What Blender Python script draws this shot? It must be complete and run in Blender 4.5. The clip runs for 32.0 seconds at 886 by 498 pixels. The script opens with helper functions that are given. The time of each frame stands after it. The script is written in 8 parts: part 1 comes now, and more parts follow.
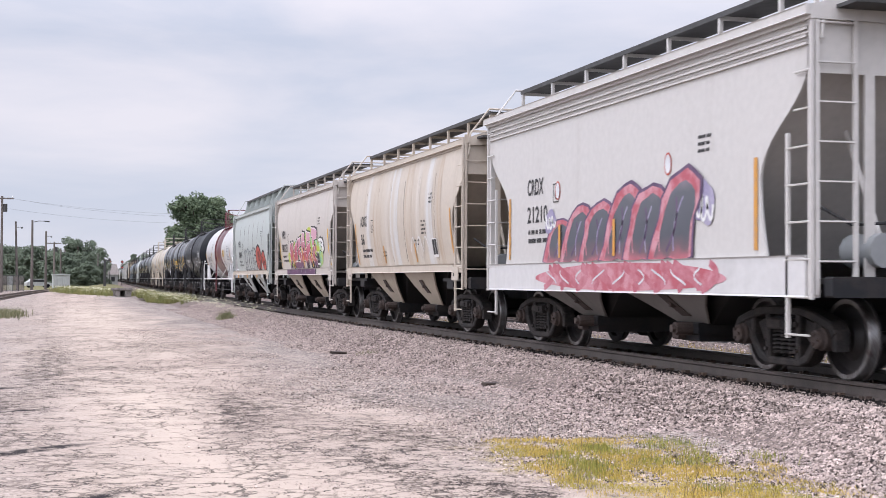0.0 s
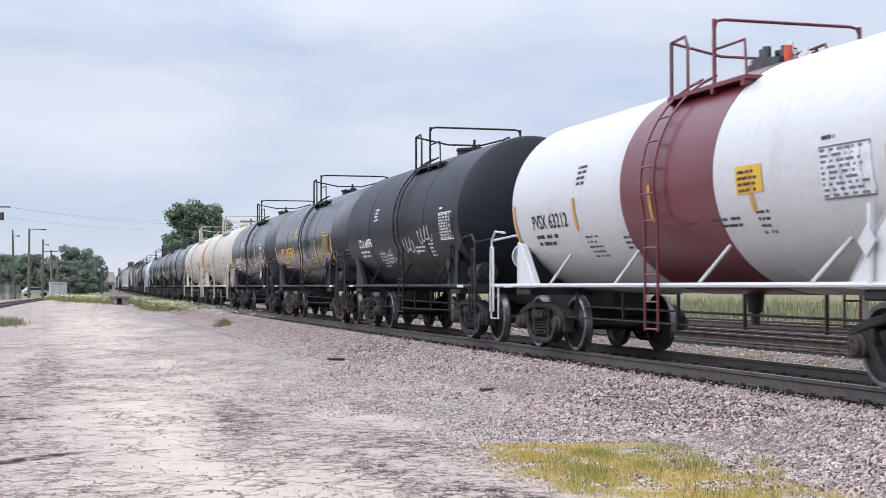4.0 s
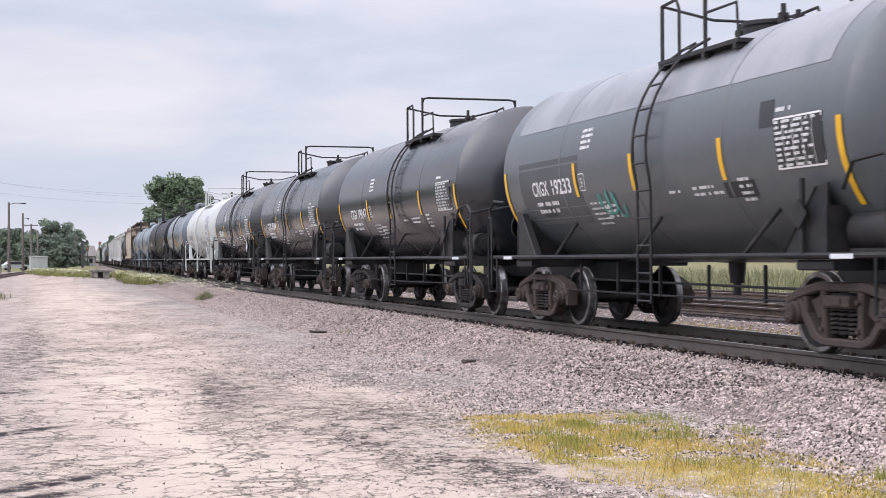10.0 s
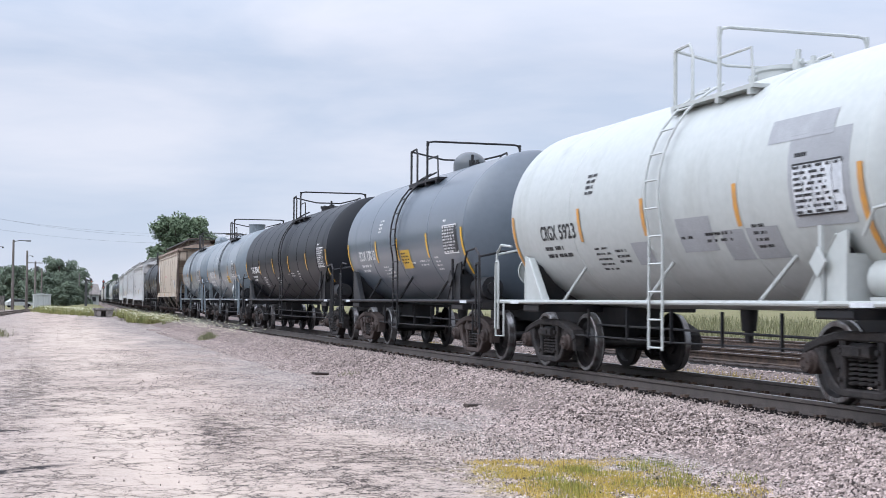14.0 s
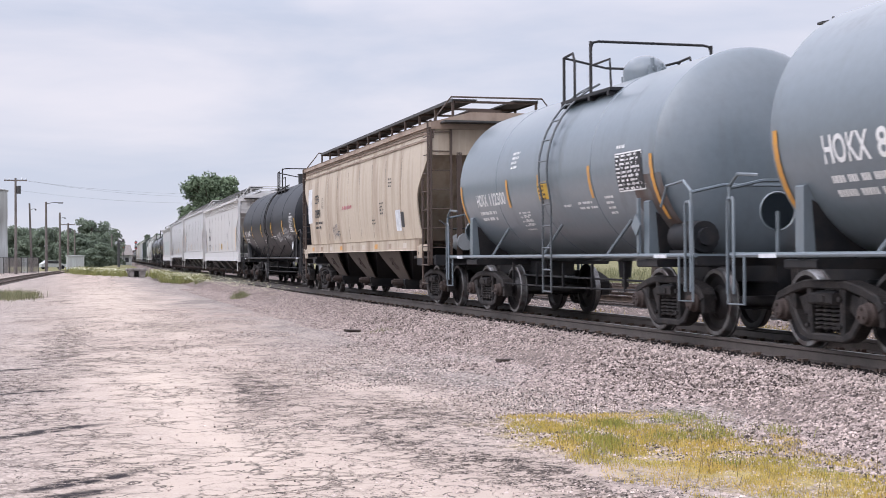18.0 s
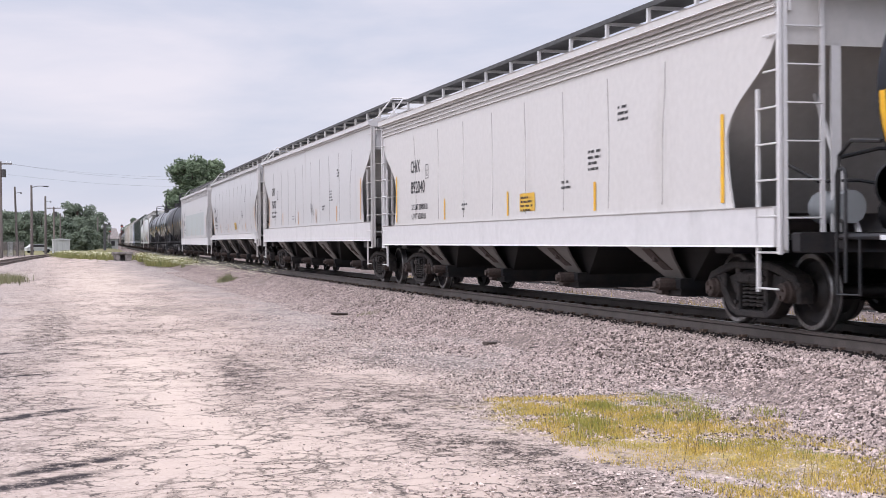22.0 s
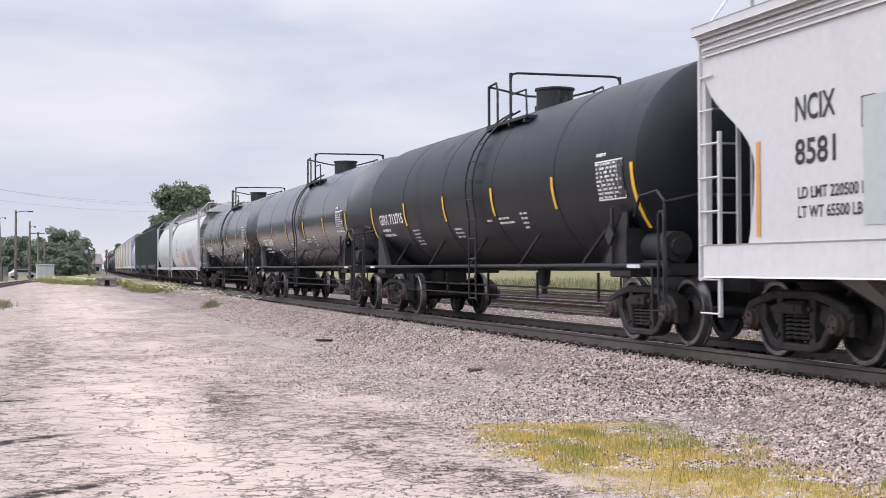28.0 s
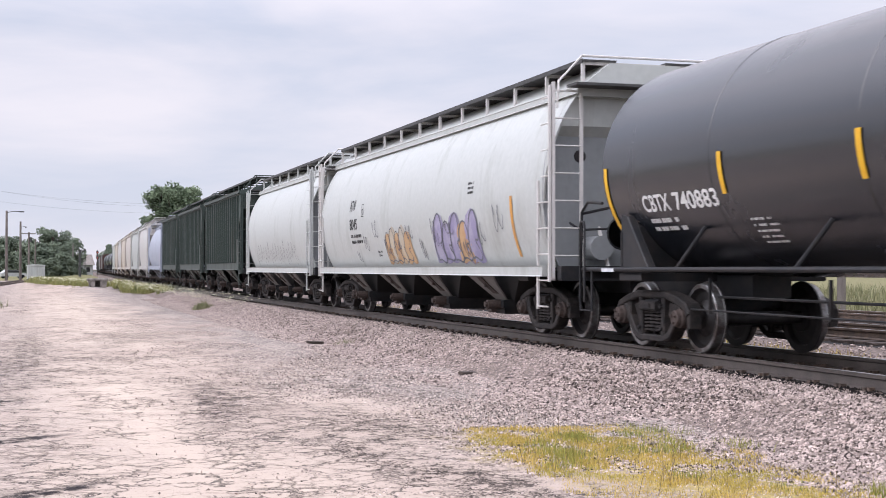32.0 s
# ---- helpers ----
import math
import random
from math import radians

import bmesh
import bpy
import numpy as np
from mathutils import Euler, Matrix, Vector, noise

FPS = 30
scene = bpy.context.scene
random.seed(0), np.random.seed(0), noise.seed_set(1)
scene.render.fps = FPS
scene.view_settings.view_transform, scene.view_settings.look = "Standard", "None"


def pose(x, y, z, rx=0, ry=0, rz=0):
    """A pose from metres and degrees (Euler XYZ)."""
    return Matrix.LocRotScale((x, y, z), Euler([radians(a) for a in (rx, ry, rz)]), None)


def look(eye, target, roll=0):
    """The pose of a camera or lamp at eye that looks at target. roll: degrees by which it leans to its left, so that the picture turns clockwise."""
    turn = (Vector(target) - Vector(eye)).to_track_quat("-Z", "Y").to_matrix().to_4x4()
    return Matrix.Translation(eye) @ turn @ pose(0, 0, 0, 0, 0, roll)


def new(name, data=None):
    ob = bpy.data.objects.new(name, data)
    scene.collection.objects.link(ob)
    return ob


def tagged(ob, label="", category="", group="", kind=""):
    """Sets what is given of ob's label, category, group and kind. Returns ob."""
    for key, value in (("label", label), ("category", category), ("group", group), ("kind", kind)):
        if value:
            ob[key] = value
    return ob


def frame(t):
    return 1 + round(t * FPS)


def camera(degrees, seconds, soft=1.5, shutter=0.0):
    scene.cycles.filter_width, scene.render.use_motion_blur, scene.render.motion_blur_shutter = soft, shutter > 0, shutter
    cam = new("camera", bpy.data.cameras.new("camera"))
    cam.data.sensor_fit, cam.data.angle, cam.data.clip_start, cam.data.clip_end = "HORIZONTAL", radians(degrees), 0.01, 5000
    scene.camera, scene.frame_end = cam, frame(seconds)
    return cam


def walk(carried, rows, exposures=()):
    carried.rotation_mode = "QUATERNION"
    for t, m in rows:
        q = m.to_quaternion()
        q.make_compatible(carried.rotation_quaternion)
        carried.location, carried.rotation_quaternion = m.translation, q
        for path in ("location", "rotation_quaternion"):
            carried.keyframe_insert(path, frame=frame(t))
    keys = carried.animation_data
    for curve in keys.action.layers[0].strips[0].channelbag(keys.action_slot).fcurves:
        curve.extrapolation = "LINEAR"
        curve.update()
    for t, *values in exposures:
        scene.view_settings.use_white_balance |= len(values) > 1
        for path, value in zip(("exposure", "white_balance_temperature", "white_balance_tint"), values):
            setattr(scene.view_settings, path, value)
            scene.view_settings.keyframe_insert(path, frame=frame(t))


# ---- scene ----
# ---- camera ----
cam = camera(35.64, 32.0, soft=0.45, shutter=0.12)
CAM_Z = 1.646
TURNS = (
    (0.0, -16.01, 1.29, -0.27), (0.5, -16.06, 1.37, -0.28), (1.0, -16.13, 1.25, -0.24), (1.5, -16.11, 1.25, -0.20),
    (2.0, -16.09, 1.20, 0.04), (2.5, -16.01, 1.25, 0.24), (3.0, -15.93, 1.42, 0.27), (3.5, -15.93, 1.60, 0.15),
    (4.0, -16.12, 1.53, 0.08), (4.5, -16.17, 1.22, -0.03), (6.5, -16.45, 0.42, 0.06), (7.0, -16.34, 0.29, 0.02),
    (7.5, -16.21, 0.29, 0.02), (8.0, -16.23, 0.26, 0.03), (8.5, -16.42, 0.25, 0.05), (9.0, -16.67, 0.27, 0.12),
    (9.5, -16.80, 0.34, 0.23), (10.0, -16.88, 0.37, 0.35), (10.5, -16.84, 0.49, 0.32), (11.0, -16.77, 0.81, 0.32),
    (11.5, -16.61, 1.13, 0.29), (12.0, -16.47, 1.33, 0.12), (12.5, -16.59, 1.37, -0.20), (13.0, -16.79, 1.42, -0.43),
    (13.5, -16.91, 1.79, -0.54), (14.0, -16.74, 2.17, -0.46), (14.5, -16.38, 2.25, -0.31),
    (15.0, -16.05, 1.89, -0.13), (15.5, -15.84, 1.32, 0.11), (17.5, -15.61, 0.48, 0.30), (18.0, -15.46, 0.34, 0.35),
    (18.5, -15.30, 0.35, 0.43), (19.0, -15.23, 0.34, 0.51), (19.5, -15.20, 0.26, 0.58), (20.0, -15.28, 0.19, 0.71),
    (20.5, -15.46, 0.14, 0.80), (21.0, -15.71, 0.04, 0.70), (21.5, -15.90, -0.20, 0.61), (22.0, -16.01, -0.37, 0.44),
    (22.5, -16.06, -0.33, 0.46), (23.0, -16.13, -0.31, 0.40), (23.5, -16.24, -0.34, 0.40),
    (24.0, -16.31, -0.34, 0.39), (24.5, -16.37, -0.19, 0.45), (25.0, -16.37, -0.04, 0.49),
    (25.5, -16.27, 0.04, 0.54), (27.5, -16.34, 0.56, 0.44), (28.0, -16.62, 0.73, 0.26), (28.5, -16.80, 0.72, 0.06),
    (29.0, -16.82, 0.75, -0.07), (29.5, -16.78, 0.82, -0.05), (30.0, -16.74, 0.86, -0.07),
    (30.5, -16.72, 0.85, -0.03), (31.0, -16.78, 0.93, -0.00), (31.5, -16.85, 0.92, -0.04),
    (32.0, -16.98, 0.85, -0.09),
)
walk(cam, [(t, pose(0, 0, CAM_Z, 90 + pitch, roll, yaw)) for t, yaw, pitch, roll in TURNS],
     exposures=[(0.0, 0.0, 6450, 9), (3.0, 0.0, 6350, 8), (3.4, 0.0, 6250, 6), (3.7, 0.0, 6100, 4), (4.3, 0.0, 6080, 4), (4.8, 0.0, 6250, 6), (6.0, 0.0, 6450, 8), (9.0, 0.0, 6450, 8), (10.0, 0.02, 6450, 8), (11.0, 0.07, 6480, 9), (12.0, 0.09, 6500, 9), (13.0, 0.08, 6350, 8),
                (13.5, 0.03, 6200, 6), (13.9, 0.0, 6030, 4), (15.1, 0.0, 6060, 5), (15.6, 0.0, 6200, 6), (17.5, 0.0, 6400, 9), (20.5, 0.0, 6450, 9), (22.0, 0.0, 6480, 11), (23.0, -0.07, 6360, 8), (25.5, -0.07, 6350, 7), (29.0, 0.08, 6500, 10), (31.0, 0.11, 6500, 10), (32.0, 0.08, 6500, 10)])

# ---- sky and sun: bright overcast ----
SUN_ELEV, SUN_TURN = 46.0, -108.0
world = bpy.data.worlds.new("sky")
scene.world = world
world.use_nodes = True
wn, wl = world.node_tree.nodes, world.node_tree.links
wn.clear()


def wnode(kind, **values):
    n = wn.new(kind)
    for key, value in values.items():
        n.inputs[key].default_value = value
    return n


sky = wn.new("ShaderNodeTexSky")
sky.sky_type, sky.sun_disc = "NISHITA", False
sky.sun_elevation, sky.sun_rotation = radians(SUN_ELEV), radians(SUN_TURN)
sky_gain = wnode("ShaderNodeVectorMath")
sky_gain.operation = "SCALE"
sky_gain.inputs["Scale"].default_value = 0.16
wl.new(sky.outputs["Color"], sky_gain.inputs[0])
coord = wn.new("ShaderNodeTexCoord")
stretch = wn.new("ShaderNodeMapping")
stretch.inputs["Scale"].default_value = (1.6, 1.6, 7.0)
stretch.inputs["Rotation"].default_value = (0.0, radians(6), 0.0)
wl.new(coord.outputs["Generated"], stretch.inputs["Vector"])
cloud = wnode("ShaderNodeTexNoise", Scale=1.7, Detail=6.0, Roughness=0.52, Distortion=0.3)
wl.new(stretch.outputs["Vector"], cloud.inputs["Vector"])
ramp = wn.new("ShaderNodeValToRGB")
ramp.color_ramp.elements[0].position, ramp.color_ramp.elements[0].color = 0.36, (0.63, 0.66, 0.80, 1)
ramp.color_ramp.elements[1].position, ramp.color_ramp.elements[1].color = 0.60, (0.86, 0.82, 0.91, 1)
wl.new(cloud.outputs["Fac"], ramp.inputs["Fac"])
cover = wn.new("ShaderNodeMix")
cover.data_type = "RGBA"
cover.inputs["Factor"].default_value = 0.93
wl.new(sky_gain.outputs["Vector"], cover.inputs["A"])
wl.new(ramp.outputs["Color"], cover.inputs["B"])
# an overcast sky is brighter overhead than at the horizon
height = wn.new("ShaderNodeSeparateXYZ")
wl.new(coord.outputs["Generated"], height.inputs[0])
overhead = wn.new("ShaderNodeMapRange")
for key, value in (("From Min", 0.17), ("From Max", 0.70), ("To Min", 1.0), ("To Max", 2.3)):
    overhead.inputs[key].default_value = value
wl.new(height.outputs["Z"], overhead.inputs["Value"])
# and brighter on the side of the veiled sun
sunward = wn.new("ShaderNodeVectorMath")
sunward.operation = "DOT_PRODUCT"
sunward.inputs[1].default_value = (math.sin(radians(SUN_TURN)) * math.cos(radians(SUN_ELEV)), math.cos(radians(SUN_TURN)) * math.cos(radians(SUN_ELEV)), math.sin(radians(SUN_ELEV)))
wl.new(coord.outputs["Generated"], sunward.inputs[0])
veil = wn.new("ShaderNodeMapRange")
for key, value in (("From Min", 0.22), ("From Max", 0.95), ("To Min", 1.0), ("To Max", 2.2)):
    veil.inputs[key].default_value = value
wl.new(sunward.outputs["Value"], veil.inputs["Value"])
bright = wn.new("ShaderNodeMath")
bright.operation = "MULTIPLY"
wl.new(overhead.outputs["Result"], bright.inputs[0])
wl.new(veil.outputs["Result"], bright.inputs[1])
back = wnode("ShaderNodeBackground")
wl.new(cover.outputs["Result"], back.inputs["Color"])
wl.new(bright.outputs["Value"], back.inputs["Strength"])
wl.new(back.outputs["Background"], wn.new("ShaderNodeOutputWorld").inputs["Surface"])

sun = new("sun", bpy.data.lights.new("sun", "SUN"))
sun.data.energy, sun.data.angle, sun.data.color = 0.7, radians(60), (1.0, 0.93, 0.84)
se, sr = radians(SUN_ELEV), radians(SUN_TURN)
sun.matrix_basis = look((0, 0, 60), (-math.sin(sr) * math.cos(se), -math.cos(sr) * math.cos(se), 60 - math.sin(se)))

# ---- materials ----
def srgb(r, g, b):
    f = lambda c: (c / 255 / 12.92) if c / 255 <= 0.04045 else ((c / 255 + 0.055) / 1.055) ** 2.4
    return (f(r) * 0.60, f(g) * 0.60, f(b) * 0.60, 1.0)


def earth(r, g, b):
    """Colours of the ground: soil, stone, dry grass."""
    c = srgb(r, g, b)
    return (c[0] * 0.845, c[1] * 0.825, c[2] * 0.785, 1.0)


def grey(v):
    return (v, v, v, 1.0)


def material(name, colour, rough=0.6, metal=0.0, second=None, scale=3.0, low=0.42, high=0.62, streak=1.0, grain=0.08,
             bump=0.0, bump_scale=60.0, coat=0.0, rough2=None, island=0.0, spec=0.5):
    """Paint, metal or earth: a base colour, a second colour in patches, fine grain and relief."""
    m = bpy.data.materials.new(name)
    m.use_nodes = True
    nodes, links = m.node_tree.nodes, m.node_tree.links
    p = nodes["Principled BSDF"]
    p.inputs["Roughness"].default_value, p.inputs["Metallic"].default_value = rough, metal
    p.inputs["Coat Weight"].default_value, p.inputs["Coat Roughness"].default_value = coat, 0.08
    p.inputs["Specular IOR Level"].default_value = spec
    tc = nodes.new("ShaderNodeTexCoord")
    mp = nodes.new("ShaderNodeMapping")
    mp.inputs["Scale"].default_value = (1.0, 1.0, 1.0 / streak)
    links.new(tc.outputs["Object"], mp.inputs["Vector"])
    info = nodes.new("ShaderNodeObjectInfo")
    shift = nodes.new("ShaderNodeVectorMath")
    links.new(mp.outputs["Vector"], shift.inputs[0])
    spread = nodes.new("ShaderNodeMath")
    spread.operation, spread.inputs[1].default_value = "MULTIPLY", 37.0
    links.new(info.outputs["Random"], spread.inputs[0])
    links.new(spread.outputs[0], shift.inputs[1])
    big = nodes.new("ShaderNodeTexNoise")
    big.inputs["Scale"].default_value, big.inputs["Detail"].default_value, big.inputs["Roughness"].default_value = scale, 7.0, 0.62
    links.new(shift.outputs["Vector"], big.inputs["Vector"])
    rng = nodes.new("ShaderNodeMapRange")
    rng.inputs["From Min"].default_value, rng.inputs["From Max"].default_value = low, high
    links.new(big.outputs["Fac"], rng.inputs["Value"])
    mix = nodes.new("ShaderNodeMix")
    mix.data_type = "RGBA"
    mix.inputs["A"].default_value = colour
    mix.inputs["B"].default_value = second or colour
    links.new(rng.outputs["Result"], mix.inputs["Factor"])
    fine = nodes.new("ShaderNodeTexNoise")
    fine.inputs["Scale"].default_value, fine.inputs["Detail"].default_value = bump_scale, 4.0
    links.new(tc.outputs["Object"], fine.inputs["Vector"])
    shade = nodes.new("ShaderNodeMapRange")
    shade.inputs["To Min"].default_value, shade.inputs["To Max"].default_value = 1 - grain, 1 + grain
    shade.inputs["From Min"].default_value, shade.inputs["From Max"].default_value = 0.3, 0.7
    links.new(fine.outputs["Fac"], shade.inputs["Value"])
    out = nodes.new("ShaderNodeVectorMath")
    out.operation = "SCALE"
    links.new(mix.outputs["Result"], out.inputs[0])
    links.new(shade.outputs["Result"], out.inputs["Scale"])
    colour_out = out.outputs["Vector"]
    if island:
        geo = nodes.new("ShaderNodeNewGeometry")
        r2 = nodes.new("ShaderNodeMapRange")
        r2.inputs["To Min"].default_value, r2.inputs["To Max"].default_value = 1 - island, 1 + island
        links.new(geo.outputs["Random Per Island"], r2.inputs["Value"])
        o2 = nodes.new("ShaderNodeVectorMath")
        o2.operation = "SCALE"
        links.new(colour_out, o2.inputs[0])
        links.new(r2.outputs["Result"], o2.inputs["Scale"])
        colour_out = o2.outputs["Vector"]
    links.new(colour_out, p.inputs["Base Color"])
    if rough2 is not None:
        rr = nodes.new("ShaderNodeMapRange")
        rr.inputs["To Min"].default_value, rr.inputs["To Max"].default_value = rough, rough2
        links.new(rng.outputs["Result"], rr.inputs["Value"])
        links.new(rr.outputs["Result"], p.inputs["Roughness"])
    if bump:
        b = nodes.new("ShaderNodeBump")
        b.inputs["Strength"].default_value, b.inputs["Distance"].default_value = bump, 0.02
        links.new(fine.outputs["Fac"], b.inputs["Height"])
        links.new(b.outputs["Normal"], p.inputs["Normal"])
    return m


def paint(name, colour, dirt=None, gloss=0.35, coat=0.0, amount=0.6, streak=4.0, scale=1.2, spec=0.5):
    return material(name, colour, rough=gloss, second=dirt or tuple(c * 0.75 for c in colour[:3]) + (1.0,), scale=scale,
                    low=0.52 - 0.2 * amount + 0.12, high=0.95 - 0.2 * amount, streak=streak, grain=0.05, bump=0.04,
                    bump_scale=9.0, coat=coat, rough2=min(gloss + (0.06 if gloss < 0.2 else 0.22), 0.9), spec=spec)


STEEL = material("rail_steel", (0.064, 0.052, 0.046, 1), 0.55, 0.0, second=(0.042, 0.034, 0.030, 1), scale=3, grain=0.15, bump=0.1)
BRIGHT = material("worn_rail_head", grey(0.30), 0.30, 1.0, grain=0.12)
RUSTY = material("rusty_rail", (0.060, 0.043, 0.035, 1), 0.7, 0.2, second=(0.11, 0.075, 0.055, 1), scale=5, grain=0.2, bump=0.2)
CAST = material("grimy_cast_steel", (0.013, 0.012, 0.012, 1), 0.7, 0.0, second=(0.030, 0.025, 0.023, 1), scale=7, grain=0.25, bump=0.25, spec=0.25)
CAST_RED = material("rusty_cast_steel", (0.056, 0.042, 0.037, 1), 0.8, 0.0, second=(0.046, 0.037, 0.034, 1), scale=7, grain=0.25, bump=0.25, spec=0.2)
WHEEL = material("wheel_steel", (0.013, 0.012, 0.013, 1), 0.5, 0.0, second=(0.026, 0.023, 0.022, 1), scale=5, grain=0.2, spec=0.35)
RIM = material("worn_wheel_rim", grey(0.22), 0.42, 0.85, second=(0.10, 0.085, 0.08, 1), scale=6, grain=0.2)
UNDER = material("black_underframe", (0.009, 0.010, 0.012, 1), 0.55, 0.0, second=(0.020, 0.018, 0.018, 1), scale=3, grain=0.15, spec=0.3)
GALV = material("galvanized_grating", grey(0.050), 0.7, 0.2, second=grey(0.035), scale=5, grain=0.15)
WHITE_MARK = material("white_stencil_paint", srgb(250, 250, 248), 0.6, grain=0.1)
BLACK_MARK = material("black_stencil_paint", srgb(35, 35, 38), 0.6, grain=0.1)
GREY_MARK = material("faded_grey_stencil", srgb(120, 120, 122), 0.7, grain=0.1)
YELLOW = material("yellow_reflector", srgb(255, 200, 30), 0.4, second=srgb(246, 184, 30), scale=8, grain=0.08)
ORANGE_MARK = material("faded_orange_reflector", srgb(230, 164, 66), 0.5, second=srgb(208, 156, 92), scale=8)
VALVE_ORANGE = material("orange_valve_paint", srgb(226, 92, 48), 0.5, second=srgb(200, 80, 44), scale=6)
PANEL_WHITE = material("white_label_panel", srgb(242, 246, 248), 0.5, second=srgb(214, 218, 222), scale=5)
PANEL_DARK = material("dark_label_panel", srgb(40, 42, 46), 0.5)
PATCH_DARK = material("dark_repaint_patch", srgb(76, 80, 84), 0.5, second=srgb(84, 88, 92), scale=2)
PATCH_GREY = material("grey_repaint_patch", srgb(178, 180, 182), 0.5, second=srgb(166, 168, 170), scale=2)
PANEL_BLUE = material("pale_repaint_patch", srgb(218, 224, 232), 0.45, second=srgb(204, 210, 220), scale=4)

# ---- mesh helpers ----
class Geo:
    """Vertices and faces of one mesh."""

    def __init__(self):
        self.v, self.f = [], []

    def add(self, vs, fs):
        n = len(self.v)
        self.v.extend(tuple(p) for p in vs)
        self.f.extend(tuple(i + n for i in f) for f in fs)
        return self

    def box(self, x0, x1, y0, y1, z0, z1, c=0.0):
        """A box, with its upright and lengthwise edges cut by c."""
        if not c:
            vs = [(x, y, z) for x in (x0, x1) for y in (y0, y1) for z in (z0, z1)]
            return self.add(vs, [(0, 1, 3, 2), (4, 6, 7, 5), (0, 4, 5, 1), (2, 3, 7, 6), (0, 2, 6, 4), (1, 5, 7, 3)])
        sect = [(y0 + c, z0), (y1 - c, z0), (y1, z0 + c), (y1, z1 - c), (y1 - c, z1), (y0 + c, z1), (y0, z1 - c), (y0, z0 + c)]
        return self.prism(sect, x0, x1)

    def prism(self, poly, a0, a1, axis="x"):
        """A polygon drawn in the other two axes and pushed along axis from a0 to a1."""
        put = {"x": lambda p, a: (a, p[0], p[1]), "y": lambda p, a: (p[0], a, p[1]), "z": lambda p, a: (p[0], p[1], a)}[axis]
        n = len(poly)
        vs = [put(p, a0) for p in poly] + [put(p, a1) for p in poly]
        fs = [tuple(range(n))[::-1], tuple(range(n, 2 * n))] + [(i, (i + 1) % n, n + (i + 1) % n, n + i) for i in range(n)]
        return self.add(vs, fs)

    def cyl(self, a, b, r, n=10, r2=None, cap=True):
        a, b = Vector(a), Vector(b)
        d = (b - a).normalized()
        u = d.orthogonal().normalized()
        w = d.cross(u)
        r2 = r if r2 is None else r2
        ring = [(math.cos(2 * math.pi * i / n), math.sin(2 * math.pi * i / n)) for i in range(n)]
        vs = [a + (u * c + w * s) * r for c, s in ring] + [b + (u * c + w * s) * r2 for c, s in ring]
        fs = [(i, (i + 1) % n, n + (i + 1) % n, n + i) for i in range(n)]
        if cap:
            fs += [tuple(range(n))[::-1], tuple(range(n, 2 * n))]
        return self.add(vs, fs)

    def tube(self, pts, r, n=6):
        pts = [Vector(p) for p in pts]
        vs, fs, u = [], [], None
        for i, p in enumerate(pts):
            d = (pts[min(i + 1, len(pts) - 1)] - pts[max(i - 1, 0)]).normalized()
            u = d.orthogonal().normalized() if u is None else (u - d * u.dot(d)).normalized()
            w = d.cross(u)
            vs += [p + (u * math.cos(2 * math.pi * k / n) + w * math.sin(2 * math.pi * k / n)) * r for k in range(n)]
        for i in range(len(pts) - 1):
            fs += [(i * n + k, i * n + (k + 1) % n, (i + 1) * n + (k + 1) % n, (i + 1) * n + k) for k in range(n)]
        fs += [tuple(range(n))[::-1], tuple(range(len(vs) - n, len(vs)))]
        return self.add(vs, fs)

    def ribbon(self, pts, widths, y0, y1):
        """A bar of varying width along a line drawn in (x, z), from y0 to y1."""
        left, right = [], []
        for i, ((x, z), t) in enumerate(zip(pts, widths)):
            (xa, za), (xb, zb) = pts[max(i - 1, 0)], pts[min(i + 1, len(pts) - 1)]
            d = math.hypot(xb - xa, zb - za)
            nx, nz = -(zb - za) / d * t / 2, (xb - xa) / d * t / 2
            left.append((x + nx, z + nz))
            right.append((x - nx, z - nz))
        n = len(pts)
        c = 0.018
        rows = []
        for y, k in ((y0, 1), (y0 + c, 0), (y1 - c, 0), (y1, 1)):
            row = []
            for (lx, lz), (rx, rz), t in zip(left, right, widths):
                f = k * c / t
                row.append(((lx + (rx - lx) * f, y, lz + (rz - lz) * f), (rx + (lx - rx) * f, y, rz + (lz - rz) * f)))
            rows.append(row)
        vs = [p for row in rows for pair in row for p in pair]
        at = lambda r, i, k: r * 2 * n + i * 2 + k
        fs = []
        for i in range(n - 1):
            fs += [(at(0, i, 0), at(0, i + 1, 0), at(0, i + 1, 1), at(0, i, 1)), (at(3, i, 0), at(3, i, 1), at(3, i + 1, 1), at(3, i + 1, 0))]
            for r in range(3):
                fs += [(at(r, i, 0), at(r + 1, i, 0), at(r + 1, i + 1, 0), at(r, i + 1, 0)), (at(r, i, 1), at(r, i + 1, 1), at(r + 1, i + 1, 1), at(r + 1, i, 1))]
        for i in (0, n - 1):
            fs += [(at(r, i, 0), at(r, i, 1), at(r + 1, i, 1), at(r + 1, i, 0)) for r in range(3)]
        return self.add(vs, fs)

    def lathe(self, prof, n=24, centre=(0, 0, 0), axis="x"):
        """A profile of (along, radius) turned about an axis."""
        cx, cy, cz = centre
        vs, fs, m = [], [], len(prof)
        for a, r in prof:
            for k in range(n):
                c, s = r * math.cos(2 * math.pi * k / n), r * math.sin(2 * math.pi * k / n)
                vs.append({"x": (cx + a, cy + c, cz + s), "y": (cx + s, cy + a, cz + c), "z": (cx + c, cy + s, cz + a)}[axis])
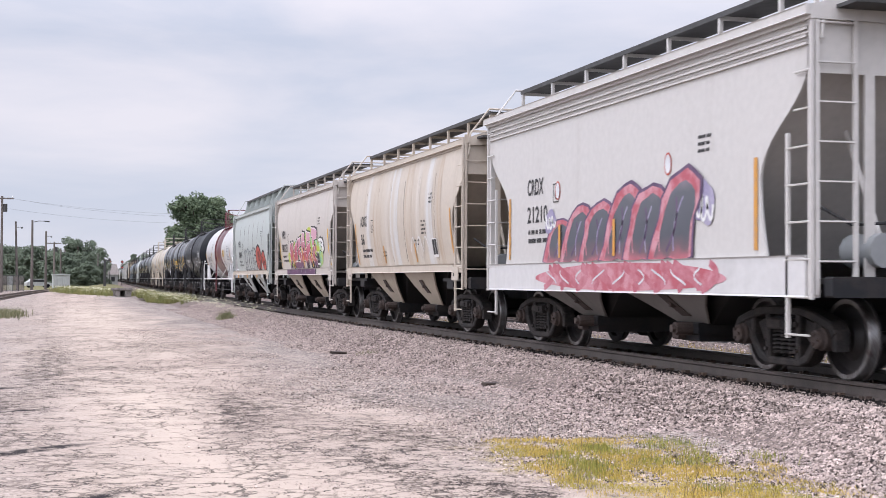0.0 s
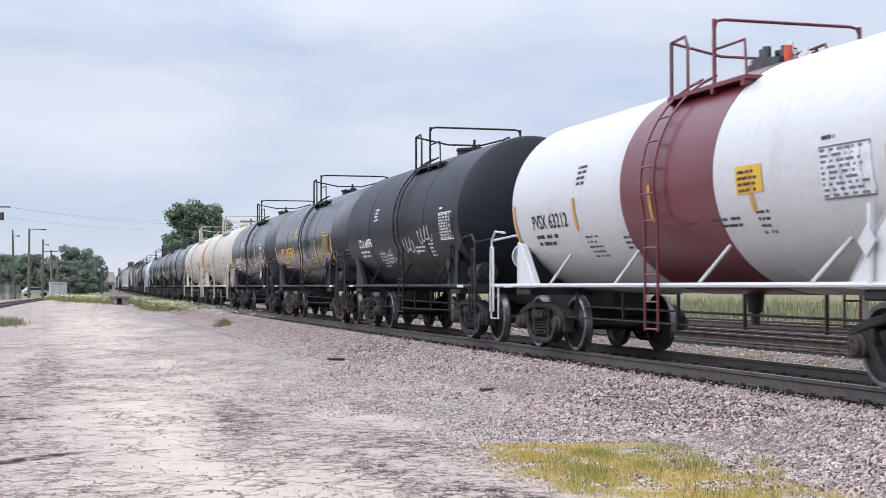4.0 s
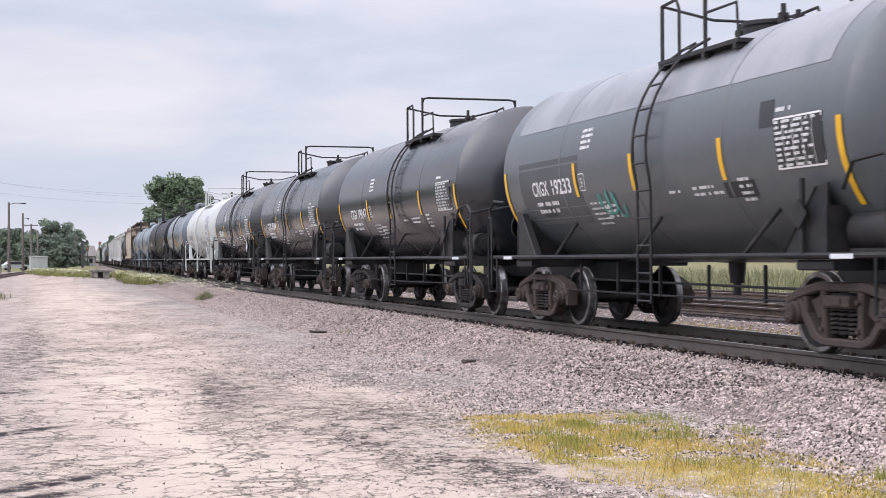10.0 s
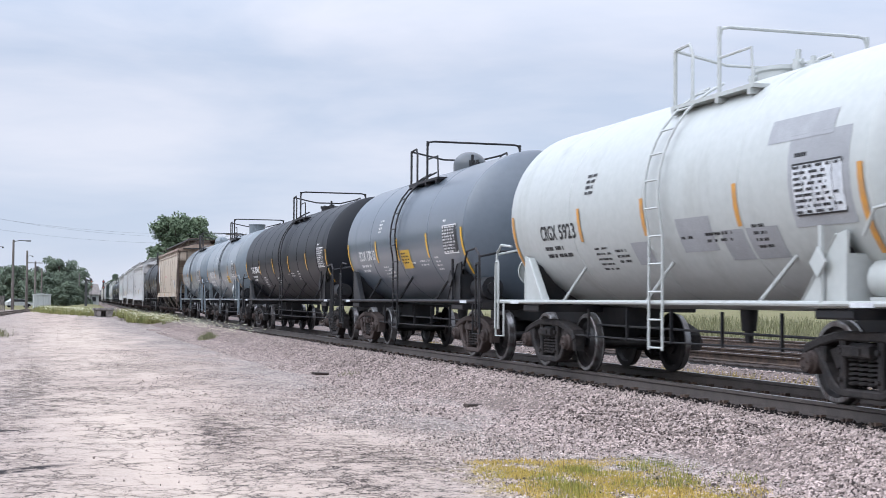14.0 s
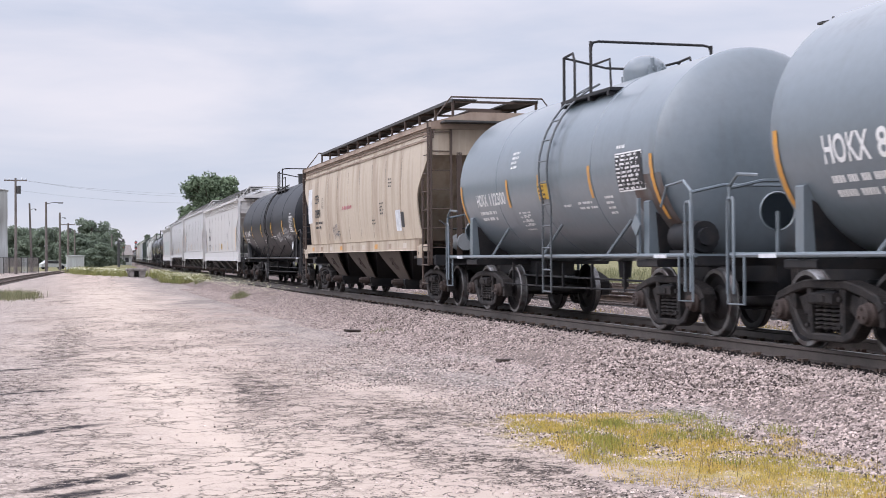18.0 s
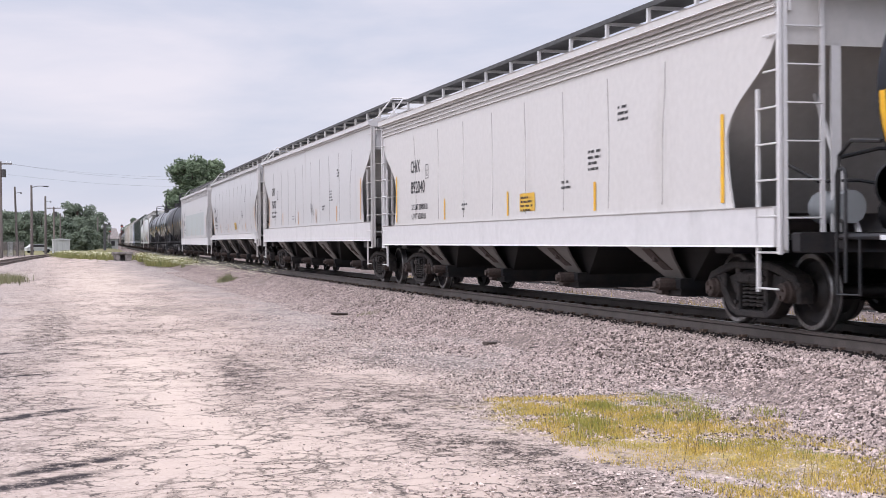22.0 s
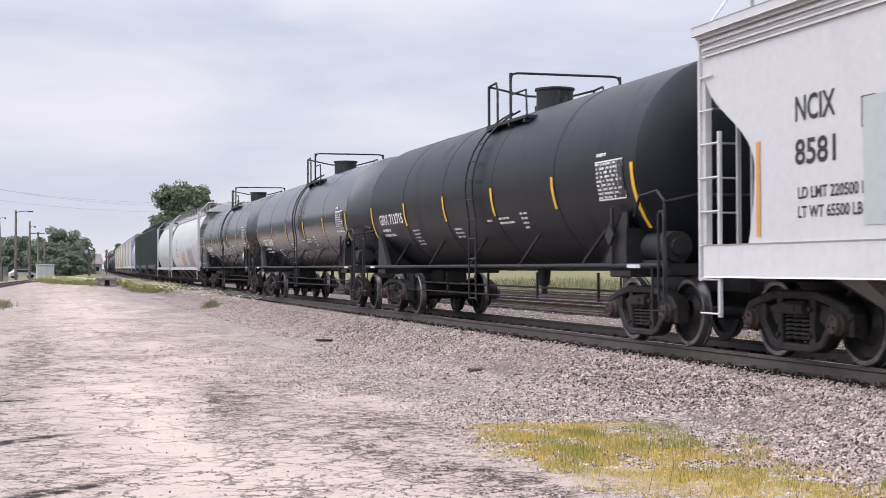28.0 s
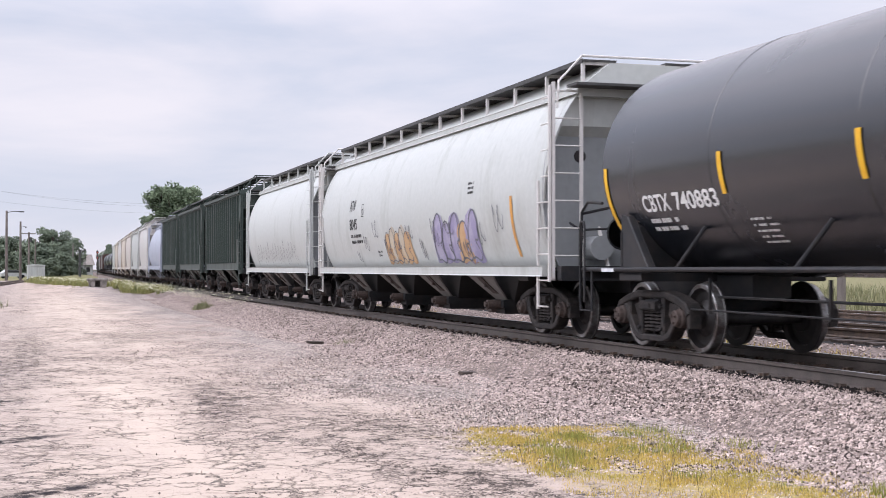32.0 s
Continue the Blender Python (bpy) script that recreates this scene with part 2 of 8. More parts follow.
        for i in range(m - 1):
            fs += [(i * n + k, i * n + (k + 1) % n, (i + 1) * n + (k + 1) % n, (i + 1) * n + k) for k in range(n)]
        fs += [tuple(range(n))[::-1], tuple(range((m - 1) * n, m * n))]
        return self.add(vs, fs)


def make_mesh(name, g, mat, angle=35):
    me = bpy.data.meshes.new(name)
    me.from_pydata(g.v, [], g.f)
    me.validate()
    if mat:
        me.materials.append(mat)
    if angle:
        me.shade_smooth()
        me.set_sharp_from_angle(angle=radians(angle))
    bm = bmesh.new()
    bm.from_mesh(me)
    bmesh.ops.recalc_face_normals(bm, faces=bm.faces)
    bm.to_mesh(me)
    bm.free()
    return me


def part(name, g, mat, parent, label="", m=None, angle=35):
    """One mesh object, under parent where one is given."""
    me = g if isinstance(g, bpy.types.Mesh) else make_mesh(name, g, mat, angle)
    ob = new(name, me)
    if parent:
        ob.parent = parent
    if m is not None:
        ob.matrix_basis = m
    if label:
        ob["label"] = label
    return ob


def thing(name, label, category, group="", kind="", m=None):
    ob = tagged(new(name), label, category, group, kind)
    if m is not None:
        ob.matrix_basis = m
    return ob


def text_geo(body, height, wide=0.66, bold=0.018):
    """Lettering of Blender's own font, as flat faces: width along x, height along y, from (0, 0)."""
    cu = bpy.data.curves.new("lettering", "FONT")
    cu.body, cu.size, cu.offset, cu.resolution_u = body, 1.0, bold, 3
    ob = bpy.data.objects.new("lettering", cu)
    me = bpy.data.meshes.new_from_object(ob)
    g = Geo()
    k = height / 0.70
    g.v = [(v.co.x * k * wide, v.co.y * k) for v in me.vertices]
    g.f = [tuple(p.vertices) for p in me.polygons]
    bpy.data.objects.remove(ob)
    bpy.data.curves.remove(cu)
    bpy.data.meshes.remove(me)
    return g

# ---- plan of the line ----
RAIL_Z = 0.56            # top of rail above the road
NEAR_X, GAUGE = 8.51, 1.50
CURVE, S0, S1 = 3334.0, 20.0, 150.0


def line_at(s, off=0.0):
    """A point of the near rail's line, s metres ahead, off metres to its right, and the line's turn to the right (radians)."""
    d = min(max(s - S0, 0.0), S1 - S0)
    a, e = d / CURVE, max(s - S1, 0.0)
    x = NEAR_X + CURVE * (1 - math.cos(a)) + e * math.sin(a)
    y = min(s, S0) + CURVE * math.sin(a) + e * math.cos(a)
    return x + off * math.cos(a), y - off * math.sin(a), a


def run(t):
    """Metres that the train has gone after t seconds."""
    return 13.1507 * t - 0.00821 * t * t

# ---- ground ----
def ground_material():
    """Worn pale road, crushed stone towards the line, tar patches, cracks."""
    m = bpy.data.materials.new("worn_road_and_gravel")
    m.use_nodes = True
    nodes, links = m.node_tree.nodes, m.node_tree.links
    p = nodes["Principled BSDF"]
    p.inputs["Roughness"].default_value = 0.92
    p.inputs["Specular IOR Level"].default_value = 0.2
    tc = nodes.new("ShaderNodeTexCoord")
    sep = nodes.new("ShaderNodeSeparateXYZ")
    links.new(tc.outputs["Object"], sep.inputs[0])

    def tex(kind, scale, vec=None, **values):
        n = nodes.new(kind)
        n.inputs["Scale"].default_value = scale
        for key, value in values.items():
            n.inputs[key].default_value = value
        links.new(vec or tc.outputs["Object"], n.inputs["Vector"])
        return n

    def remap(sock, a, b, lo=0.0, hi=1.0):
        n = nodes.new("ShaderNodeMapRange")
        for key, value in (("From Min", a), ("From Max", b), ("To Min", lo), ("To Max", hi)):
            n.inputs[key].default_value = value
        links.new(sock, n.inputs["Value"])
        return n.outputs["Result"]

    def math_node(op, a, b):
        n = nodes.new("ShaderNodeMath")
        n.operation = op
        for i, x in enumerate((a, b)):
            if isinstance(x, (int, float)):
                n.inputs[i].default_value = x
            else:
                links.new(x, n.inputs[i])
        return n.outputs[0]

    def mix(fac, a, b):
        n = nodes.new("ShaderNodeMix")
        n.data_type = "RGBA"
        links.new(fac, n.inputs["Factor"])
        for key, x in (("A", a), ("B", b)):
            if isinstance(x, tuple):
                n.inputs[key].default_value = x
            else:
                links.new(x, n.inputs[key])
        return n.outputs["Result"]

    def blob(x, y, rx, ry, turn=0.0):
        n = nodes.new("ShaderNodeMapping")
        n.vector_type = "TEXTURE"
        n.inputs["Location"].default_value, n.inputs["Rotation"].default_value, n.inputs["Scale"].default_value = (x, y, 0), (0, 0, radians(turn)), (rx, ry, 50.0)
        links.new(warp.outputs["Vector"], n.inputs["Vector"])
        d = nodes.new("ShaderNodeVectorMath")
        d.operation = "LENGTH"
        links.new(n.outputs["Vector"], d.inputs[0])
        return remap(d.outputs["Value"], 0.1, 1.7, 0.95, 0.0)

    def blob_thin(x, y, rx, ry, turn=0.0):
        n = nodes.new("ShaderNodeMapping")
        n.vector_type = "TEXTURE"
        n.inputs["Location"].default_value, n.inputs["Rotation"].default_value, n.inputs["Scale"].default_value = (x, y, 0), (0, 0, radians(turn)), (rx, ry, 50.0)
        w2 = nodes.new("ShaderNodeMix")
        w2.data_type = "VECTOR"
        w2.inputs["Factor"].default_value = 0.10
        links.new(tc.outputs["Object"], w2.inputs["A"])
        links.new(warp.outputs["Vector"], w2.inputs["B"])
        links.new(w2.outputs["Result"], n.inputs["Vector"])
        d = nodes.new("ShaderNodeVectorMath")
        d.operation = "LENGTH"
        links.new(n.outputs["Vector"], d.inputs[0])
        return remap(d.outputs["Value"], 0.6, 1.1, 1.0, 0.0)

    def mapped(sx, sy, turn=-3.0):
        n = nodes.new("ShaderNodeMapping")
        n.inputs["Scale"].default_value, n.inputs["Rotation"].default_value = (sx, sy, 1.0), (0, 0, radians(turn))
        links.new(tc.outputs["Object"], n.inputs["Vector"])
        return n.outputs["Vector"]

    warp = nodes.new("ShaderNodeVectorMath")
    wob = tex("ShaderNodeTexNoise", 1.3, Detail=8.0, Roughness=0.75)
    wsc = nodes.new("ShaderNodeVectorMath")
    wsc.operation = "MULTIPLY_ADD"
    wsc.inputs[1].default_value, wsc.inputs[2].default_value = (2.4, 2.4, 0.0), (-1.2, -1.2, 0.0)
    links.new(wob.outputs["Color"], wsc.inputs[0])
    links.new(tc.outputs["Object"], warp.inputs[0])
    links.new(wsc.outputs["Vector"], warp.inputs[1])
    broad = tex("ShaderNodeTexNoise", 0.5, mapped(1.0, 0.4), Detail=6.0, Roughness=0.6).outputs["Fac"]
    patch = tex("ShaderNodeTexNoise", 0.55, mapped(1.0, 0.45), Detail=7.0, Roughness=0.66).outputs["Fac"]
    fleck = tex("ShaderNodeTexNoise", 5.0, mapped(1.0, 0.8), Detail=9.0, Roughness=0.80).outputs["Fac"]
    grit = tex("ShaderNodeTexNoise", 46.0, mapped(1.0, 0.8), Detail=3.0, Roughness=0.7).outputs["Fac"]
    # crazed surface: a net of cracks, wider and denser where it is worn
    bend = nodes.new("ShaderNodeMix")
    bend.data_type = "VECTOR"
    bend.inputs["Factor"].default_value = 0.16
    links.new(tc.outputs["Object"], bend.inputs["A"])
    links.new(warp.outputs["Vector"], bend.inputs["B"])
    ragged = nodes.new("ShaderNodeVectorMath")
    ragged.operation = "MULTIPLY_ADD"
    ragged.inputs[1].default_value = (0.16, 0.16, 0.0)
    links.new(tex("ShaderNodeTexNoise", 9.0, Detail=5.0, Roughness=0.7).outputs["Color"], ragged.inputs[0])
    links.new(bend.outputs["Result"], ragged.inputs[2])
    net = tex("ShaderNodeTexVoronoi", 1.5, ragged.outputs["Vector"], Randomness=1.0)
    net.feature = "DISTANCE_TO_EDGE"
    net_fine = tex("ShaderNodeTexVoronoi", 4.6, ragged.outputs["Vector"], Randomness=1.0)
    net_fine.feature = "DISTANCE_TO_EDGE"
    where = tex("ShaderNodeTexNoise", 1.1, mapped(1.0, 0.7, 11.0), Detail=4.0, Roughness=0.6).outputs["Fac"]
    pebble = tex("ShaderNodeTexNoise", 55.0, Detail=3.0, Roughness=0.7).outputs["Fac"]
    stones = tex("ShaderNodeTexVoronoi", 26.0, Randomness=1.0)
    wander = tex("ShaderNodeTexNoise", 0.9, Detail=5.0, Roughness=0.6).outputs["Fac"]
    # worn patches where the dark aggregate shows, pale wheel track, crack across the road
    worn = remap(patch, 0.38, 0.70, 0.0, 0.85)
    for args in ((2.3, 17.3, 0.60, 4.2, -4), (2.2, 34.5, 1.1, 4.0), (0.1, 28.5, 0.55, 16.0, -2), (-0.7, 18.5, 0.5, 4.5), (3.7, 13.8, 0.8, 2.4, 12), (2.8, 11.8, 0.5, 1.6), (3.4, 10.0, 0.6, 1.8, 10), (1.4, 26.3, 1.5, 0.9), (4.6, 17.5, 0.6, 4.0, 10)):
        worn = math_node("MAXIMUM", worn, blob(*args))
    clean = math_node("MAXIMUM", blob(1.15, 17.0, 0.65, 6.0, -2), math_node("MAXIMUM", blob(2.3, 62.0, 1.3, 26.0, -2), blob(1.6, 11.5, 0.8, 1.8)))
    worn = math_node("MULTIPLY", worn, remap(clean, 0.0, 1.0, 1.0, 0.30))
    slashes = math_node("MAXIMUM", blob_thin(-0.15, 13.75, 0.90, 0.17, 42), math_node("MAXIMUM", blob_thin(0.15, 10.6, 0.75, 0.13, 40), blob_thin(-0.05, 9.9, 0.7, 0.15, 36)))
    slashes = math_node("MAXIMUM", slashes, math_node("MAXIMUM", blob_thin(-0.6, 17.6, 0.9, 0.10, 30), blob_thin(-0.9, 21.5, 0.7, 0.2, 30)))
    joint = math_node("MULTIPLY", slashes, remap(fleck, 0.40, 0.50))
    road = mix(remap(broad, 0.36, 0.64), earth(232, 215, 203), earth(210, 193, 183))
    road = mix(remap(clean, 0.0, 1.0, 0.0, 0.7), road, earth(242, 226, 212))
    edge = math_node("ADD", sep.outputs["X"], remap(patch, 0.3, 0.7, -1.3, 1.3))
    how_loose = math_node("MAXIMUM", remap(edge, 3.2, 5.2), remap(edge, 0.8, -1.6, 0.0, 0.75))
    level = math_node("MAXIMUM", worn, math_node("MULTIPLY", how_loose, 0.36))
    limit = remap(level, 0.0, 1.0, 0.605, 0.480)
    dark_fleck = remap(math_node("SUBTRACT", math_node("ADD", math_node("MULTIPLY", fleck, 0.62), math_node("MULTIPLY", grit, 0.38)), limit), 0.0, 0.028, 0.0, 0.9)
    broken = math_node("MULTIPLY", remap(net.outputs["Distance"], 0.006, 0.030, 1.0, 0.0), remap(where, 0.40, 0.56))
    broken2 = math_node("MULTIPLY", remap(net_fine.outputs["Distance"], 0.012, 0.075, 1.0, 0.0), remap(math_node("ADD", where, math_node("MULTIPLY", worn, 0.30)), 0.52, 0.72))
    broken = math_node("MULTIPLY", math_node("MAXIMUM", broken, broken2), remap(how_loose, 0.0, 0.8, 0.9, 0.0))
    broken = math_node("MULTIPLY", broken, remap(grit, 0.36, 0.50))
    line = math_node("ABSOLUTE", math_node("SUBTRACT", wander, 0.5), 0.0)
    crack_here = math_node("MULTIPLY", remap(line, 0.004, 0.011, 1.0, 0.0), remap(math_node("ADD", patch, math_node("MULTIPLY", fleck, 0.6)), 0.70, 0.80))
    loose = mix(remap(stones.outputs["Color"], 0.15, 0.85), earth(168, 156, 151), earth(242, 230, 224))
    loose = mix(remap(stones.outputs["Distance"], 0.45, 0.85), loose, earth(104, 95, 92))
    col = mix(how_loose, road, loose)
    col = mix(remap(grit, 0.54, 0.74, 0.0, 0.22), col, earth(150, 138, 138))
    col = mix(dark_fleck, col, earth(74, 65, 62))
    col = mix(math_node("MULTIPLY", broken, 0.85), col, earth(78, 68, 63))
    col = mix(math_node("MULTIPLY", crack_here, 0.75), col, earth(72, 66, 66))
    col = mix(joint, col, earth(56, 50, 52))
    # dry thatch under the verge grass
    thatch = math_node("MULTIPLY", remap(blob(5.25, 10.4, 1.05, 2.9, 14), 0.30, 0.55), remap(fleck, 0.36, 0.50))
    col = mix(math_node("MULTIPLY", thatch, 0.92), col, mix(remap(grit, 0.40, 0.60), earth(222, 198, 120), earth(180, 166, 108)))
    links.new(col, p.inputs["Base Color"])
    bump = nodes.new("ShaderNodeBump")
    bump.inputs["Strength"].default_value, bump.inputs["Distance"].default_value = 0.7, 0.03
    tall = math_node("ADD", math_node("MULTIPLY", math_node("MULTIPLY", stones.outputs["Distance"], -0.6), how_loose), math_node("SUBTRACT", math_node("MULTIPLY", pebble, 0.4), math_node("ADD", math_node("MULTIPLY", dark_fleck, 0.45), math_node("MAXIMUM", crack_here, broken))))
    links.new(tall, bump.inputs["Height"])
    links.new(bump.outputs["Normal"], p.inputs["Normal"])
    return m


GROUND = ground_material()
# oily ballast, darkened further with the train's shade put into the colour
DARK_BED = material("oily_track_bed", earth(42, 37, 36), 0.9, second=earth(26, 23, 23), scale=14, low=0.35, high=0.65, grain=0.35, bump=1.0, bump_scale=22, spec=0.2)
BALLAST = material("crushed_stone_bed", earth(176, 160, 154), 0.9, second=earth(104, 94, 91), scale=14, low=0.35, high=0.65, grain=0.35,
                   bump=1.0, bump_scale=22, spec=0.2)
STONE = material("ballast_stone", earth(222, 205, 200), 0.85, second=earth(184, 169, 165), scale=4, grain=0.14, island=0.42, spec=0.25)
STONE_DARK = material("dark_gravel_stone", earth(118, 106, 103), 0.85, second=earth(84, 76, 75), scale=4, grain=0.12, island=0.3, spec=0.25)
STONE_PINK = material("pink_gravel_stone", earth(240, 224, 217), 0.85, second=earth(196, 180, 175), scale=4, grain=0.12, island=0.35, spec=0.25)
TURF = material("rough_turf", earth(136, 138, 102), 0.95, second=earth(160, 152, 118), scale=0.5, grain=0.3, bump=0.8, bump_scale=12, spec=0.1)
TIE_WOOD = material("creosoted_tie", earth(66, 56, 52), 0.9, second=earth(92, 80, 74), scale=6, grain=0.25, bump=0.4, bump_scale=40)
BED = 0.33


def ground_height(off, s):
    """Height of the ground off metres to the right of the near rail."""
    pts = ((-2.15, 0.0), (-1.75, 0.07), (-0.95, 0.335), (-0.5, 0.368), (-0.10, 0.368), (0.10, BED), (2.1, BED), (2.9, 0.20), (4.6, 0.18), (5.4, BED), (8.7, BED), (10.2, 0.0))
    if off <= pts[0][0] or off >= pts[-1][0]:
        return 0.0
    for (a, za), (b, zb) in zip(pts, pts[1:]):
        if off <= b:
            return za + (zb - za) * (off - a) / (b - a)


def build_ground():
    offs = [-3000, -1200, -400, -150, -60, -30] + [-20 + 1.0 * i for i in range(17)] + [-3.4, -2.8, -2.4, -2.15, -1.95, -1.75, -1.35, -0.95, -0.72, -0.5, -0.10, 0.10,
            0.75, 2.1, 2.5, 2.9, 3.7, 4.6, 5.0, 5.4, 7.0, 8.7, 9.4, 10.2, 12, 16, 25, 45, 90, 200, 600, 1500, 3000]
    ss = [-3000, -800, -200, -60, -20, 0, 4] + [6 + 0.8 * i for i in range(40)] + [40 + 3 * i for i in range(50)] + [200, 230, 270, 330, 420, 560, 800, 1300, 3200]
    g, kinds = Geo(), []
    for s in ss:
        for o in offs:
            x, y, a = line_at(s, o)
            z = ground_height(o, s)
            if 0 < s < 130 and -12 < o < 10:
                z += 0.035 * noise.noise((x * 0.5, y * 0.35, 1.0)) + 0.012 * noise.noise((x * 2.1, y * 1.6, 4.0))
            if s > 95 and -9 < o < -2.2:
                z += 0.30 * min((s - 95) / 15, 1.0) * math.sin(math.pi * (o + 9) / 6.8) ** 0.5
            g.v.append((x, y, z))
    n = len(offs)
    for i in range(len(ss) - 1):
        for j in range(n - 1):
            g.f.append((i * n + j, i * n + j + 1, (i + 1) * n + j + 1, (i + 1) * n + j))
            o, s = (offs[j] + offs[j + 1]) / 2, (ss[i] + ss[i + 1]) / 2
            # between the rails: oily bed with under-train shade in its colour
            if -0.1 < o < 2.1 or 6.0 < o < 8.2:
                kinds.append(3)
            elif -1.95 < o < 10.2:
                kinds.append(1)
            elif o > 10.2 or o < -60 or s > 150 and o > -6 or s > 200:
                kinds.append(2)
            else:
                kinds.append(0)
    me = make_mesh("ground", g, GROUND, 60)
    me.materials.append(BALLAST)
    me.materials.append(TURF)
    me.materials.append(DARK_BED)
    me.polygons.foreach_set("material_index", kinds)
    return tagged(new("ground", me), "pale cracked road and gravel ground beside the railway", "ground", kind="structure")


build_ground()

# ---- railway tracks ----
RAIL_SECT = [(-0.075, -0.18), (0.075, -0.18), (0.075, -0.165), (0.014, -0.145), (0.010, -0.055), (0.036, -0.040), (0.037, -0.006), (0.030, -0.001),
             (-0.030, -0.001), (-0.037, -0.006), (-0.036, -0.040), (-0.010, -0.055), (-0.014, -0.145), (-0.075, -0.165)]


def sweep(sect, stations, off, z, where=line_at):
    g, n = Geo(), len(sect)
    for s in stations:
        for a, b in sect:
            x, y, _ = where(s, off + a)
            g.v.append((x, y, z + b))
    for i in range(len(stations) - 1):
        g.f += [(i * n + k, i * n + (k + 1) % n, (i + 1) * n + (k + 1) % n, (i + 1) * n + k) for k in range(n)]
    g.f += [tuple(range(n))[::-1], tuple(range(len(g.v) - n, len(g.v)))]
    return g


TIE_GEO = Geo().box(-1.30, 1.30, -0.115, 0.115, -0.18, 0.0, 0.02)
tie_mesh = make_mesh("tie", TIE_GEO, TIE_WOOD, 30)
CLIP = Geo()
for sx in (-0.75, 0.75):
    CLIP.box(sx - 0.19, sx + 0.19, -0.10, 0.10, 0.0, 0.016)
    for dx in (-0.105, 0.105):
        CLIP.box(sx + dx - 0.035, sx + dx + 0.035, -0.075, -0.03, 0.012, 0.055)
        CLIP.box(sx + dx - 0.030, sx + dx + 0.030, 0.02, 0.07, 0.012, 0.048)
    for dy in (-0.19, 0.20):
        CLIP.box(sx - 0.11, sx + 0.11, dy - 0.02, dy + 0.02, -0.03, 0.02)
clip_mesh = make_mesh("rail_fastening", CLIP, RUSTY, 0)


def build_track(name, centre, label, first, last, steel, many):
    stations = [-80, -20, 0, 5] + [8 + 4 * i for i in range(48)] + [200 + 25 * i for i in range(25)]
    track = thing(name, label, "railway track", kind="structure")
    for side in (-1, 1):
        rail = part("rail", sweep(RAIL_SECT, stations, centre + side * GAUGE / 2, RAIL_Z), steel, track)
        part("running_surface", sweep([(-0.026, 0.0), (0.026, 0.0), (0.026, 0.0015), (-0.026, 0.0015)], stations, centre + side * GAUGE / 2, RAIL_Z), BRIGHT, rail, "bright worn rail head")
    rest = Geo()
    s, k = first, 0
    while s < last:
        x, y, a = line_at(s, centre + random.uniform(-0.03, 0.03))
        m = Matrix.Translation((x, y, RAIL_Z - 0.181 + random.uniform(-0.012, 0.0))) @ Matrix.Rotation(-a + random.uniform(-0.02, 0.02), 4, "Z")
        if k < many:
            tie = part("tie", tie_mesh, None, track, m=m)
            if k < 75 and name == "main_track":
                part("rail_fastening", clip_mesh, None, tie, "rusty tie plates and clips")
        else:
            rest.add([m @ Vector(v) for v in TIE_GEO.v], TIE_GEO.f)
        s += 0.54
        k += 1
    if rest.v:
        tagged(part("far_ties", rest, TIE_WOOD, track, angle=0), kind="stuff")
    return track


build_track("main_track", GAUGE / 2, "main railway track of dark steel rails on crushed stone", 7.0, 330, STEEL, 110)
build_track("passing_track", 7.05, "parallel railway track behind the passing train", 14.0, 200, RUSTY, 90)
build_track("outer_track", 12.2, "third railway track beside the grass field", 20.0, 150, RUSTY, 60)


def siding_at(s, off=0.0):
    """A siding that bends away to the left of the road."""
    u = s
    x = -6.6 + 0.000185 * u * u + off
    return x, u, 0.0


def build_siding():
    track = thing("siding_track", "rusty siding track sunk in gravel and weeds", "railway track", kind="structure")
    stations = [30 + 5 * i for i in range(40)]
    for side in (-1, 1):
        part("rail", sweep(RAIL_SECT, stations, side * GAUGE / 2, 0.12, siding_at), RUSTY, track)
    for i in range(120):
        x, y, _ = siding_at(60 + 1.1 * i)
        part("tie", tie_mesh, None, track, m=pose(x, y, 0.015))
    return track


build_siding()

# ---- running gear, shared by all cars ----
def wheelset_mesh():
    """Axle and wheels, with worn rims and brown bearing caps at the axle's ends."""
    g = Geo()
    g.cyl((0, -1.12, 0), (0, 1.12, 0), 0.082, 14)
    kinds = [0] * len(g.f)
    for sgn in (-1, 1):
        prof = [(0.655, 0.11), (0.655, 0.19), (0.70, 0.20), (0.735, 0.36), (0.675, 0.385), (0.672, 0.455), (0.678, 0.482), (0.700, 0.482), (0.706, 0.462),
                (0.80, 0.452), (0.812, 0.440), (0.810, 0.392), (0.775, 0.378), (0.745, 0.35), (0.735, 0.24), (0.765, 0.19), (0.80, 0.16), (0.80, 0.09)]
        n = 30
        g.lathe([(sgn * a, r) for a, r in prof], n, axis="y")
        worn = {7, 8, 9, 10}
        kinds += [1 if i // n in worn else 0 for i in range(n * (len(prof) - 1))] + [0, 0]
        n0 = len(g.f)
        g.lathe([(sgn * a, r) for a, r in ((0.90, 0.105), (0.92, 0.128), (1.12, 0.128), (1.14, 0.110), (1.19, 0.104), (1.20, 0.090))], 16, axis="y")
        for k in range(3):
            c, d = 0.058 * math.cos(k * 2.094), 0.058 * math.sin(k * 2.094)
            g.cyl((c, sgn * 1.195, d), (c, sgn * 1.222, d), 0.020, 6)
        kinds += [2] * (len(g.f) - n0)
    me = make_mesh("wheelset", g, WHEEL, 32)
    me.materials.append(RIM)
    me.materials.append(CAST_RED)
    me.polygons.foreach_set("material_index", kinds)
    return me


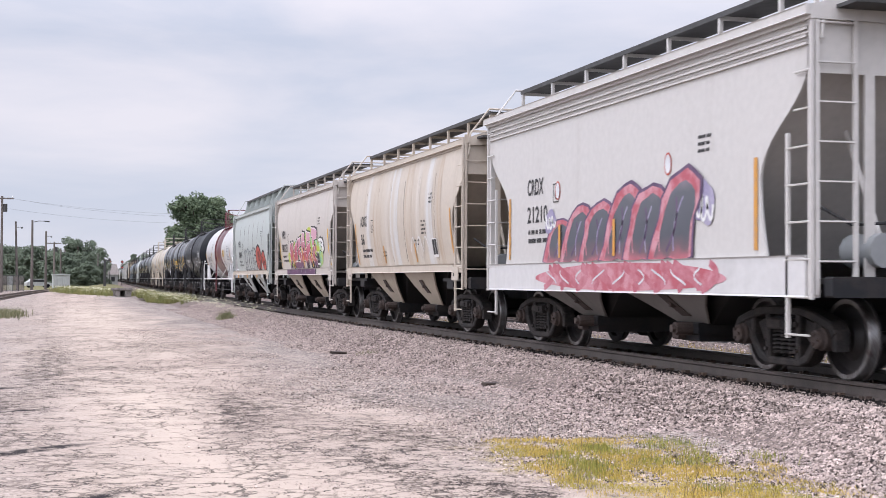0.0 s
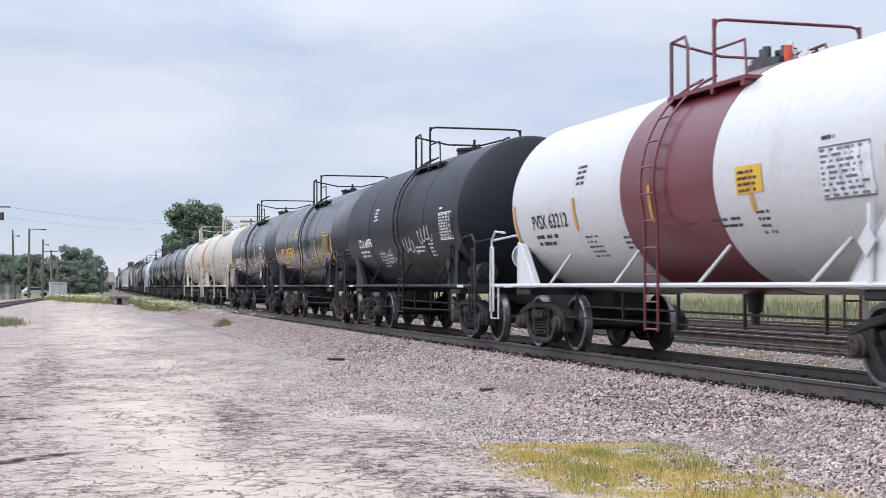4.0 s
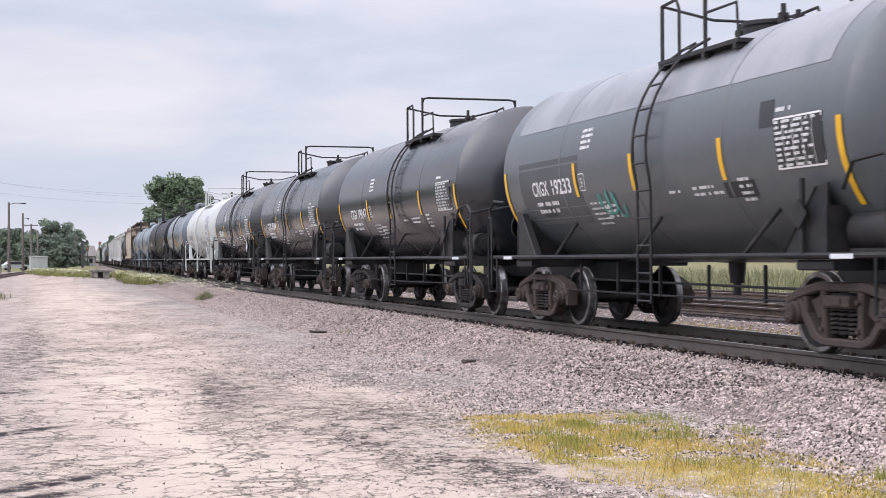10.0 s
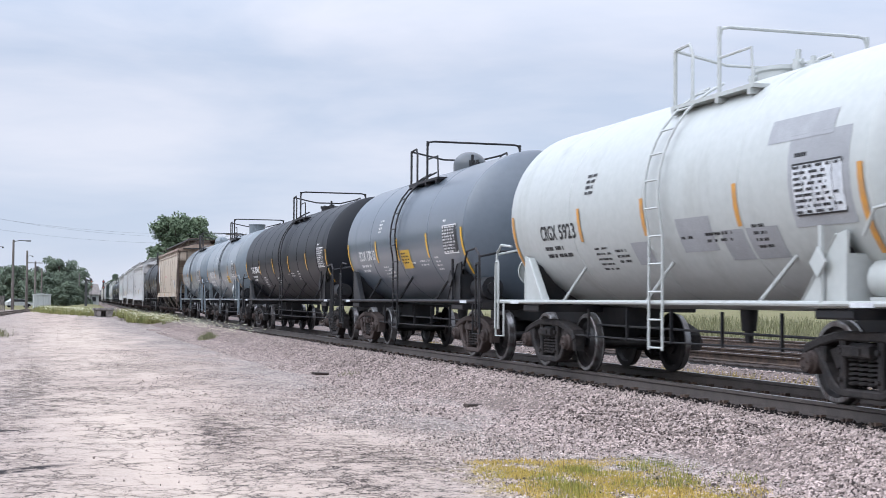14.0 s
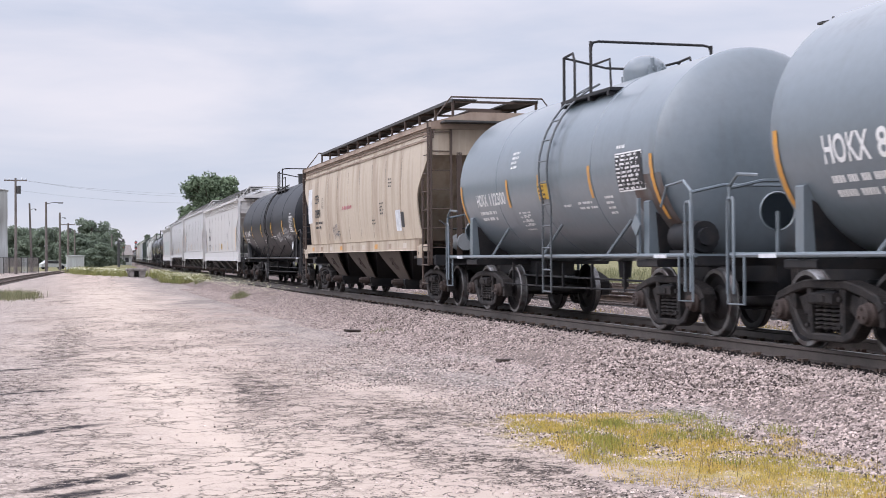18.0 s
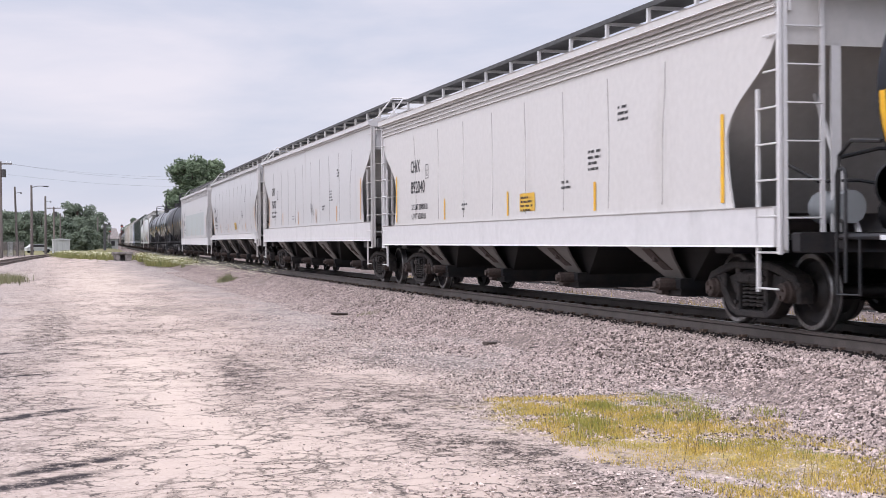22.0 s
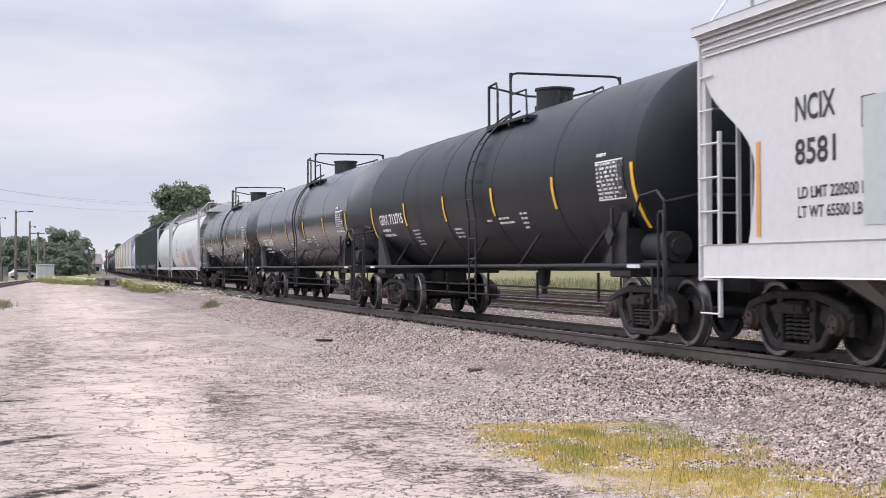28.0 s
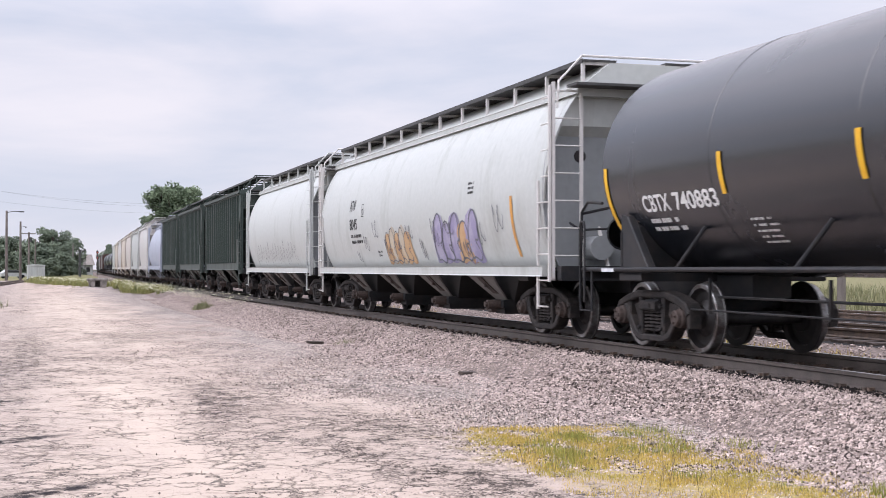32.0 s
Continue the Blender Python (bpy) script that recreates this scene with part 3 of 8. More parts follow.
def side_frame_mesh(mat):
    """A three-piece truck's side frame: arched top chord, two slanting legs, spring window, pedestal jaws."""
    g = Geo()
    g.ribbon([(-1.09, 0.50), (-1.01, 0.61), (-0.74, 0.69), (-0.42, 0.755), (0.42, 0.755), (0.74, 0.69), (1.01, 0.61), (1.09, 0.50)],
             [0.09, 0.105, 0.105, 0.10, 0.10, 0.105, 0.105, 0.09], -0.11, 0.11)
    g.ribbon([(-0.86, 0.60), (-0.52, 0.225), (-0.36, 0.165), (0.36, 0.165), (0.52, 0.225), (0.86, 0.60)], [0.12, 0.11, 0.09, 0.09, 0.11, 0.12], -0.10, 0.10)
    for k in (-1, 1):
        g.ribbon([(k * 0.335, 0.20), (k * 0.335, 0.46), (k * 0.345, 0.73)], [0.11, 0.085, 0.11], -0.095, 0.095)
        g.ribbon([(k * 1.075, 0.57), (k * 1.085, 0.33)], [0.10, 0.075], -0.095, 0.095)
        g.ribbon([(k * 0.715, 0.64), (k * 0.695, 0.38)], [0.10, 0.08], -0.09, 0.09)
        g.box(k * 0.889 - 0.13, k * 0.889 + 0.13, -0.085, 0.085, 0.575, 0.635, 0.01)
        g.cyl((k * 0.335, -0.13, 0.60), (k * 0.335, 0.13, 0.60), 0.032, 8)
        g.cyl((k * 0.335, -0.13, 0.30), (k * 0.335, 0.13, 0.30), 0.026, 8)
        g.prism([(k * 0.40, 0.48), (k * 0.52, 0.40), (k * 0.66, 0.60), (k * 0.44, 0.66)][::k], -0.03, 0.03, "y")
    g.box(-0.25, 0.25, -0.16, 0.16, 0.535, 0.665, 0.02)
    g.box(-0.10, 0.10, -0.175, 0.175, 0.565, 0.635)
    return make_mesh("side_frame", g, mat, 30)


def spring_mesh():
    turns = [(0.082 * math.cos(2 * math.pi * i / 10), 0.082 * math.sin(2 * math.pi * i / 10), 0.235 + 0.29 * i / 60) for i in range(61)]
    return make_mesh("spring", Geo().tube(turns, 0.019, 5), CAST, 40)


def bolster_mesh():
    g = Geo().box(-0.20, 0.20, -1.10, 1.10, 0.56, 0.69, 0.03)
    g.box(-0.24, 0.24, -0.45, 0.45, 0.50, 0.80, 0.04)
    g.cyl((0, 0, 0.8), (0, 0, 0.87), 0.2, 14)
    for k in (-1, 1):
        g.box(k * 0.42 - 0.04, k * 0.42 + 0.04, -0.95, 0.95, 0.34, 0.42, 0.01)
        g.box(k * 0.405 - 0.03, k * 0.405 + 0.03, 0.66, 0.80, 0.28, 0.5)
        g.box(k * 0.405 - 0.03, k * 0.405 + 0.03, -0.80, -0.66, 0.28, 0.5)
    return make_mesh("bogie", g, UNDER, 30)


WHEELSET, SPRING, BOLSTER = wheelset_mesh(), spring_mesh(), bolster_mesh()
FRAME_DARK, FRAME_RED = side_frame_mesh(CAST), side_frame_mesh(CAST_RED)
WHEELS = []          # (wheelset, train place of its axle)


def coupler_mesh():
    g = Geo().box(-0.55, 0.12, -0.08, 0.08, 0.74, 0.92, 0.02)
    g.prism([(0.10, -0.13), (0.30, -0.15), (0.40, -0.06), (0.34, 0.02), (0.42, 0.12), (0.30, 0.17), (0.10, 0.12)], 0.70, 0.96, "z")
    g.tube([(-0.1, 0.35, 0.80), (0.15, 0.37, 0.62), (0.32, 0.30, 0.40), (0.45, 0.18, 0.45)], 0.028, 6)
    return make_mesh("coupler", g, CAST, 30)


COUPLER = coupler_mesh()
# near-black: the shade behind the chute plates is put into this colour
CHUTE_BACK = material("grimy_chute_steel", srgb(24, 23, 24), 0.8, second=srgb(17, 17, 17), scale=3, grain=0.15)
SEAM = material("grimy_weld", srgb(116, 111, 106), 0.7, second=srgb(170, 166, 160), scale=3, streak=3)
LIGHT_END = paint("grey_end_bulkhead", srgb(150, 154, 156), srgb(120, 120, 120), 0.5, 0.0, 0.5)


def add_bogie(car, x, q, frame_mesh, rolling):
    b = part("bogie", BOLSTER, None, car, m=pose(x, 0, 0))
    for k in (-1, 1):
        part("side_frame", frame_mesh, None, b, "grimy cast steel side frame", m=pose(0, k * 1.0, 0))
        for sx in (-0.17, 0.0, 0.17):
            part("spring", SPRING, None, b, m=pose(sx, k * 1.0, 0))
        w = part("wheelset", WHEELSET, None, b, m=pose(k * 0.889, 0, 0.457))
        w_t = q - k * 0.889
        if rolling:
            WHEELS.append((w, w_t))


# ---- decals on a car's near side: drawn in (x along the car, v up the side) ----
class Side:
    """Maps (x, v) to the near side of a body; lift is the paint's height over it."""

    def __init__(self, point):
        self.point = point

    def put(self, g2, x0, v0, lift=0.006):
        g = Geo()
        g.v = [self.point(x0 + p[0], v0 + p[1], lift) for p in g2.v]
        g.f = list(g2.f)
        return g


def rect2(w, h, n=1, slant=0.0):
    """A flat rectangle of n rows, so that it can follow a curve."""
    g = Geo()
    for i in range(n + 1):
        g.v += [(slant * i / n, h * i / n), (w + slant * i / n, h * i / n)]
    g.f = [(2 * i, 2 * i + 1, 2 * i + 3, 2 * i + 2) for i in range(n)]
    return g


def bars2(w, rows, pitch, tall, rnd, gaps=0.3):
    """Lines of lettering too small to read: words of small blocks."""
    g = Geo()
    for r in range(rows):
        x, end, y = 0.0, w * rnd.uniform(0.7, 1.0), -r * pitch
        while x < end:
            for _ in range(rnd.randint(2, 7)):
                d = tall * rnd.uniform(0.45, 0.75)
                if x + d > end:
                    break
                g.add([(x, y), (x + d, y), (x + d, y + tall), (x, y + tall)], [(0, 1, 2, 3)])
                x += d + 0.16 * tall
            x += tall * rnd.uniform(0.5, 0.9) + (0.05 if rnd.random() < gaps else 0)
    return g


def frame2(w, h, t):
    g = Geo()
    for x, y, a, b in ((0, 0, w, t), (0, h - t, w, t), (0, t, t, h - 2 * t), (w - t, t, t, h - 2 * t)):
        g.add([(x, y), (x + a, y), (x + a, y + b), (x, y + b)], [(0, 1, 2, 3)])
    return g


def decal(car, name, side, g2, x, v, mat, label="", lift=0.006):
    ob = part(name, side.put(g2, x, v, lift), mat, car, label, angle=60)
    return tagged(ob, kind="stuff") if name in ("stencil_block", "test_panel_print") else ob


def fit_width(g, w):
    k = w / max(max(p[0] for p in g.v), 0.01)
    g.v = [(p[0] * k, p[1]) for p in g.v]
    return g


def add_marks(car, side, x, v, words, h, mat, rnd, wide=0.62, two=False, drop=0.5, lines=()):
    """Reporting mark and number, with the unreadable small lines under it."""
    if two:
        a, b = words.split(" ")
        decal(car, "reporting_mark", side, fit_width(text_geo(a, h), 0.74 * h * len(a)), x, v + h * 1.75, mat, "stencilled reporting mark")
        decal(car, "car_number", side, fit_width(text_geo(b, h), 0.74 * h * len(b)), x, v, mat, "stencilled car number")
    else:
        a, b = words.split(" ")
        decal(car, "reporting_mark", side, fit_width(text_geo(a, h), wide * h * len(a)), x, v, mat, "stencilled reporting mark")
        decal(car, "car_number", side, fit_width(text_geo(b, h), wide * h * len(b)), x + wide * h * (len(a) + 0.6), v, mat, "stencilled car number")
    if lines:
        for i, line in enumerate(lines):
            decal(car, "weight_lettering", side, fit_width(text_geo(line, 0.12), 0.083 * len(line)), x + 0.05, v - 0.36 - 0.20 * i, mat)
    else:
        decal(car, "stencil_block", side, bars2(4.8 * h, 2, h * 0.55, h * 0.28, rnd), x + 0.05, v - h * drop * 1.5, mat)


# ---- tank cars ----
TUBE = 0.022


def head_depth(rho, r):
    """How far a tank's dished head stands out at distance rho from its axis."""
    return 0.46 * max(1 - (min(rho, r) / r) ** 2, 0.0) ** 0.72


def tank_mesh(half, r, zc, seams, mat, slope=0.0):
    ring = [max(r * math.sin(math.pi / 2 * i / 14), 0.01) for i in range(15)]
    prof = [(-half - head_depth(p, r), p) for p in ring]
    xs = sorted(seams)
    for x in xs:
        prof += [(x - 0.03, r), (x - 0.022, r + 0.007), (x + 0.022, r + 0.007), (x + 0.03, r)]
    prof += [(half + head_depth(p, r), p) for p in ring[::-1]]
    g = Geo().lathe(prof, 56, (0, 0, zc))
    return make_mesh("tank", g, mat, 18)


def tank_car(name, label, F, R, words, mat, r=1.49, zc=2.49, trim=UNDER, mark=WHITE_MARK, band=None, seams=3, marks="std", stripes=YELLOW, height=0.225,
             frame_mesh=None, ladder_x=0.5, dome="valves", ladder_mat=None, detail=2, rolling=True, panel=PANEL_DARK, patch=None, panel_ink=None, panel_v=-0.48, seed=0, mark_v=-0.44, drum=None,
             plat=(0.13, 1.35), end_rail=None, long_rail=True, mark_x=1.3, plat_mat=None, longer=0.0, mark_w=0.74, tops=None, reservoir=None, gusset=True):
    rnd = random.Random(seed)
    tc = R - F
    half = tc / 2 + 0.72 + longer
    mid = (F + R) / 2
    frame_mesh = frame_mesh or FRAME_DARK
    ladder_mat = ladder_mat or trim
    end_rail = end_rail or trim
    car = thing(name, label, "tank car", group="freight train")
    seam_x = [-half + 2 * half * (i + 1) / (seams + 1) for i in range(seams)]
    part("tank", tank_mesh(half, r, zc, seam_x, mat), None, car)
    side = Side(lambda x, v, lift: (x, -(r + lift) * math.cos(v / r), zc + (r + lift) * math.sin(v / r)))
    if band:
        x0, x1, bmat, blabel = band
        g = Geo()
        g.lathe([(x0, r - 0.02), (x0, r + 0.008), (x1, r + 0.008), (x1, r - 0.02)], 56, (0, 0, zc))
        part("painted_band", g, bmat, car, blabel, angle=50)
    # sills, saddles, couplers
    end = tc / 2 + 1.62
    for k in (-1, 1):
        g = Geo().box(k * (tc / 2 - 1.3), k * end, -0.28, 0.28, 0.72, 1.02, 0.02)
        g.box(k * (end - 0.12), k * end, -1.42, 1.42, 0.96, 1.08, 0.02)
        part("stub_sill", g, UNDER, car)
        g = Geo()
        top = [(-1.25, 1.0), (1.25, 1.0), (1.30, 1.62), (1.05, 1.45), (0.6, 1.1), (0, 1.02), (-0.6, 1.1), (-1.05, 1.45), (-1.30, 1.62)]
        g.prism([(a, b + (zc - r) - 0.92) for a, b in top], k * tc / 2 - 0.10, k * tc / 2 + 0.10)
        g.box(k * tc / 2 - 0.35, k * tc / 2 + 0.35, -1.4, 1.4, 0.93, 1.04, 0.02)
        part("saddle", g, UNDER, car)
        xo, xi = k * (tc / 2 + 0.26), k * (tc / 2 + 0.06)
        for sgn in (-1, 1) if not gusset else ():
            part("bolster_post", Geo().box(k * tc / 2 - 0.09, k * tc / 2 + 0.09, min(sgn * 1.22, sgn * 1.40), max(sgn * 1.22, sgn * 1.40), 1.05, 1.86, 0.02), trim, car)
        for sgn in (-1, 1) if gusset else ():
            web = [(k * (tc / 2 - 0.62), 1.05), (xo, 1.05), (xo, 1.84), (xi, 1.80)]
            gus = part("bolster_gusset", Geo().prism(web, min(sgn * 1.38, sgn * 1.41), max(sgn * 1.38, sgn * 1.41), "y"), trim, car)
            part("gusset_flange", Geo().box(min(xo, xo - k * 0.03), max(xo, xo - k * 0.03), min(sgn * 0.95, sgn * 1.42), max(sgn * 0.95, sgn * 1.42), 1.05, 1.60), trim, gus)
            part("gusset_flange", Geo().ribbon([(k * (tc / 2 - 0.62), 1.07), (xi, 1.80)], [0.03, 0.03], min(sgn * 1.30, sgn * 1.43), max(sgn * 1.30, sgn * 1.43)), trim, gus)
        part("coupler", COUPLER, None, car, m=pose(k * (tc / 2 + 1.62), 0, 0, 0, 0, 0 if k > 0 else 180))
        add_bogie(car, k * tc / 2, mid - k * tc / 2, frame_mesh, rolling)
        if detail:
            # end platform, handrail, steps
            for sgn in (-1, 1):
                g = Geo().box(k * (tc / 2 + 0.95), k * (end - 0.02), sgn * 1.0, sgn * 1.45, 1.08, 1.11)
                part("step_platform", g, trim, car)
                rail = [(k * (tc / 2 + 0.40), sgn * 1.46, 1.10), (k * (tc / 2 + 0.62), sgn * 1.46, 1.75), (k * (tc / 2 + 0.80), sgn * 1.46, 2.02), (k * (end - 0.30), sgn * 1.46, 2.06),
                        (k * (end - 0.08), sgn * 1.46, 1.92), (k * (end - 0.04), sgn * 1.46, 1.08), (k * (end - 0.04), sgn * 1.46, 0.50), (k * (end - 0.45), sgn * 1.46, 0.50), (k * (end - 0.45), sgn * 1.46, 1.08)]
                part("end_handrail", Geo().tube(rail[2:6] if k < 0 else rail[1:6], TUBE, 6), end_rail, car)
                part("stirrup", Geo().tube(rail[5:], 0.018, 5), end_rail, car)
            for sgn in (-1, 1):
                xg = k * (end - 0.22)
                part("grab_loop", Geo().tube([(xg, sgn * 1.48, 0.62), (xg, sgn * 1.48, 1.72), (xg + 0.03 * k, sgn * 1.48, 1.78), (xg + 0.13 * k, sgn * 1.48, 1.78), (xg + 0.16 * k, sgn * 1.48, 1.72), (xg + 0.16 * k, sgn * 1.48, 0.62)], 0.020, 6), end_rail, car)
            part("reflective_plate", Geo().box(min(k * (tc / 2 + 0.40), k * (tc / 2 + 0.80)), max(k * (tc / 2 + 0.40), k * (tc / 2 + 0.80)), -1.475, -1.46, 1.055, 1.105), PANEL_WHITE, car, "white reflective plate")
            part("cross_handrail", Geo().tube([(k * (end - 0.08), -1.46, 1.90), (k * (end - 0.08), -1.0, 2.0), (k * (end - 0.08), 1.0, 2.0), (k * (end - 0.08), 1.46, 1.90)], TUBE, 6), end_rail, car)
    if long_rail:
        for sgn in (-1, 1):
            part("side_rail", Geo().tube([(-end, sgn * 1.44, 1.09), (end, sgn * 1.44, 1.09)], 0.032, 8), trim, car)
            n = max(3, int(tc / 2.6))
            for i in range(n):
                x = -tc / 2 + tc * (i + 0.5) / n
                lean = 0.45 if x > 0 else 0.38
                part("rail_bracket", Geo().cyl((x, sgn * 1.42, 1.09), (x + lean, sgn * (r - 0.01) * math.cos(radians(36)), zc - (r - 0.01) * math.sin(radians(36))), 0.026, 6), trim, car)
    if detail:
        # ladder up the near side, then round the shell
        lx = ladder_x
        for sgn in (-1, 1):
            g = Geo()
            up = [(-1.52, 0.48), (-1.52, zc - 0.55)] + [(-(r + 0.10) * math.cos(radians(a)), zc + (r + 0.10) * math.sin(radians(a))) for a in range(-14, 74, 8)]
            for d in (-0.2, 0.2):
                g.tube([(lx + d, y if sgn < 0 else -y, z) for y, z in up], 0.020, 6)
            lens = [0.0]
            for (a, b), (c, d2) in zip(up, up[1:]):
                lens.append(lens[-1] + math.hypot(c - a, d2 - b))
            d = 0.03
            while d < lens[-1]:
                i = max(j for j in range(len(lens)) if lens[j] <= d)
                i = min(i, len(up) - 2)
                f = (d - lens[i]) / (lens[i + 1] - lens[i])
                y, z = up[i][0] + f * (up[i + 1][0] - up[i][0]), up[i][1] + f * (up[i + 1][1] - up[i][1])
                y = y if sgn < 0 else -y
                g.cyl((lx - 0.2, y, z), (lx + 0.2, y, z), 0.015, 5)
                d += 0.36
            part("ladder", g, ladder_mat, car)
        # top platform with its railing
        plat_mat = plat_mat or trim
        p0, p1 = plat
        pz = zc + r - 0.28
        g = Geo()
        for sgn in (-1, 1):
            g.box(p0 - 0.05, p1 + 0.9, sgn * 0.62, sgn * 1.10, pz - 0.05, pz)
        for x in (p0, p1, p1 + 0.8):
            g.box(x - 0.04, x + 0.04, -1.1, 1.1, pz - 0.12, pz - 0.05)
        part("platform", g, plat_mat, car, "steel grating top platform")
        h = 0.74
        for x, tall in ((p0, h), (p1, h + 0.10)):
            for y in (-1.06, 1.06):
                part("railing_post", Geo().tube([(x, y, pz - 0.1), (x, y, pz + tall)], TUBE + 0.006, 6), plat_mat, car)
            part("cross_railing", Geo().tube([(x, -1.06, pz + tall - 0.12), (x, -1.02, pz + tall - 0.02), (x, -0.92, pz + tall), (x, 0.92, pz + tall), (x, 1.02, pz + tall - 0.02), (x, 1.06, pz + tall - 0.12)] if x == p1 else
                                             [(x, -1.06, pz + tall), (x, -0.30, pz + tall * 0.80), (x, 0.5, pz + tall * 0.80), (x, 1.06, pz + tall)], TUBE, 6), plat_mat, car)
        for sgn in (-1, 1):
            part("side_railing", Geo().tube([(p0, sgn * 1.06, pz + h), (p0 + 0.42, sgn * 1.06, pz + h + 0.02), (p0 + 0.5, sgn * 1.06, pz + h - 0.12), (p0 + 0.5, sgn * 1.06, pz - 0.05)], TUBE, 6), plat_mat, car)
            part("side_railing", Geo().tube([(p1, sgn * 1.06, pz + h * 0.6), (p1 + 0.8, sgn * 1.06, pz + h * 0.6), (p1 + 0.85, sgn * 1.06, pz - 0.05)], TUBE - 0.004, 6), plat_mat, car)
        pz = zc + r - 0.02
        # fittings
        cx = (p0 + p1) / 2 + (0.05 if dome == "drum" else 0.35)
        g = Geo()
        if dome == "drum":
            g.lathe([(pz - 0.05, 0.34), (pz + 0.36, 0.34), (pz + 0.36, 0.37), (pz + 0.40, 0.37), (pz + 0.40, 0.02)], 22, (cx, 0, 0), "z")
        elif dome == "ball":
            g.lathe([(pz - 0.1, 0.36)] + [(pz + 0.12 + 0.30 * math.sin(a / 10 * math.pi / 2), 0.36 * math.cos(a / 10 * math.pi / 2) + 0.005) for a in range(11)], 20, (cx, 0, 0), "z")
        elif dome == "stack":
            g.lathe([(pz - 0.05, 0.40), (pz + 0.06, 0.40), (pz + 0.06, 0.34), (pz + 0.14, 0.34), (pz + 0.14, 0.02)], 22, (cx, 0, 0), "z")
            for i in range(5):
                a = i * 1.256
                g.cyl((cx + 0.2 * math.cos(a), 0.2 * math.sin(a), pz + 0.12), (cx + 0.2 * math.cos(a), 0.2 * math.sin(a), pz + 0.30), 0.06, 8)
            part("relief_valve", Geo().cyl((cx + 0.62, -0.2, pz - 0.05), (cx + 0.62, -0.2, pz + 0.22), 0.055, 10), VALVE_ORANGE, car, "orange relief valve")
        else:
            g.lathe([(pz - 0.1, 0.33), (pz + 0.08, 0.33), (pz + 0.10, 0.36), (pz + 0.15, 0.36), (pz + 0.17, 0.02)], 20, (cx, 0, 0), "z")
        part("manway", g, drum or trim, car)
        for dx, tall in ((-0.55, 0.22), (0.55, 0.30), (0.9, 0.16)):
            g = Geo().cyl((cx + dx, -0.12, pz - 0.1), (cx + dx, -0.12, pz + tall * 0.6), 0.07, 8)
            g.cyl((cx + dx, -0.12, pz + tall * 0.6), (cx + dx, -0.12, pz + tall), 0.035, 6)
            g.cyl((cx + dx - 0.1, -0.12, pz + tall * 0.45), (cx + dx + 0.1, -0.12, pz + tall * 0.45), 0.03, 6)
            part("valve", g, trim, car)
        # underneath: outlet, brake rod, brake cylinder, reservoir
        g = Geo().cyl((0.2, 0, zc - r + 0.05), (0.2, 0, 0.72), 0.13, 12, 0.10)
        g.cyl((0.2, 0, 0.72), (0.2, 0, 0.56), 0.06, 10)
        part("bottom_outlet", g, UNDER, car)
        part("brake_rod", Geo().tube([(-tc / 2 + 1.2, -0.75, 0.74), (tc / 2 - 1.2, -0.75, 0.70)], 0.018, 6), UNDER, car)
        part("train_pipe", Geo().tube([(-tc / 2 + 0.9, -1.05, 0.58), (0, -1.05, 0.56), (tc / 2 - 0.9, -1.05, 0.58)], 0.014, 6), UNDER, car)
        for i in range(5):
            x = -tc / 2 + 1.6 + (tc - 3.2) * i / 4
            part("rod_hanger", Geo().box(x - 0.014, x + 0.014, -1.07, -1.03, 0.54, 0.98), UNDER, car)
        bx = tc / 2 + 0.72
        g = Geo().cyl((bx - 0.35, -1.05, 1.34), (bx + 0.38, -1.05, 1.34), 0.21, 14)
        g.cyl((bx + 0.38, -1.05, 1.34), (bx + 0.46, -1.05, 1.34), 0.12, 10)
        g.box(bx - 0.3, bx + 0.3, -1.25, -0.9, 1.08, 1.16)
        part("air_reservoir", g, reservoir or end_rail, car)
        g = Geo().lathe([(-0.015, 0.235), (0.0, 0.25), (0.015, 0.235), (0.0, 0.22), (-0.015, 0.235)], 18, (-(end - 0.15), -0.85, 1.62))
        g.cyl((-(end - 0.15), -0.85, 1.1), (-(end - 0.15), -0.85, 1.62), 0.03, 6)
        part("brake_wheel", g, trim, car)
        # placard holder
        px = tc / 2 - 0.15
        g = Geo().box(px - 0.03, px + 0.03, -1.47, -1.43, 1.08, 1.9)
        part("placard_post", g, trim, car)
        g = Geo().prism([(px, 1.36), (px + 0.15, 1.52), (px, 1.68), (px - 0.15, 1.52)], -1.50, -1.48, "y")
        part("placard", g, PANEL_WHITE if rnd.random() < 0.25 else trim, car)
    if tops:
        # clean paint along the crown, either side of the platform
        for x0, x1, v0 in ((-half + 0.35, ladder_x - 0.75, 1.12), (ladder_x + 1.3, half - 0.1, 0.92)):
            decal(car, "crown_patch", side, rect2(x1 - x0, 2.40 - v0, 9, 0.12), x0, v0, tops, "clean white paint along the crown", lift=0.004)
    if detail and marks:
        front = Side(lambda u, v, lift: (half + head_depth(math.hypot(u, v), r) + lift, u, zc + v))
        first, second = words.split(" ")
        for k, word in enumerate((first, second)):
            decal(car, ("reporting_mark", "car_number")[k], front, fit_width(text_geo(word, 0.17), 0.12 * len(word)), 0.15, 0.42 - 0.27 * k, mark, lift=0.010)
        words_x = -half + longer + mark_x
        words_end = words_x + mark_w * height * len(words)
        add_marks(car, side, words_x, mark_v, words, height, mark, rnd, wide=mark_w)
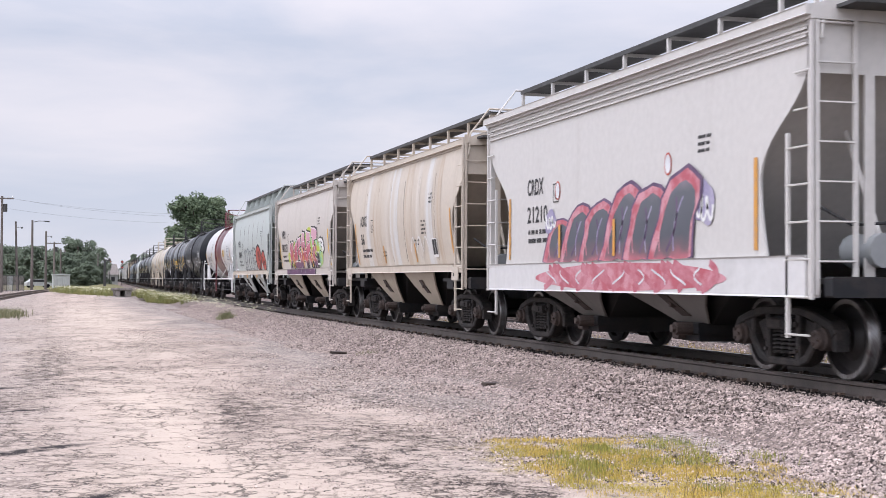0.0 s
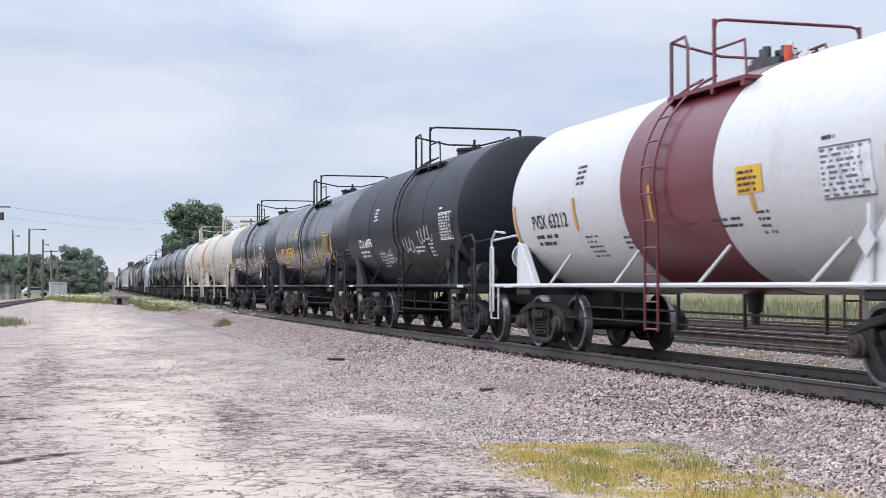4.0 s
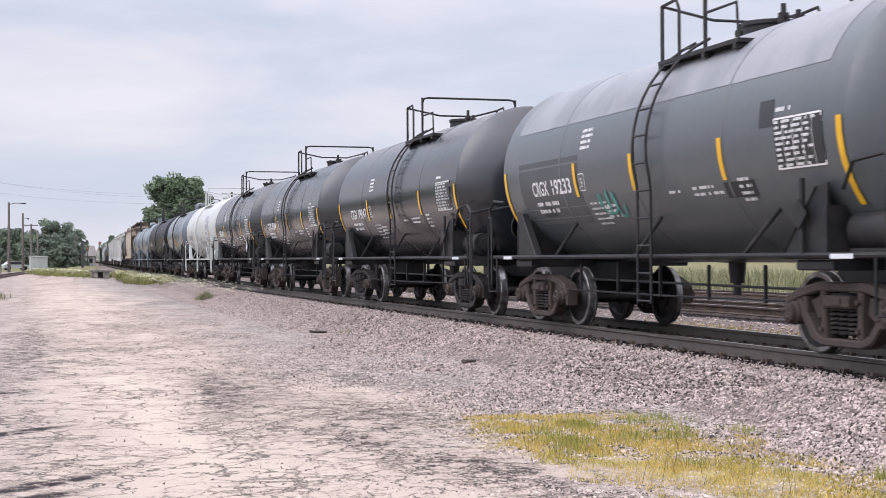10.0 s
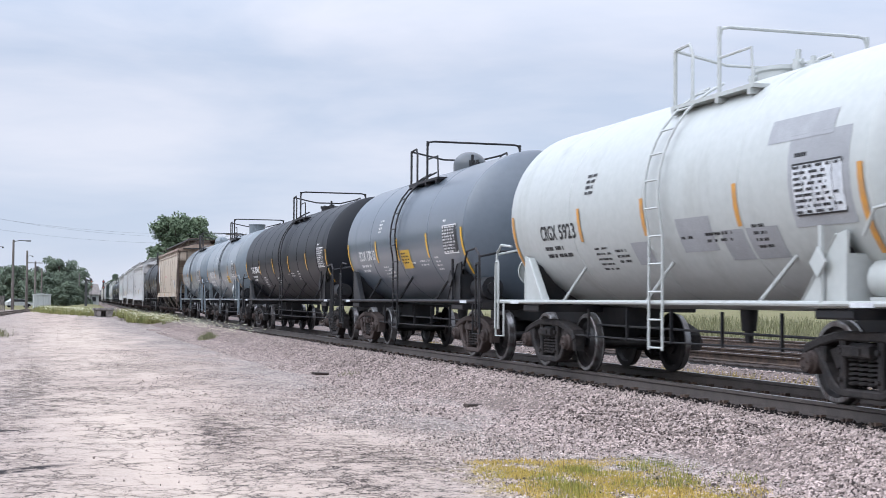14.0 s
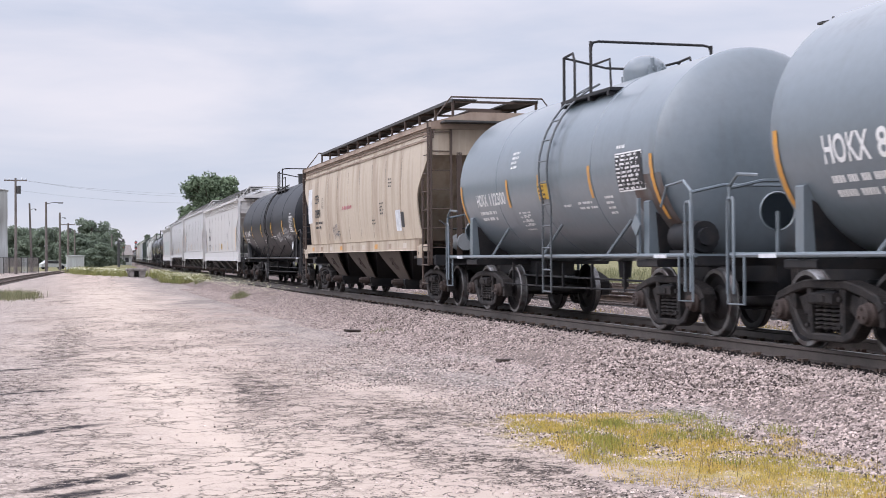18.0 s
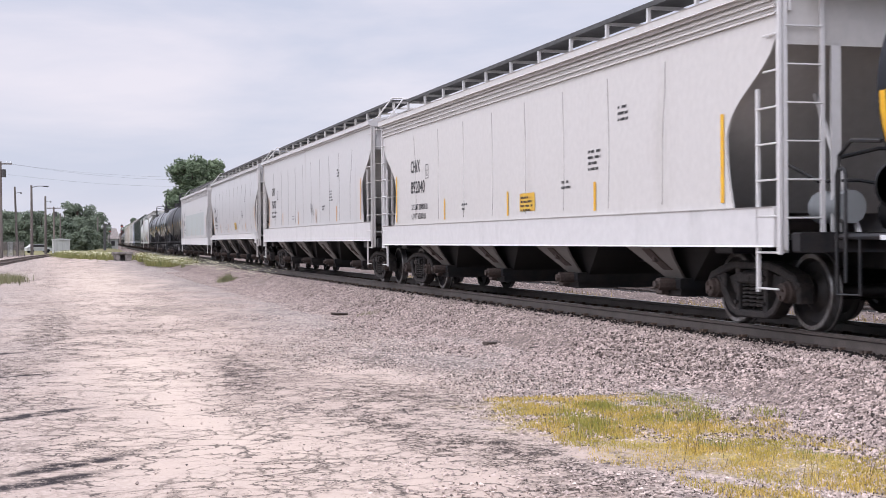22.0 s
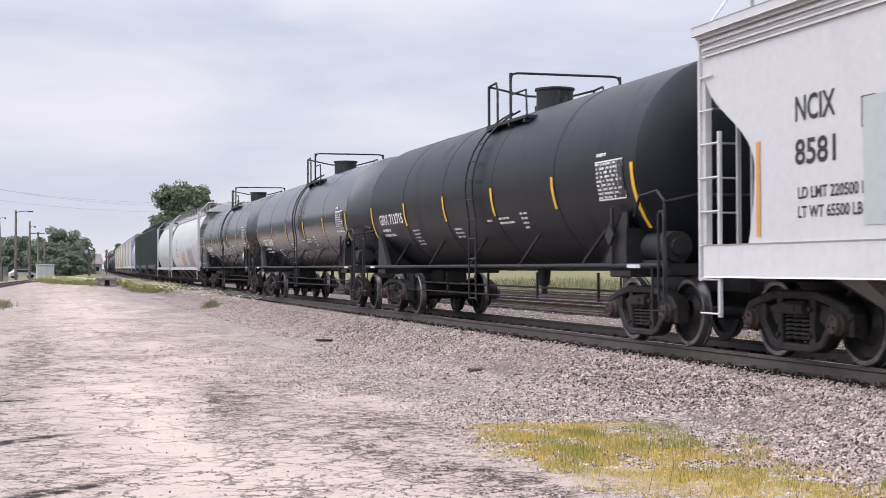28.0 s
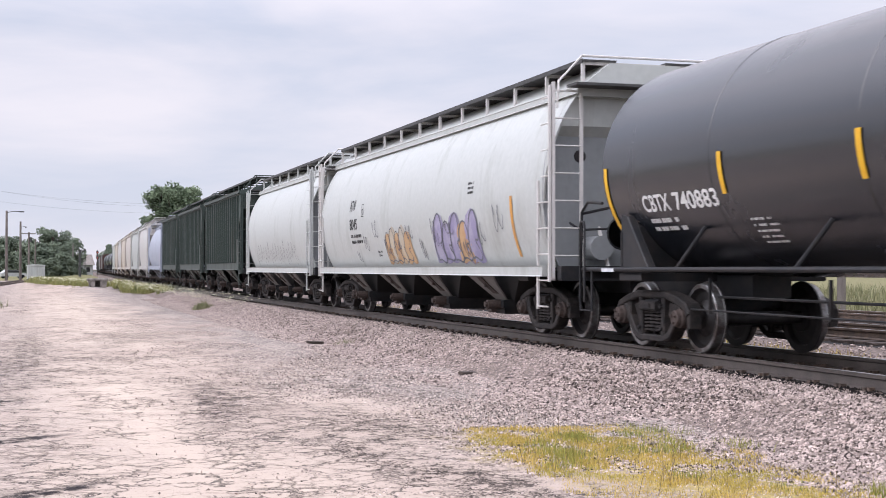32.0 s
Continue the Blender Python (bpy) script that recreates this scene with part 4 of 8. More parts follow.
        if stripes:
            n = 5 if tc < 11 else 6
            for i in range(n):
                x = -half + 0.06 + (2 * half - 0.22) * i / (n - 1)
                if words_x - 0.2 < x < words_end + 0.05 and 0 < i < n - 1:
                    x = words_end + 0.09
                tall = 0.95 if i in (0, n - 1) else 0.50
                v = -0.95 if i in (0, n - 1) else -0.52
                decal(car, "reflector_strip", side, rect2(0.10, tall, 6), x, v, stripes, lift=0.013)
        x = words_end + 0.27
        if words.startswith("CRGX") and mark is WHITE_MARK:
            decal(car, "capacity_box", side, frame2(0.20, 0.26, 0.016), x, mark_v, mark)
            decal(car, "capacity_letter", side, text_geo("E", 0.13, 0.7), x + 0.06, mark_v + 0.06, mark)
        decal(car, "stencil_block", side, bars2(0.62, 5, 0.085, 0.032, rnd), x + 0.18, mark_v - 0.22, mark)
        if tc < 11:
            decal(car, "stencil_block", side, bars2(0.42, 4, 0.085, 0.045, rnd, 0.0), x + 0.1, 0.42, mark)
        # test panel near the front end
        pxx, ink = half - 1.36, panel_ink or mark
        if patch:
            decal(car, "repaint_patch", side, rect2(1.16, 1.0, 4), pxx - 0.1, panel_v - 0.12, patch, lift=0.005)
        decal(car, "test_panel", side, rect2(0.94, 0.56, 3), pxx, panel_v, panel, lift=0.009)
        decal(car, "test_panel_frame", side, frame2(0.94, 0.56, 0.020), pxx, panel_v, ink, lift=0.012)
        decal(car, "test_panel_print", side, bars2(0.88, 9, 0.059, 0.030, rnd, 0.8), pxx + 0.03, panel_v + 0.50, ink, lift=0.013)
        for k in range(1, 5):
            decal(car, "test_panel_print", side, rect2(0.008, 0.56, 3), pxx + 0.94 * k / 5, panel_v, ink, lift=0.013)
        decal(car, "stencil_block", side, bars2(0.36, 1, 0.1, 0.045, rnd), pxx + 0.03, panel_v + 0.63, mark)
        for x, v, w, rows in ((0.95, -0.62, 0.35, 1), (1.6, -0.60, 0.8, 2), (2.75, -0.55, 0.35, 4), (-1.2, -0.72, 0.5, 3)):
            if abs(x) < half - 0.6:
                decal(car, "stencil_block", side, bars2(w, rows, 0.085, 0.038, rnd), x, v, mark)
    return car, side, half, mid


# ---- covered hopper cars ----
def hopper_car(name, label, F, R, words, mat, bays=3, top=3.82, roof_rise=0.28, width=1.56, bulge=0.0, ribs=0, trim=None, sill=None, sill_h=0.24, mark=BLACK_MARK, cut=0.80,
               stripes=ORANGE_MARK, board="posts", frame_mesh=None, detail=2, rolling=True, seed=0, chute=None, side_bottom=1.30, groove=0, two=True, height=0.26, over=1.55,
               mark_v=1.95, cyl=False, roof_mat=None, shoulder=(), mark_x=None, groove_d=0.010, lines=()):
    rnd = random.Random(seed)
    tc, mid = R - F, (F + R) / 2
    frame_mesh = frame_mesh or FRAME_DARK
    trim, sill, chute, roof_mat = trim or mat, sill or mat, chute or mat, roof_mat or mat
    car = thing(name, label, "hopper car", group="freight train")
    lb = tc / 2 + over - 0.25        # half length of the body at the roof
    z0, zt = side_bottom, top

    def y_at(z):
        u = (z - z0) / (zt - z0)
        if cyl:
            return width * math.sqrt(1 - ((z - 2.30) / 2.05) ** 2)
        return width - bulge * ((2 * u - 1) ** 2)

    def x_at(z):
        u = (z - z0) / (zt - z0)
        if cyl:
            return lb - 0.12 - cut * (1 - min(u + 0.25, 1.0))
        if u > 0.80:
            return lb - 0.06
        if u > 0.36:
            f = (0.80 - u) / 0.44
            return lb - 0.06 - cut * (f - 0.09 * math.sin(2 * math.pi * f))
        return lb - 0.06 - cut + 0.16 * ((0.36 - u) / 0.36) ** 2

    def x_slope(z):
        u = (z - z0) / (zt - z0)
        return min(x_at(z) - 0.03, lb - 0.10 if u > 0.82 else lb - 0.10 - 2.3 * (0.82 - u) / 0.82)

    zs = [z0 + (zt - z0) * i / 20 for i in range(21)]
    waist = min(x_at(z) for z in zs)

    def sheet_x(u, z):
        """Upright lines amidships, bending with the cut ends towards them."""
        return u * waist + math.copysign(max(0.0, (abs(u) - 0.75) / 0.25) * (x_at(z) - waist), u)

    n = max(2 * ribs + 2, 14) if not groove else groove * 3
    us = [-1 + 2 * i / n for i in range(n + 1)]
    seams = {}
    if groove:
        us = [-1.0, 1.0]
        for i in range(1, groove):
            u0 = -1 + 2 * i / groove
            us += [u0 - 0.09 / lb, u0 - 0.035 / lb, u0, u0 + 0.05 / lb, u0 + 0.16 / lb]
            seams[u0] = True
        us, n = sorted(us), 5 * (groove - 1) + 1
    for sgn in (-1, 1):
        g, m = Geo(), n + 1
        for z in zs:
            for i, u in enumerate(us):
                rise = (z - z0) / (zt - z0)
                dent = groove_d * math.sin(math.pi * min(max((rise - 0.03) / 0.72, 0.0), 1.0)) if u in seams else 0.0
                g.v.append((sheet_x(u, z), sgn * (y_at(z) - dent), z))
        k0 = len(g.v)
        g.v += [(p[0], p[1] - sgn * 0.03, p[2]) for p in g.v]
        for k in range(len(zs) - 1):
            for i in range(m - 1):
                q = (k * m + i, k * m + i + 1, (k + 1) * m + i + 1, (k + 1) * m + i)
                g.f += [q, tuple(j + k0 for j in q[::-1])]
            for i in (0, m - 1):
                g.f.append((k * m + i, (k + 1) * m + i, (k + 1) * m + i + k0, k * m + i + k0))
        sheet = part("side_sheet", g, mat, car, angle=24)
        for u in seams if sgn < 0 else ():
            g = Geo()
            for z in zs[1:17]:
                dent = groove_d * math.sin(math.pi * min(max(((z - z0) / (zt - z0) - 0.03) / 0.72, 0.0), 1.0))
                x, y = sheet_x(u, z), -(y_at(z) - dent)
                g.v += [(x - 0.009, y - 0.001, z), (x, y - 0.007, z), (x + 0.009, y - 0.001, z)]
            g.f = [q for k in range(15) for q in ((3 * k, 3 * k + 1, 3 * k + 4, 3 * k + 3), (3 * k + 1, 3 * k + 2, 3 * k + 5, 3 * k + 4))]
            part("weld_seam", g, SEAM, sheet, "grimy upright weld seam")
    g = Geo()
    for z in zs:
        xa, ya = x_slope(z), y_at(z) - 0.034
        g.v += [(-xa, -ya, z), (xa, -ya, z), (xa, ya, z), (-xa, ya, z)]
    for k in range(len(zs) - 1):
        for i in range(4):
            j = (i + 1) % 4
            g.f.append((k * 4 + i, k * 4 + j, (k + 1) * 4 + j, (k + 1) * 4 + i))
    g.f.append((3, 2, 1, 0))
    part("body", g, mat, car, angle=28)
    if cyl:
        for k in (-1, 1):
            sect = [(sg * y_at(z), z) for sg, zz2 in ((-1, zs), (1, zs[::-1])) for z in zz2]
            part("end_bulkhead", Geo().prism(sect, k * (lb - 0.35), k * (lb - 0.31)), LIGHT_END, car)
            # opening drawn as a near-black disc, its inner shade in the colour
            part("bulkhead_port", Geo().cyl((k * (lb - 0.312), -0.95, 2.85), (k * (lb - 0.300), -0.95, 2.85), 0.10, 14), UNDER, car, "dark round opening")
    # roof: eave, slopes, ridge
    w = y_at(zt) + 0.05
    ridge = min(0.62, 0.55 * w)
    roof_rise += 0.14 if cyl else 0.0
    sect = [(-w, zt - 0.10), (w, zt - 0.10), (w, zt + 0.05), (ridge, zt + roof_rise), (-ridge, zt + roof_rise), (-w, zt + 0.05)]
    part("roof", Geo().prism(sect, -lb - 0.04, lb + 0.04), roof_mat, car)
    for sgn in (-1, 1):
        if detail:
            part("eave_rail", Geo().box(-lb - 0.05, lb + 0.05, sgn * (w + 0.005), sgn * (w + 0.055), zt - 0.06, zt + 0.05, 0.012), roof_mat, car)
    for dz in shoulder:
        for sgn in (-1, 1):
            part("shoulder_seam", Geo().box(-x_at(zt - dz) + 0.02, x_at(zt - dz) - 0.02, sgn * (y_at(zt - dz) - 0.01), sgn * (y_at(zt - dz) + 0.028), zt - dz - 0.025, zt - dz + 0.012, 0.008), roof_mat, car)
    if ribs:
        for i in range(ribs):
            z_lo, z_hi = z0 + 0.02, zt - 0.12
            x = (-1 + 2 * (i + 0.5) / ribs) * (lb - cut * 0.55)
            part("rib", Geo().box(x - 0.045, x + 0.045, -(width + 0.075), -(width - 0.02), z_lo + (0.9 if abs(x) > lb - cut - 0.1 else 0), z_hi), mat, car)
            part("rib", Geo().box(x - 0.045, x + 0.045, width - 0.02, width + 0.075, z_lo + (0.9 if abs(x) > lb - cut - 0.1 else 0), z_hi), mat, car)
    # side sills and end sills
    end = tc / 2 + over
    sx = lb - cut + 0.24 if sill_h < 0.3 else lb - 0.1
    for sgn in (-1, 1):
        part("side_sill", Geo().box(-sx, sx, sgn * (width - 0.10), sgn * (width + 0.035), z0 - sill_h, z0 + 0.03, 0.02), sill, car)
    part("centre_sill", Geo().box(-end + 0.1, end - 0.1, -0.30, 0.30, 0.72, 1.02, 0.02), UNDER, car)
    # chutes with their gates
    span = 2 * (tc / 2 - 1.05)
    if bays == 4:
        span = (tc - 4.3) * 4 / 3
    elif bays == 2:
        span = tc - 1.3
    for b in range(bays):
        c = -span / 2 + span * (b + 0.5) / bays
        wd, zb, zc2 = min(span / bays, 3.45) * 0.92, 0.52, z0 - sill_h + 0.02
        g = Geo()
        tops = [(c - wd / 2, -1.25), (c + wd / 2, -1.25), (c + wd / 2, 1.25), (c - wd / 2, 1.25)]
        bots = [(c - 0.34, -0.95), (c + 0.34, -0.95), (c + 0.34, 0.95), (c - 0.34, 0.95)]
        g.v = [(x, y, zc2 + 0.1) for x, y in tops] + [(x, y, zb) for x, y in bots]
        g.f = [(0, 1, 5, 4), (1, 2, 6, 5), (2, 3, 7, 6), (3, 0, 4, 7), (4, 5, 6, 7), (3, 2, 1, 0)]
        # recessed chute body, its shade carried by the dark colour
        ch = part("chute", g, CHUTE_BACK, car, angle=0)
        for sgn in (-1, 1):
            # a tapered side plate carries the car's side down to the outlet
            wa, wb = (0.72, 0.27) if bays == 4 else (span / bays * (0.365 if bays == 2 else 0.30), span / bays * 0.13)
            rows = ((wa, width - 0.06, zc2), (wa * 0.56 + wb * 0.44, width - 0.22, (zc2 + zb) / 2 + 0.06), (wb, 1.06, zb + 0.02))
            g = Geo()
            for d in (0.0, 0.03):
                for wh, y, z in rows:
                    g.v += [(c - wh, sgn * (y - d), z), (c + wh, sgn * (y - d), z)]
            g.f = [(0, 1, 3, 2), (2, 3, 5, 4), (7, 6, 8, 9), (9, 8, 10, 11), (0, 2, 8, 6), (2, 4, 10, 8), (1, 7, 9, 3), (3, 9, 11, 5), (4, 5, 11, 10), (0, 6, 7, 1)]
            part("chute_side", g, chute, ch, angle=20)
            if detail:
                zm = (zc2 + zb) / 2 + 0.06
                up, down = 0.16 / (zc2 - zm), (width - 1.28) / (zm - zb - 0.02)
                g = Geo()
                for d in (0.025, -0.005):
                    for dx, z, y in ((-0.05, zm + 0.13, width - 0.22 + 0.13 * up), (0.0, zm, width - 0.22), (0.07, zm - 0.16, width - 0.22 - 0.16 * down)):
                        g.v += [(c + dx - 0.13, sgn * (y + d), z), (c + dx + 0.12, sgn * (y + d), z)]
                g.f = [(0, 1, 3, 2), (2, 3, 5, 4), (7, 6, 8, 9), (9, 8, 10, 11), (0, 2, 8, 6), (2, 4, 10, 8), (1, 7, 9, 3), (3, 9, 11, 5), (4, 5, 11, 10), (0, 6, 7, 1)]
                g.box(c - 0.03, c + 0.03, min(sgn * (width - 0.24), sgn * (width - 0.17)), max(sgn * (width - 0.24), sgn * (width - 0.17)), zm - 0.05, zm + 0.06, 0.01)
                part("vibrator_bracket", g, CAST_RED, ch)
        if detail:
            g = Geo().box(c - 0.34, c + 0.34, -1.15, 1.15, 0.40, 0.55, 0.02)
            g.box(c - 0.26, c + 0.26, -1.10, 1.10, 0.30, 0.41, 0.02)
            part("outlet_gate", g, UNDER, ch)
            g = Geo().cyl((c + 0.12, -1.38, 0.47), (c + 0.12, -1.12, 0.47), 0.085, 10)
            g.cyl((c + 0.12, -1.43, 0.47), (c + 0.12, -1.37, 0.47), 0.05, 8)
            g.box(c - 0.24, c - 0.06, -1.24, -1.13, 0.32, 0.54, 0.02)
            part("gate_capstan", g, CAST_RED, ch)
    for k in (-1, 1):
        # slope sheet braces, end frame, coupler, bogie
        g = Geo().box(k * (end - 0.16), k * end, -1.48, 1.48, 0.92, 1.14, 0.02)
        g.box(k * (tc / 2 - 0.5), k * (end - 0.1), -1.45, 1.45, 1.06, 1.12)
        g.box(k * tc / 2 - 0.22, k * tc / 2 + 0.22, -1.45, 1.45, 0.90, 1.08, 0.02)
        # near-black rather than trim: the shade under the car's end is in the colour
        part("end_sill", g, UNDER, car)
        for sgn in (-1, 1):
            post = 0.045 if bulge else 0.10
            part("corner_post", Geo().box(k * (lb - post), k * lb, sgn * (width - 0.08), sgn * (width - 0.08 + 0.8 * post), 0.92, zt), trim, car)
            if bulge and sill_h < 0.3:
                zs2 = z0 - sill_h
                y0, y1 = sorted((sgn * (width - 0.06), sgn * (width + 0.02)))
                xa, xb = sorted((k * (sx + 0.004), k * (lb - 0.01)))
                part("sill_end", Geo().box(xa, xb, y0, y1, zs2 - 0.02, zs2 + 0.13, 0.015), sill, car)
                xa, xb = sorted((k * (sx - 0.10), k * (sx + 0.34)))
                y2, y3 = sorted((sgn * (width + 0.024), sgn * (width + 0.044)))
                pad = part("jacking_pad", Geo().box(xa, xb, y2, y3, zs2 - 0.17, zs2 + 0.10, 0.012), sill, car)
                y4, y5 = sorted((sgn * (width + 0.03), sgn * (width + 0.048)))
                # no hole is cut: a black disc stands for the shade in it
                part("lifting_hole", Geo().cyl((k * (sx + 0.06), y4, zs2 - 0.06), (k * (sx + 0.06), y5, zs2 - 0.06), 0.035, 10), UNDER, pad)
        xe = k * (lb - 0.02)
        if not cyl:
            part("end_panel", Geo().box(min(xe, xe - 0.03 * k), max(xe, xe - 0.03 * k), -(width - 0.09), width - 0.09, zt - 0.66, zt - 0.10, 0.01), mat, car)
            for sgn in (-1, 1):
                part("corner_stile", Geo().box(min(xe, xe - 0.03 * k), max(xe, xe - 0.03 * k), min(sgn * 0.80, sgn * 0.92), max(sgn * 0.80, sgn * 0.92), 1.12, zt - 0.60), trim, car)
        for y in (-0.62, 0.62):
            part("end_brace", Geo().cyl((k * (end - 0.2), y, 1.10), (k * (lb - 0.9), y, z0 + 0.58 * (zt - z0)), 0.032, 6), trim, car)
        part("coupler", COUPLER, None, car, m=pose(k * end, 0, 0, 0, 0, 0 if k > 0 else 180))
        add_bogie(car, k * tc / 2, mid - k * tc / 2, frame_mesh, rolling)
        if detail:
            for sgn in (-1, 1):
                g = Geo()
                xa, xb = k * (lb - 0.02), k * (lb - 0.50)
                for x in (xa, xb):
                    g.box(min(x, x + 0.05 * k), max(x, x + 0.05 * k), sgn * width, sgn * (width + 0.035), 0.48 if x == xb else 0.9, zt + 0.05 if x == xa else z0 + 1.35)
                z = 0.52
                while z < zt:
                    if z < 1.0 or z > 1.2:
                        g.cyl((xa, sgn * (width + 0.03), z), (xb if z < z0 + 1.4 else k * (lb - 0.32), sgn * (width + 0.03), z), 0.013, 5)
                    z += 0.40
                part("side_ladder", g, trim, car)
                g = Geo()
                for y in (width - 0.04, width - 0.50):
                    g.box(k * lb, k * (lb + 0.035), sgn * y - 0.025, sgn * y + 0.025, 0.95, zt + 0.10)
                z = 1.30
                while z < zt:
                    g.cyl((k * (lb + 0.03), sgn * (width - 0.04), z), (k * (lb + 0.03), sgn * (width - 0.50), z), 0.013, 5)
                    z += 0.42
                part("end_ladder", g, trim, car)
            part("end_walk", Geo().box(k * (lb + 0.02), k * (lb + 0.42), -1.3, 1.3, zt + 0.02, zt + 0.06), GALV, car)
    if detail:
        # air brake gear on the front end platform
        g = Geo().cyl((end - 0.75, -0.75, 1.42), (end - 0.15, -0.75, 1.42), 0.19, 12)
        part("brake_cylinder", g, LIGHT_END, car)
        # reservoir and pipe near black, the platform's shade put into their colour
        g = Geo().cyl((end - 0.75, 0.2, 1.36), (end - 0.1, 0.2, 1.36), 0.23, 12)
        part("air_reservoir", g, UNDER, car)
        part("brake_pipe", Geo().tube([(end - 0.7, -1.2, 1.9), (end - 0.4, -1.0, 1.7), (end - 0.3, -0.6, 1.72), (end - 0.25, 0.3, 1.6)], 0.02, 6), UNDER, car)
        # roof walk
        wz = zt + (0.46 if cyl else max(roof_rise, 0.24) + (0.27 if board == "posts" else 0.42))
        for sgn in (-1, 1):
            part("roof_walk", Geo().box(-lb + 0.1, lb - 0.1, sgn * 0.42, sgn * 0.98, wz, wz + 0.03), GALV, car, "dark grating roof walk")
        nb = max(7, int(2 * lb / 1.5))
        for i in range(nb + 1):
            x = -lb + 0.15 + (2 * lb - 0.3) * i / nb
            for sgn in (-1, 1):
                if board == "posts":
                    part("walk_post", Geo().box(x - 0.025, x + 0.025, min(sgn * 0.94, sgn * 0.99), max(sgn * 0.94, sgn * 0.99), zt + 0.05, wz + 0.035), trim, car)
                else:
                    p = [(sgn * (w - 0.30), zt + 0.06), (sgn * 0.98, wz), (sgn * 0.42, wz), (sgn * 0.60, zt + 0.15)]
                    part("walk_bracket", Geo().prism(p if sgn > 0 else p[::-1], x - 0.02, x + 0.02), trim, car)
            part("walk_bearer", Geo().box(x - 0.02, x + 0.02, -0.93, 0.93, wz - 0.05, wz - 0.002), trim, car)
        for sgn in (-1, 1):
            part("walk_edge", Geo().box(-lb + 0.1, lb - 0.1, sgn * 0.98, sgn * 1.0, wz - 0.03, wz + 0.04), GALV, car)
        part("hatch", Geo().box(-lb + 0.9, lb - 0.9, -0.42, 0.42, zt + roof_rise - 0.02, zt + roof_rise + 0.16, 0.05), trim, car, "long trough hatch cover")
        for k in (-1, 1):
            part("roof_end_rail", Geo().tube([(k * (lb + 0.02), sg * yy, zz) for sg, row in ((-1, 1), (1, -1)) for yy, zz in ((width - 0.1, zt - 0.3), (width - 0.13, zt + 0.12), (1.05, wz + 0.06))[::row]], 0.02, 6), trim, car)
    side = Side(lambda x, v, lift: (x, -(y_at(min(max(v, z0), zt)) + lift), v))
    if detail and words:
        wx = mark_x if mark_x is not None else -tc / 2 + 0.5
        add_marks(car, side, wx, mark_v, words, height, mark, rnd, two=two, lines=lines)
        decal(car, "capacity_box", side, frame2(0.24, 0.30, 0.016), wx + 1.22, mark_v + 0.28, mark)
        decal(car, "capacity_letter", side, text_geo("C", 0.14, 0.7), wx + 1.29, mark_v + 0.33, mark)
        if stripes:
            ns = max(4, int(tc / 2.6))
            for i in range(ns):
                x = -(lb - cut - 0.10) + (2 * (lb - cut - 0.10) - 0.09) * i / (ns - 1)
                tall = 1.05 if i in (0, ns - 1) else 0.42
                decal(car, "reflector_strip", side, rect2(0.09, tall, 5), x, z0 + 0.10, stripes, lift=0.010)
        for x, v, wd, rows in ((lb * 0.40, z0 + 0.95, 0.5, 4), (lb * 0.28, z0 + 0.55, 0.45, 2), (lb * 0.52, z0 + 1.5, 0.4, 3), (-lb * 0.30, z0 + 0.35, 0.4, 2)):
            decal(car, "stencil_block", side, bars2(wd, rows, 0.085, 0.040, rnd), x, v, mark if mark is not WHITE_MARK else WHITE_MARK)
    return car, side, lb, mid

# ---- the train, front to back: places are metres behind the train's datum ----
BLACK = paint("gloss_black_paint", (0.009, 0.011, 0.015, 1), (0.015, 0.017, 0.021, 1), 0.22, 0.0, 0.3, spec=0.85)
BLACK_FLAT = paint("flat_black_paint", (0.0045, 0.006, 0.009, 1), (0.008, 0.010, 0.014, 1), 0.42, 0.0, 0.4, spec=0.2)
DARK_GREY = paint("dark_grey_paint", srgb(92, 98, 102), srgb(110, 114, 117), 0.30, 0.0, 0.4)
BLUE_GREY = paint("blue_grey_paint", srgb(100, 110, 120), srgb(122, 130, 138), 0.30, 0.2, 0.35)
HOKX_GREY = paint("pale_blue_grey_paint", srgb(122, 133, 140), srgb(104, 106, 104), 0.28, 0.2, 0.4)
WHITE = paint("white_car_paint", srgb(218, 217, 216), srgb(200, 196, 191), 0.32, 0.1, 0.3)
DIRTY_WHITE = paint("dirty_white_paint", srgb(204, 208, 204), srgb(176, 176, 168), 0.42, 0.0, 0.45)
CREAM = paint("stained_cream_paint", srgb(205, 195, 178), srgb(178, 158, 132), 0.36, 0.0, 0.55)
LIGHT_GREY = paint("light_grey_paint", srgb(223, 220, 216), srgb(202, 197, 191), 0.32, 0.0, 0.35)
PALE_GREY = paint("pale_grey_paint", srgb(203, 203, 203), srgb(186, 184, 181), 0.36, 0.0, 0.4, 5.0)
BEIGE = paint("faded_beige_paint", srgb(216, 204, 188), srgb(196, 180, 162), 0.46, 0.0, 0.55, 6.0)
WARM_GREY = paint("warm_grey_paint", srgb(214, 206, 197), srgb(196, 187, 177), 0.42, 0.0, 0.4)
MINT = paint("pale_mint_grey_paint", srgb(192, 200, 196), srgb(214, 218, 214), 0.42, 0.0, 0.5, 6.0)
TAN = paint("weathered_tan_paint", srgb(206, 191, 170), srgb(142, 118, 94), 0.48, 0.0, 0.95, 12.0, 1.5)
TAN_ROOF = paint("rusty_tan_roof", srgb(176, 156, 138), srgb(126, 100, 82), 0.5, 0.0, 0.9, 2.0, 1.6)
GREEN = paint("dark_green_paint", srgb(56, 70, 64), srgb(84, 82, 74), 0.55, 0.0, 0.6)
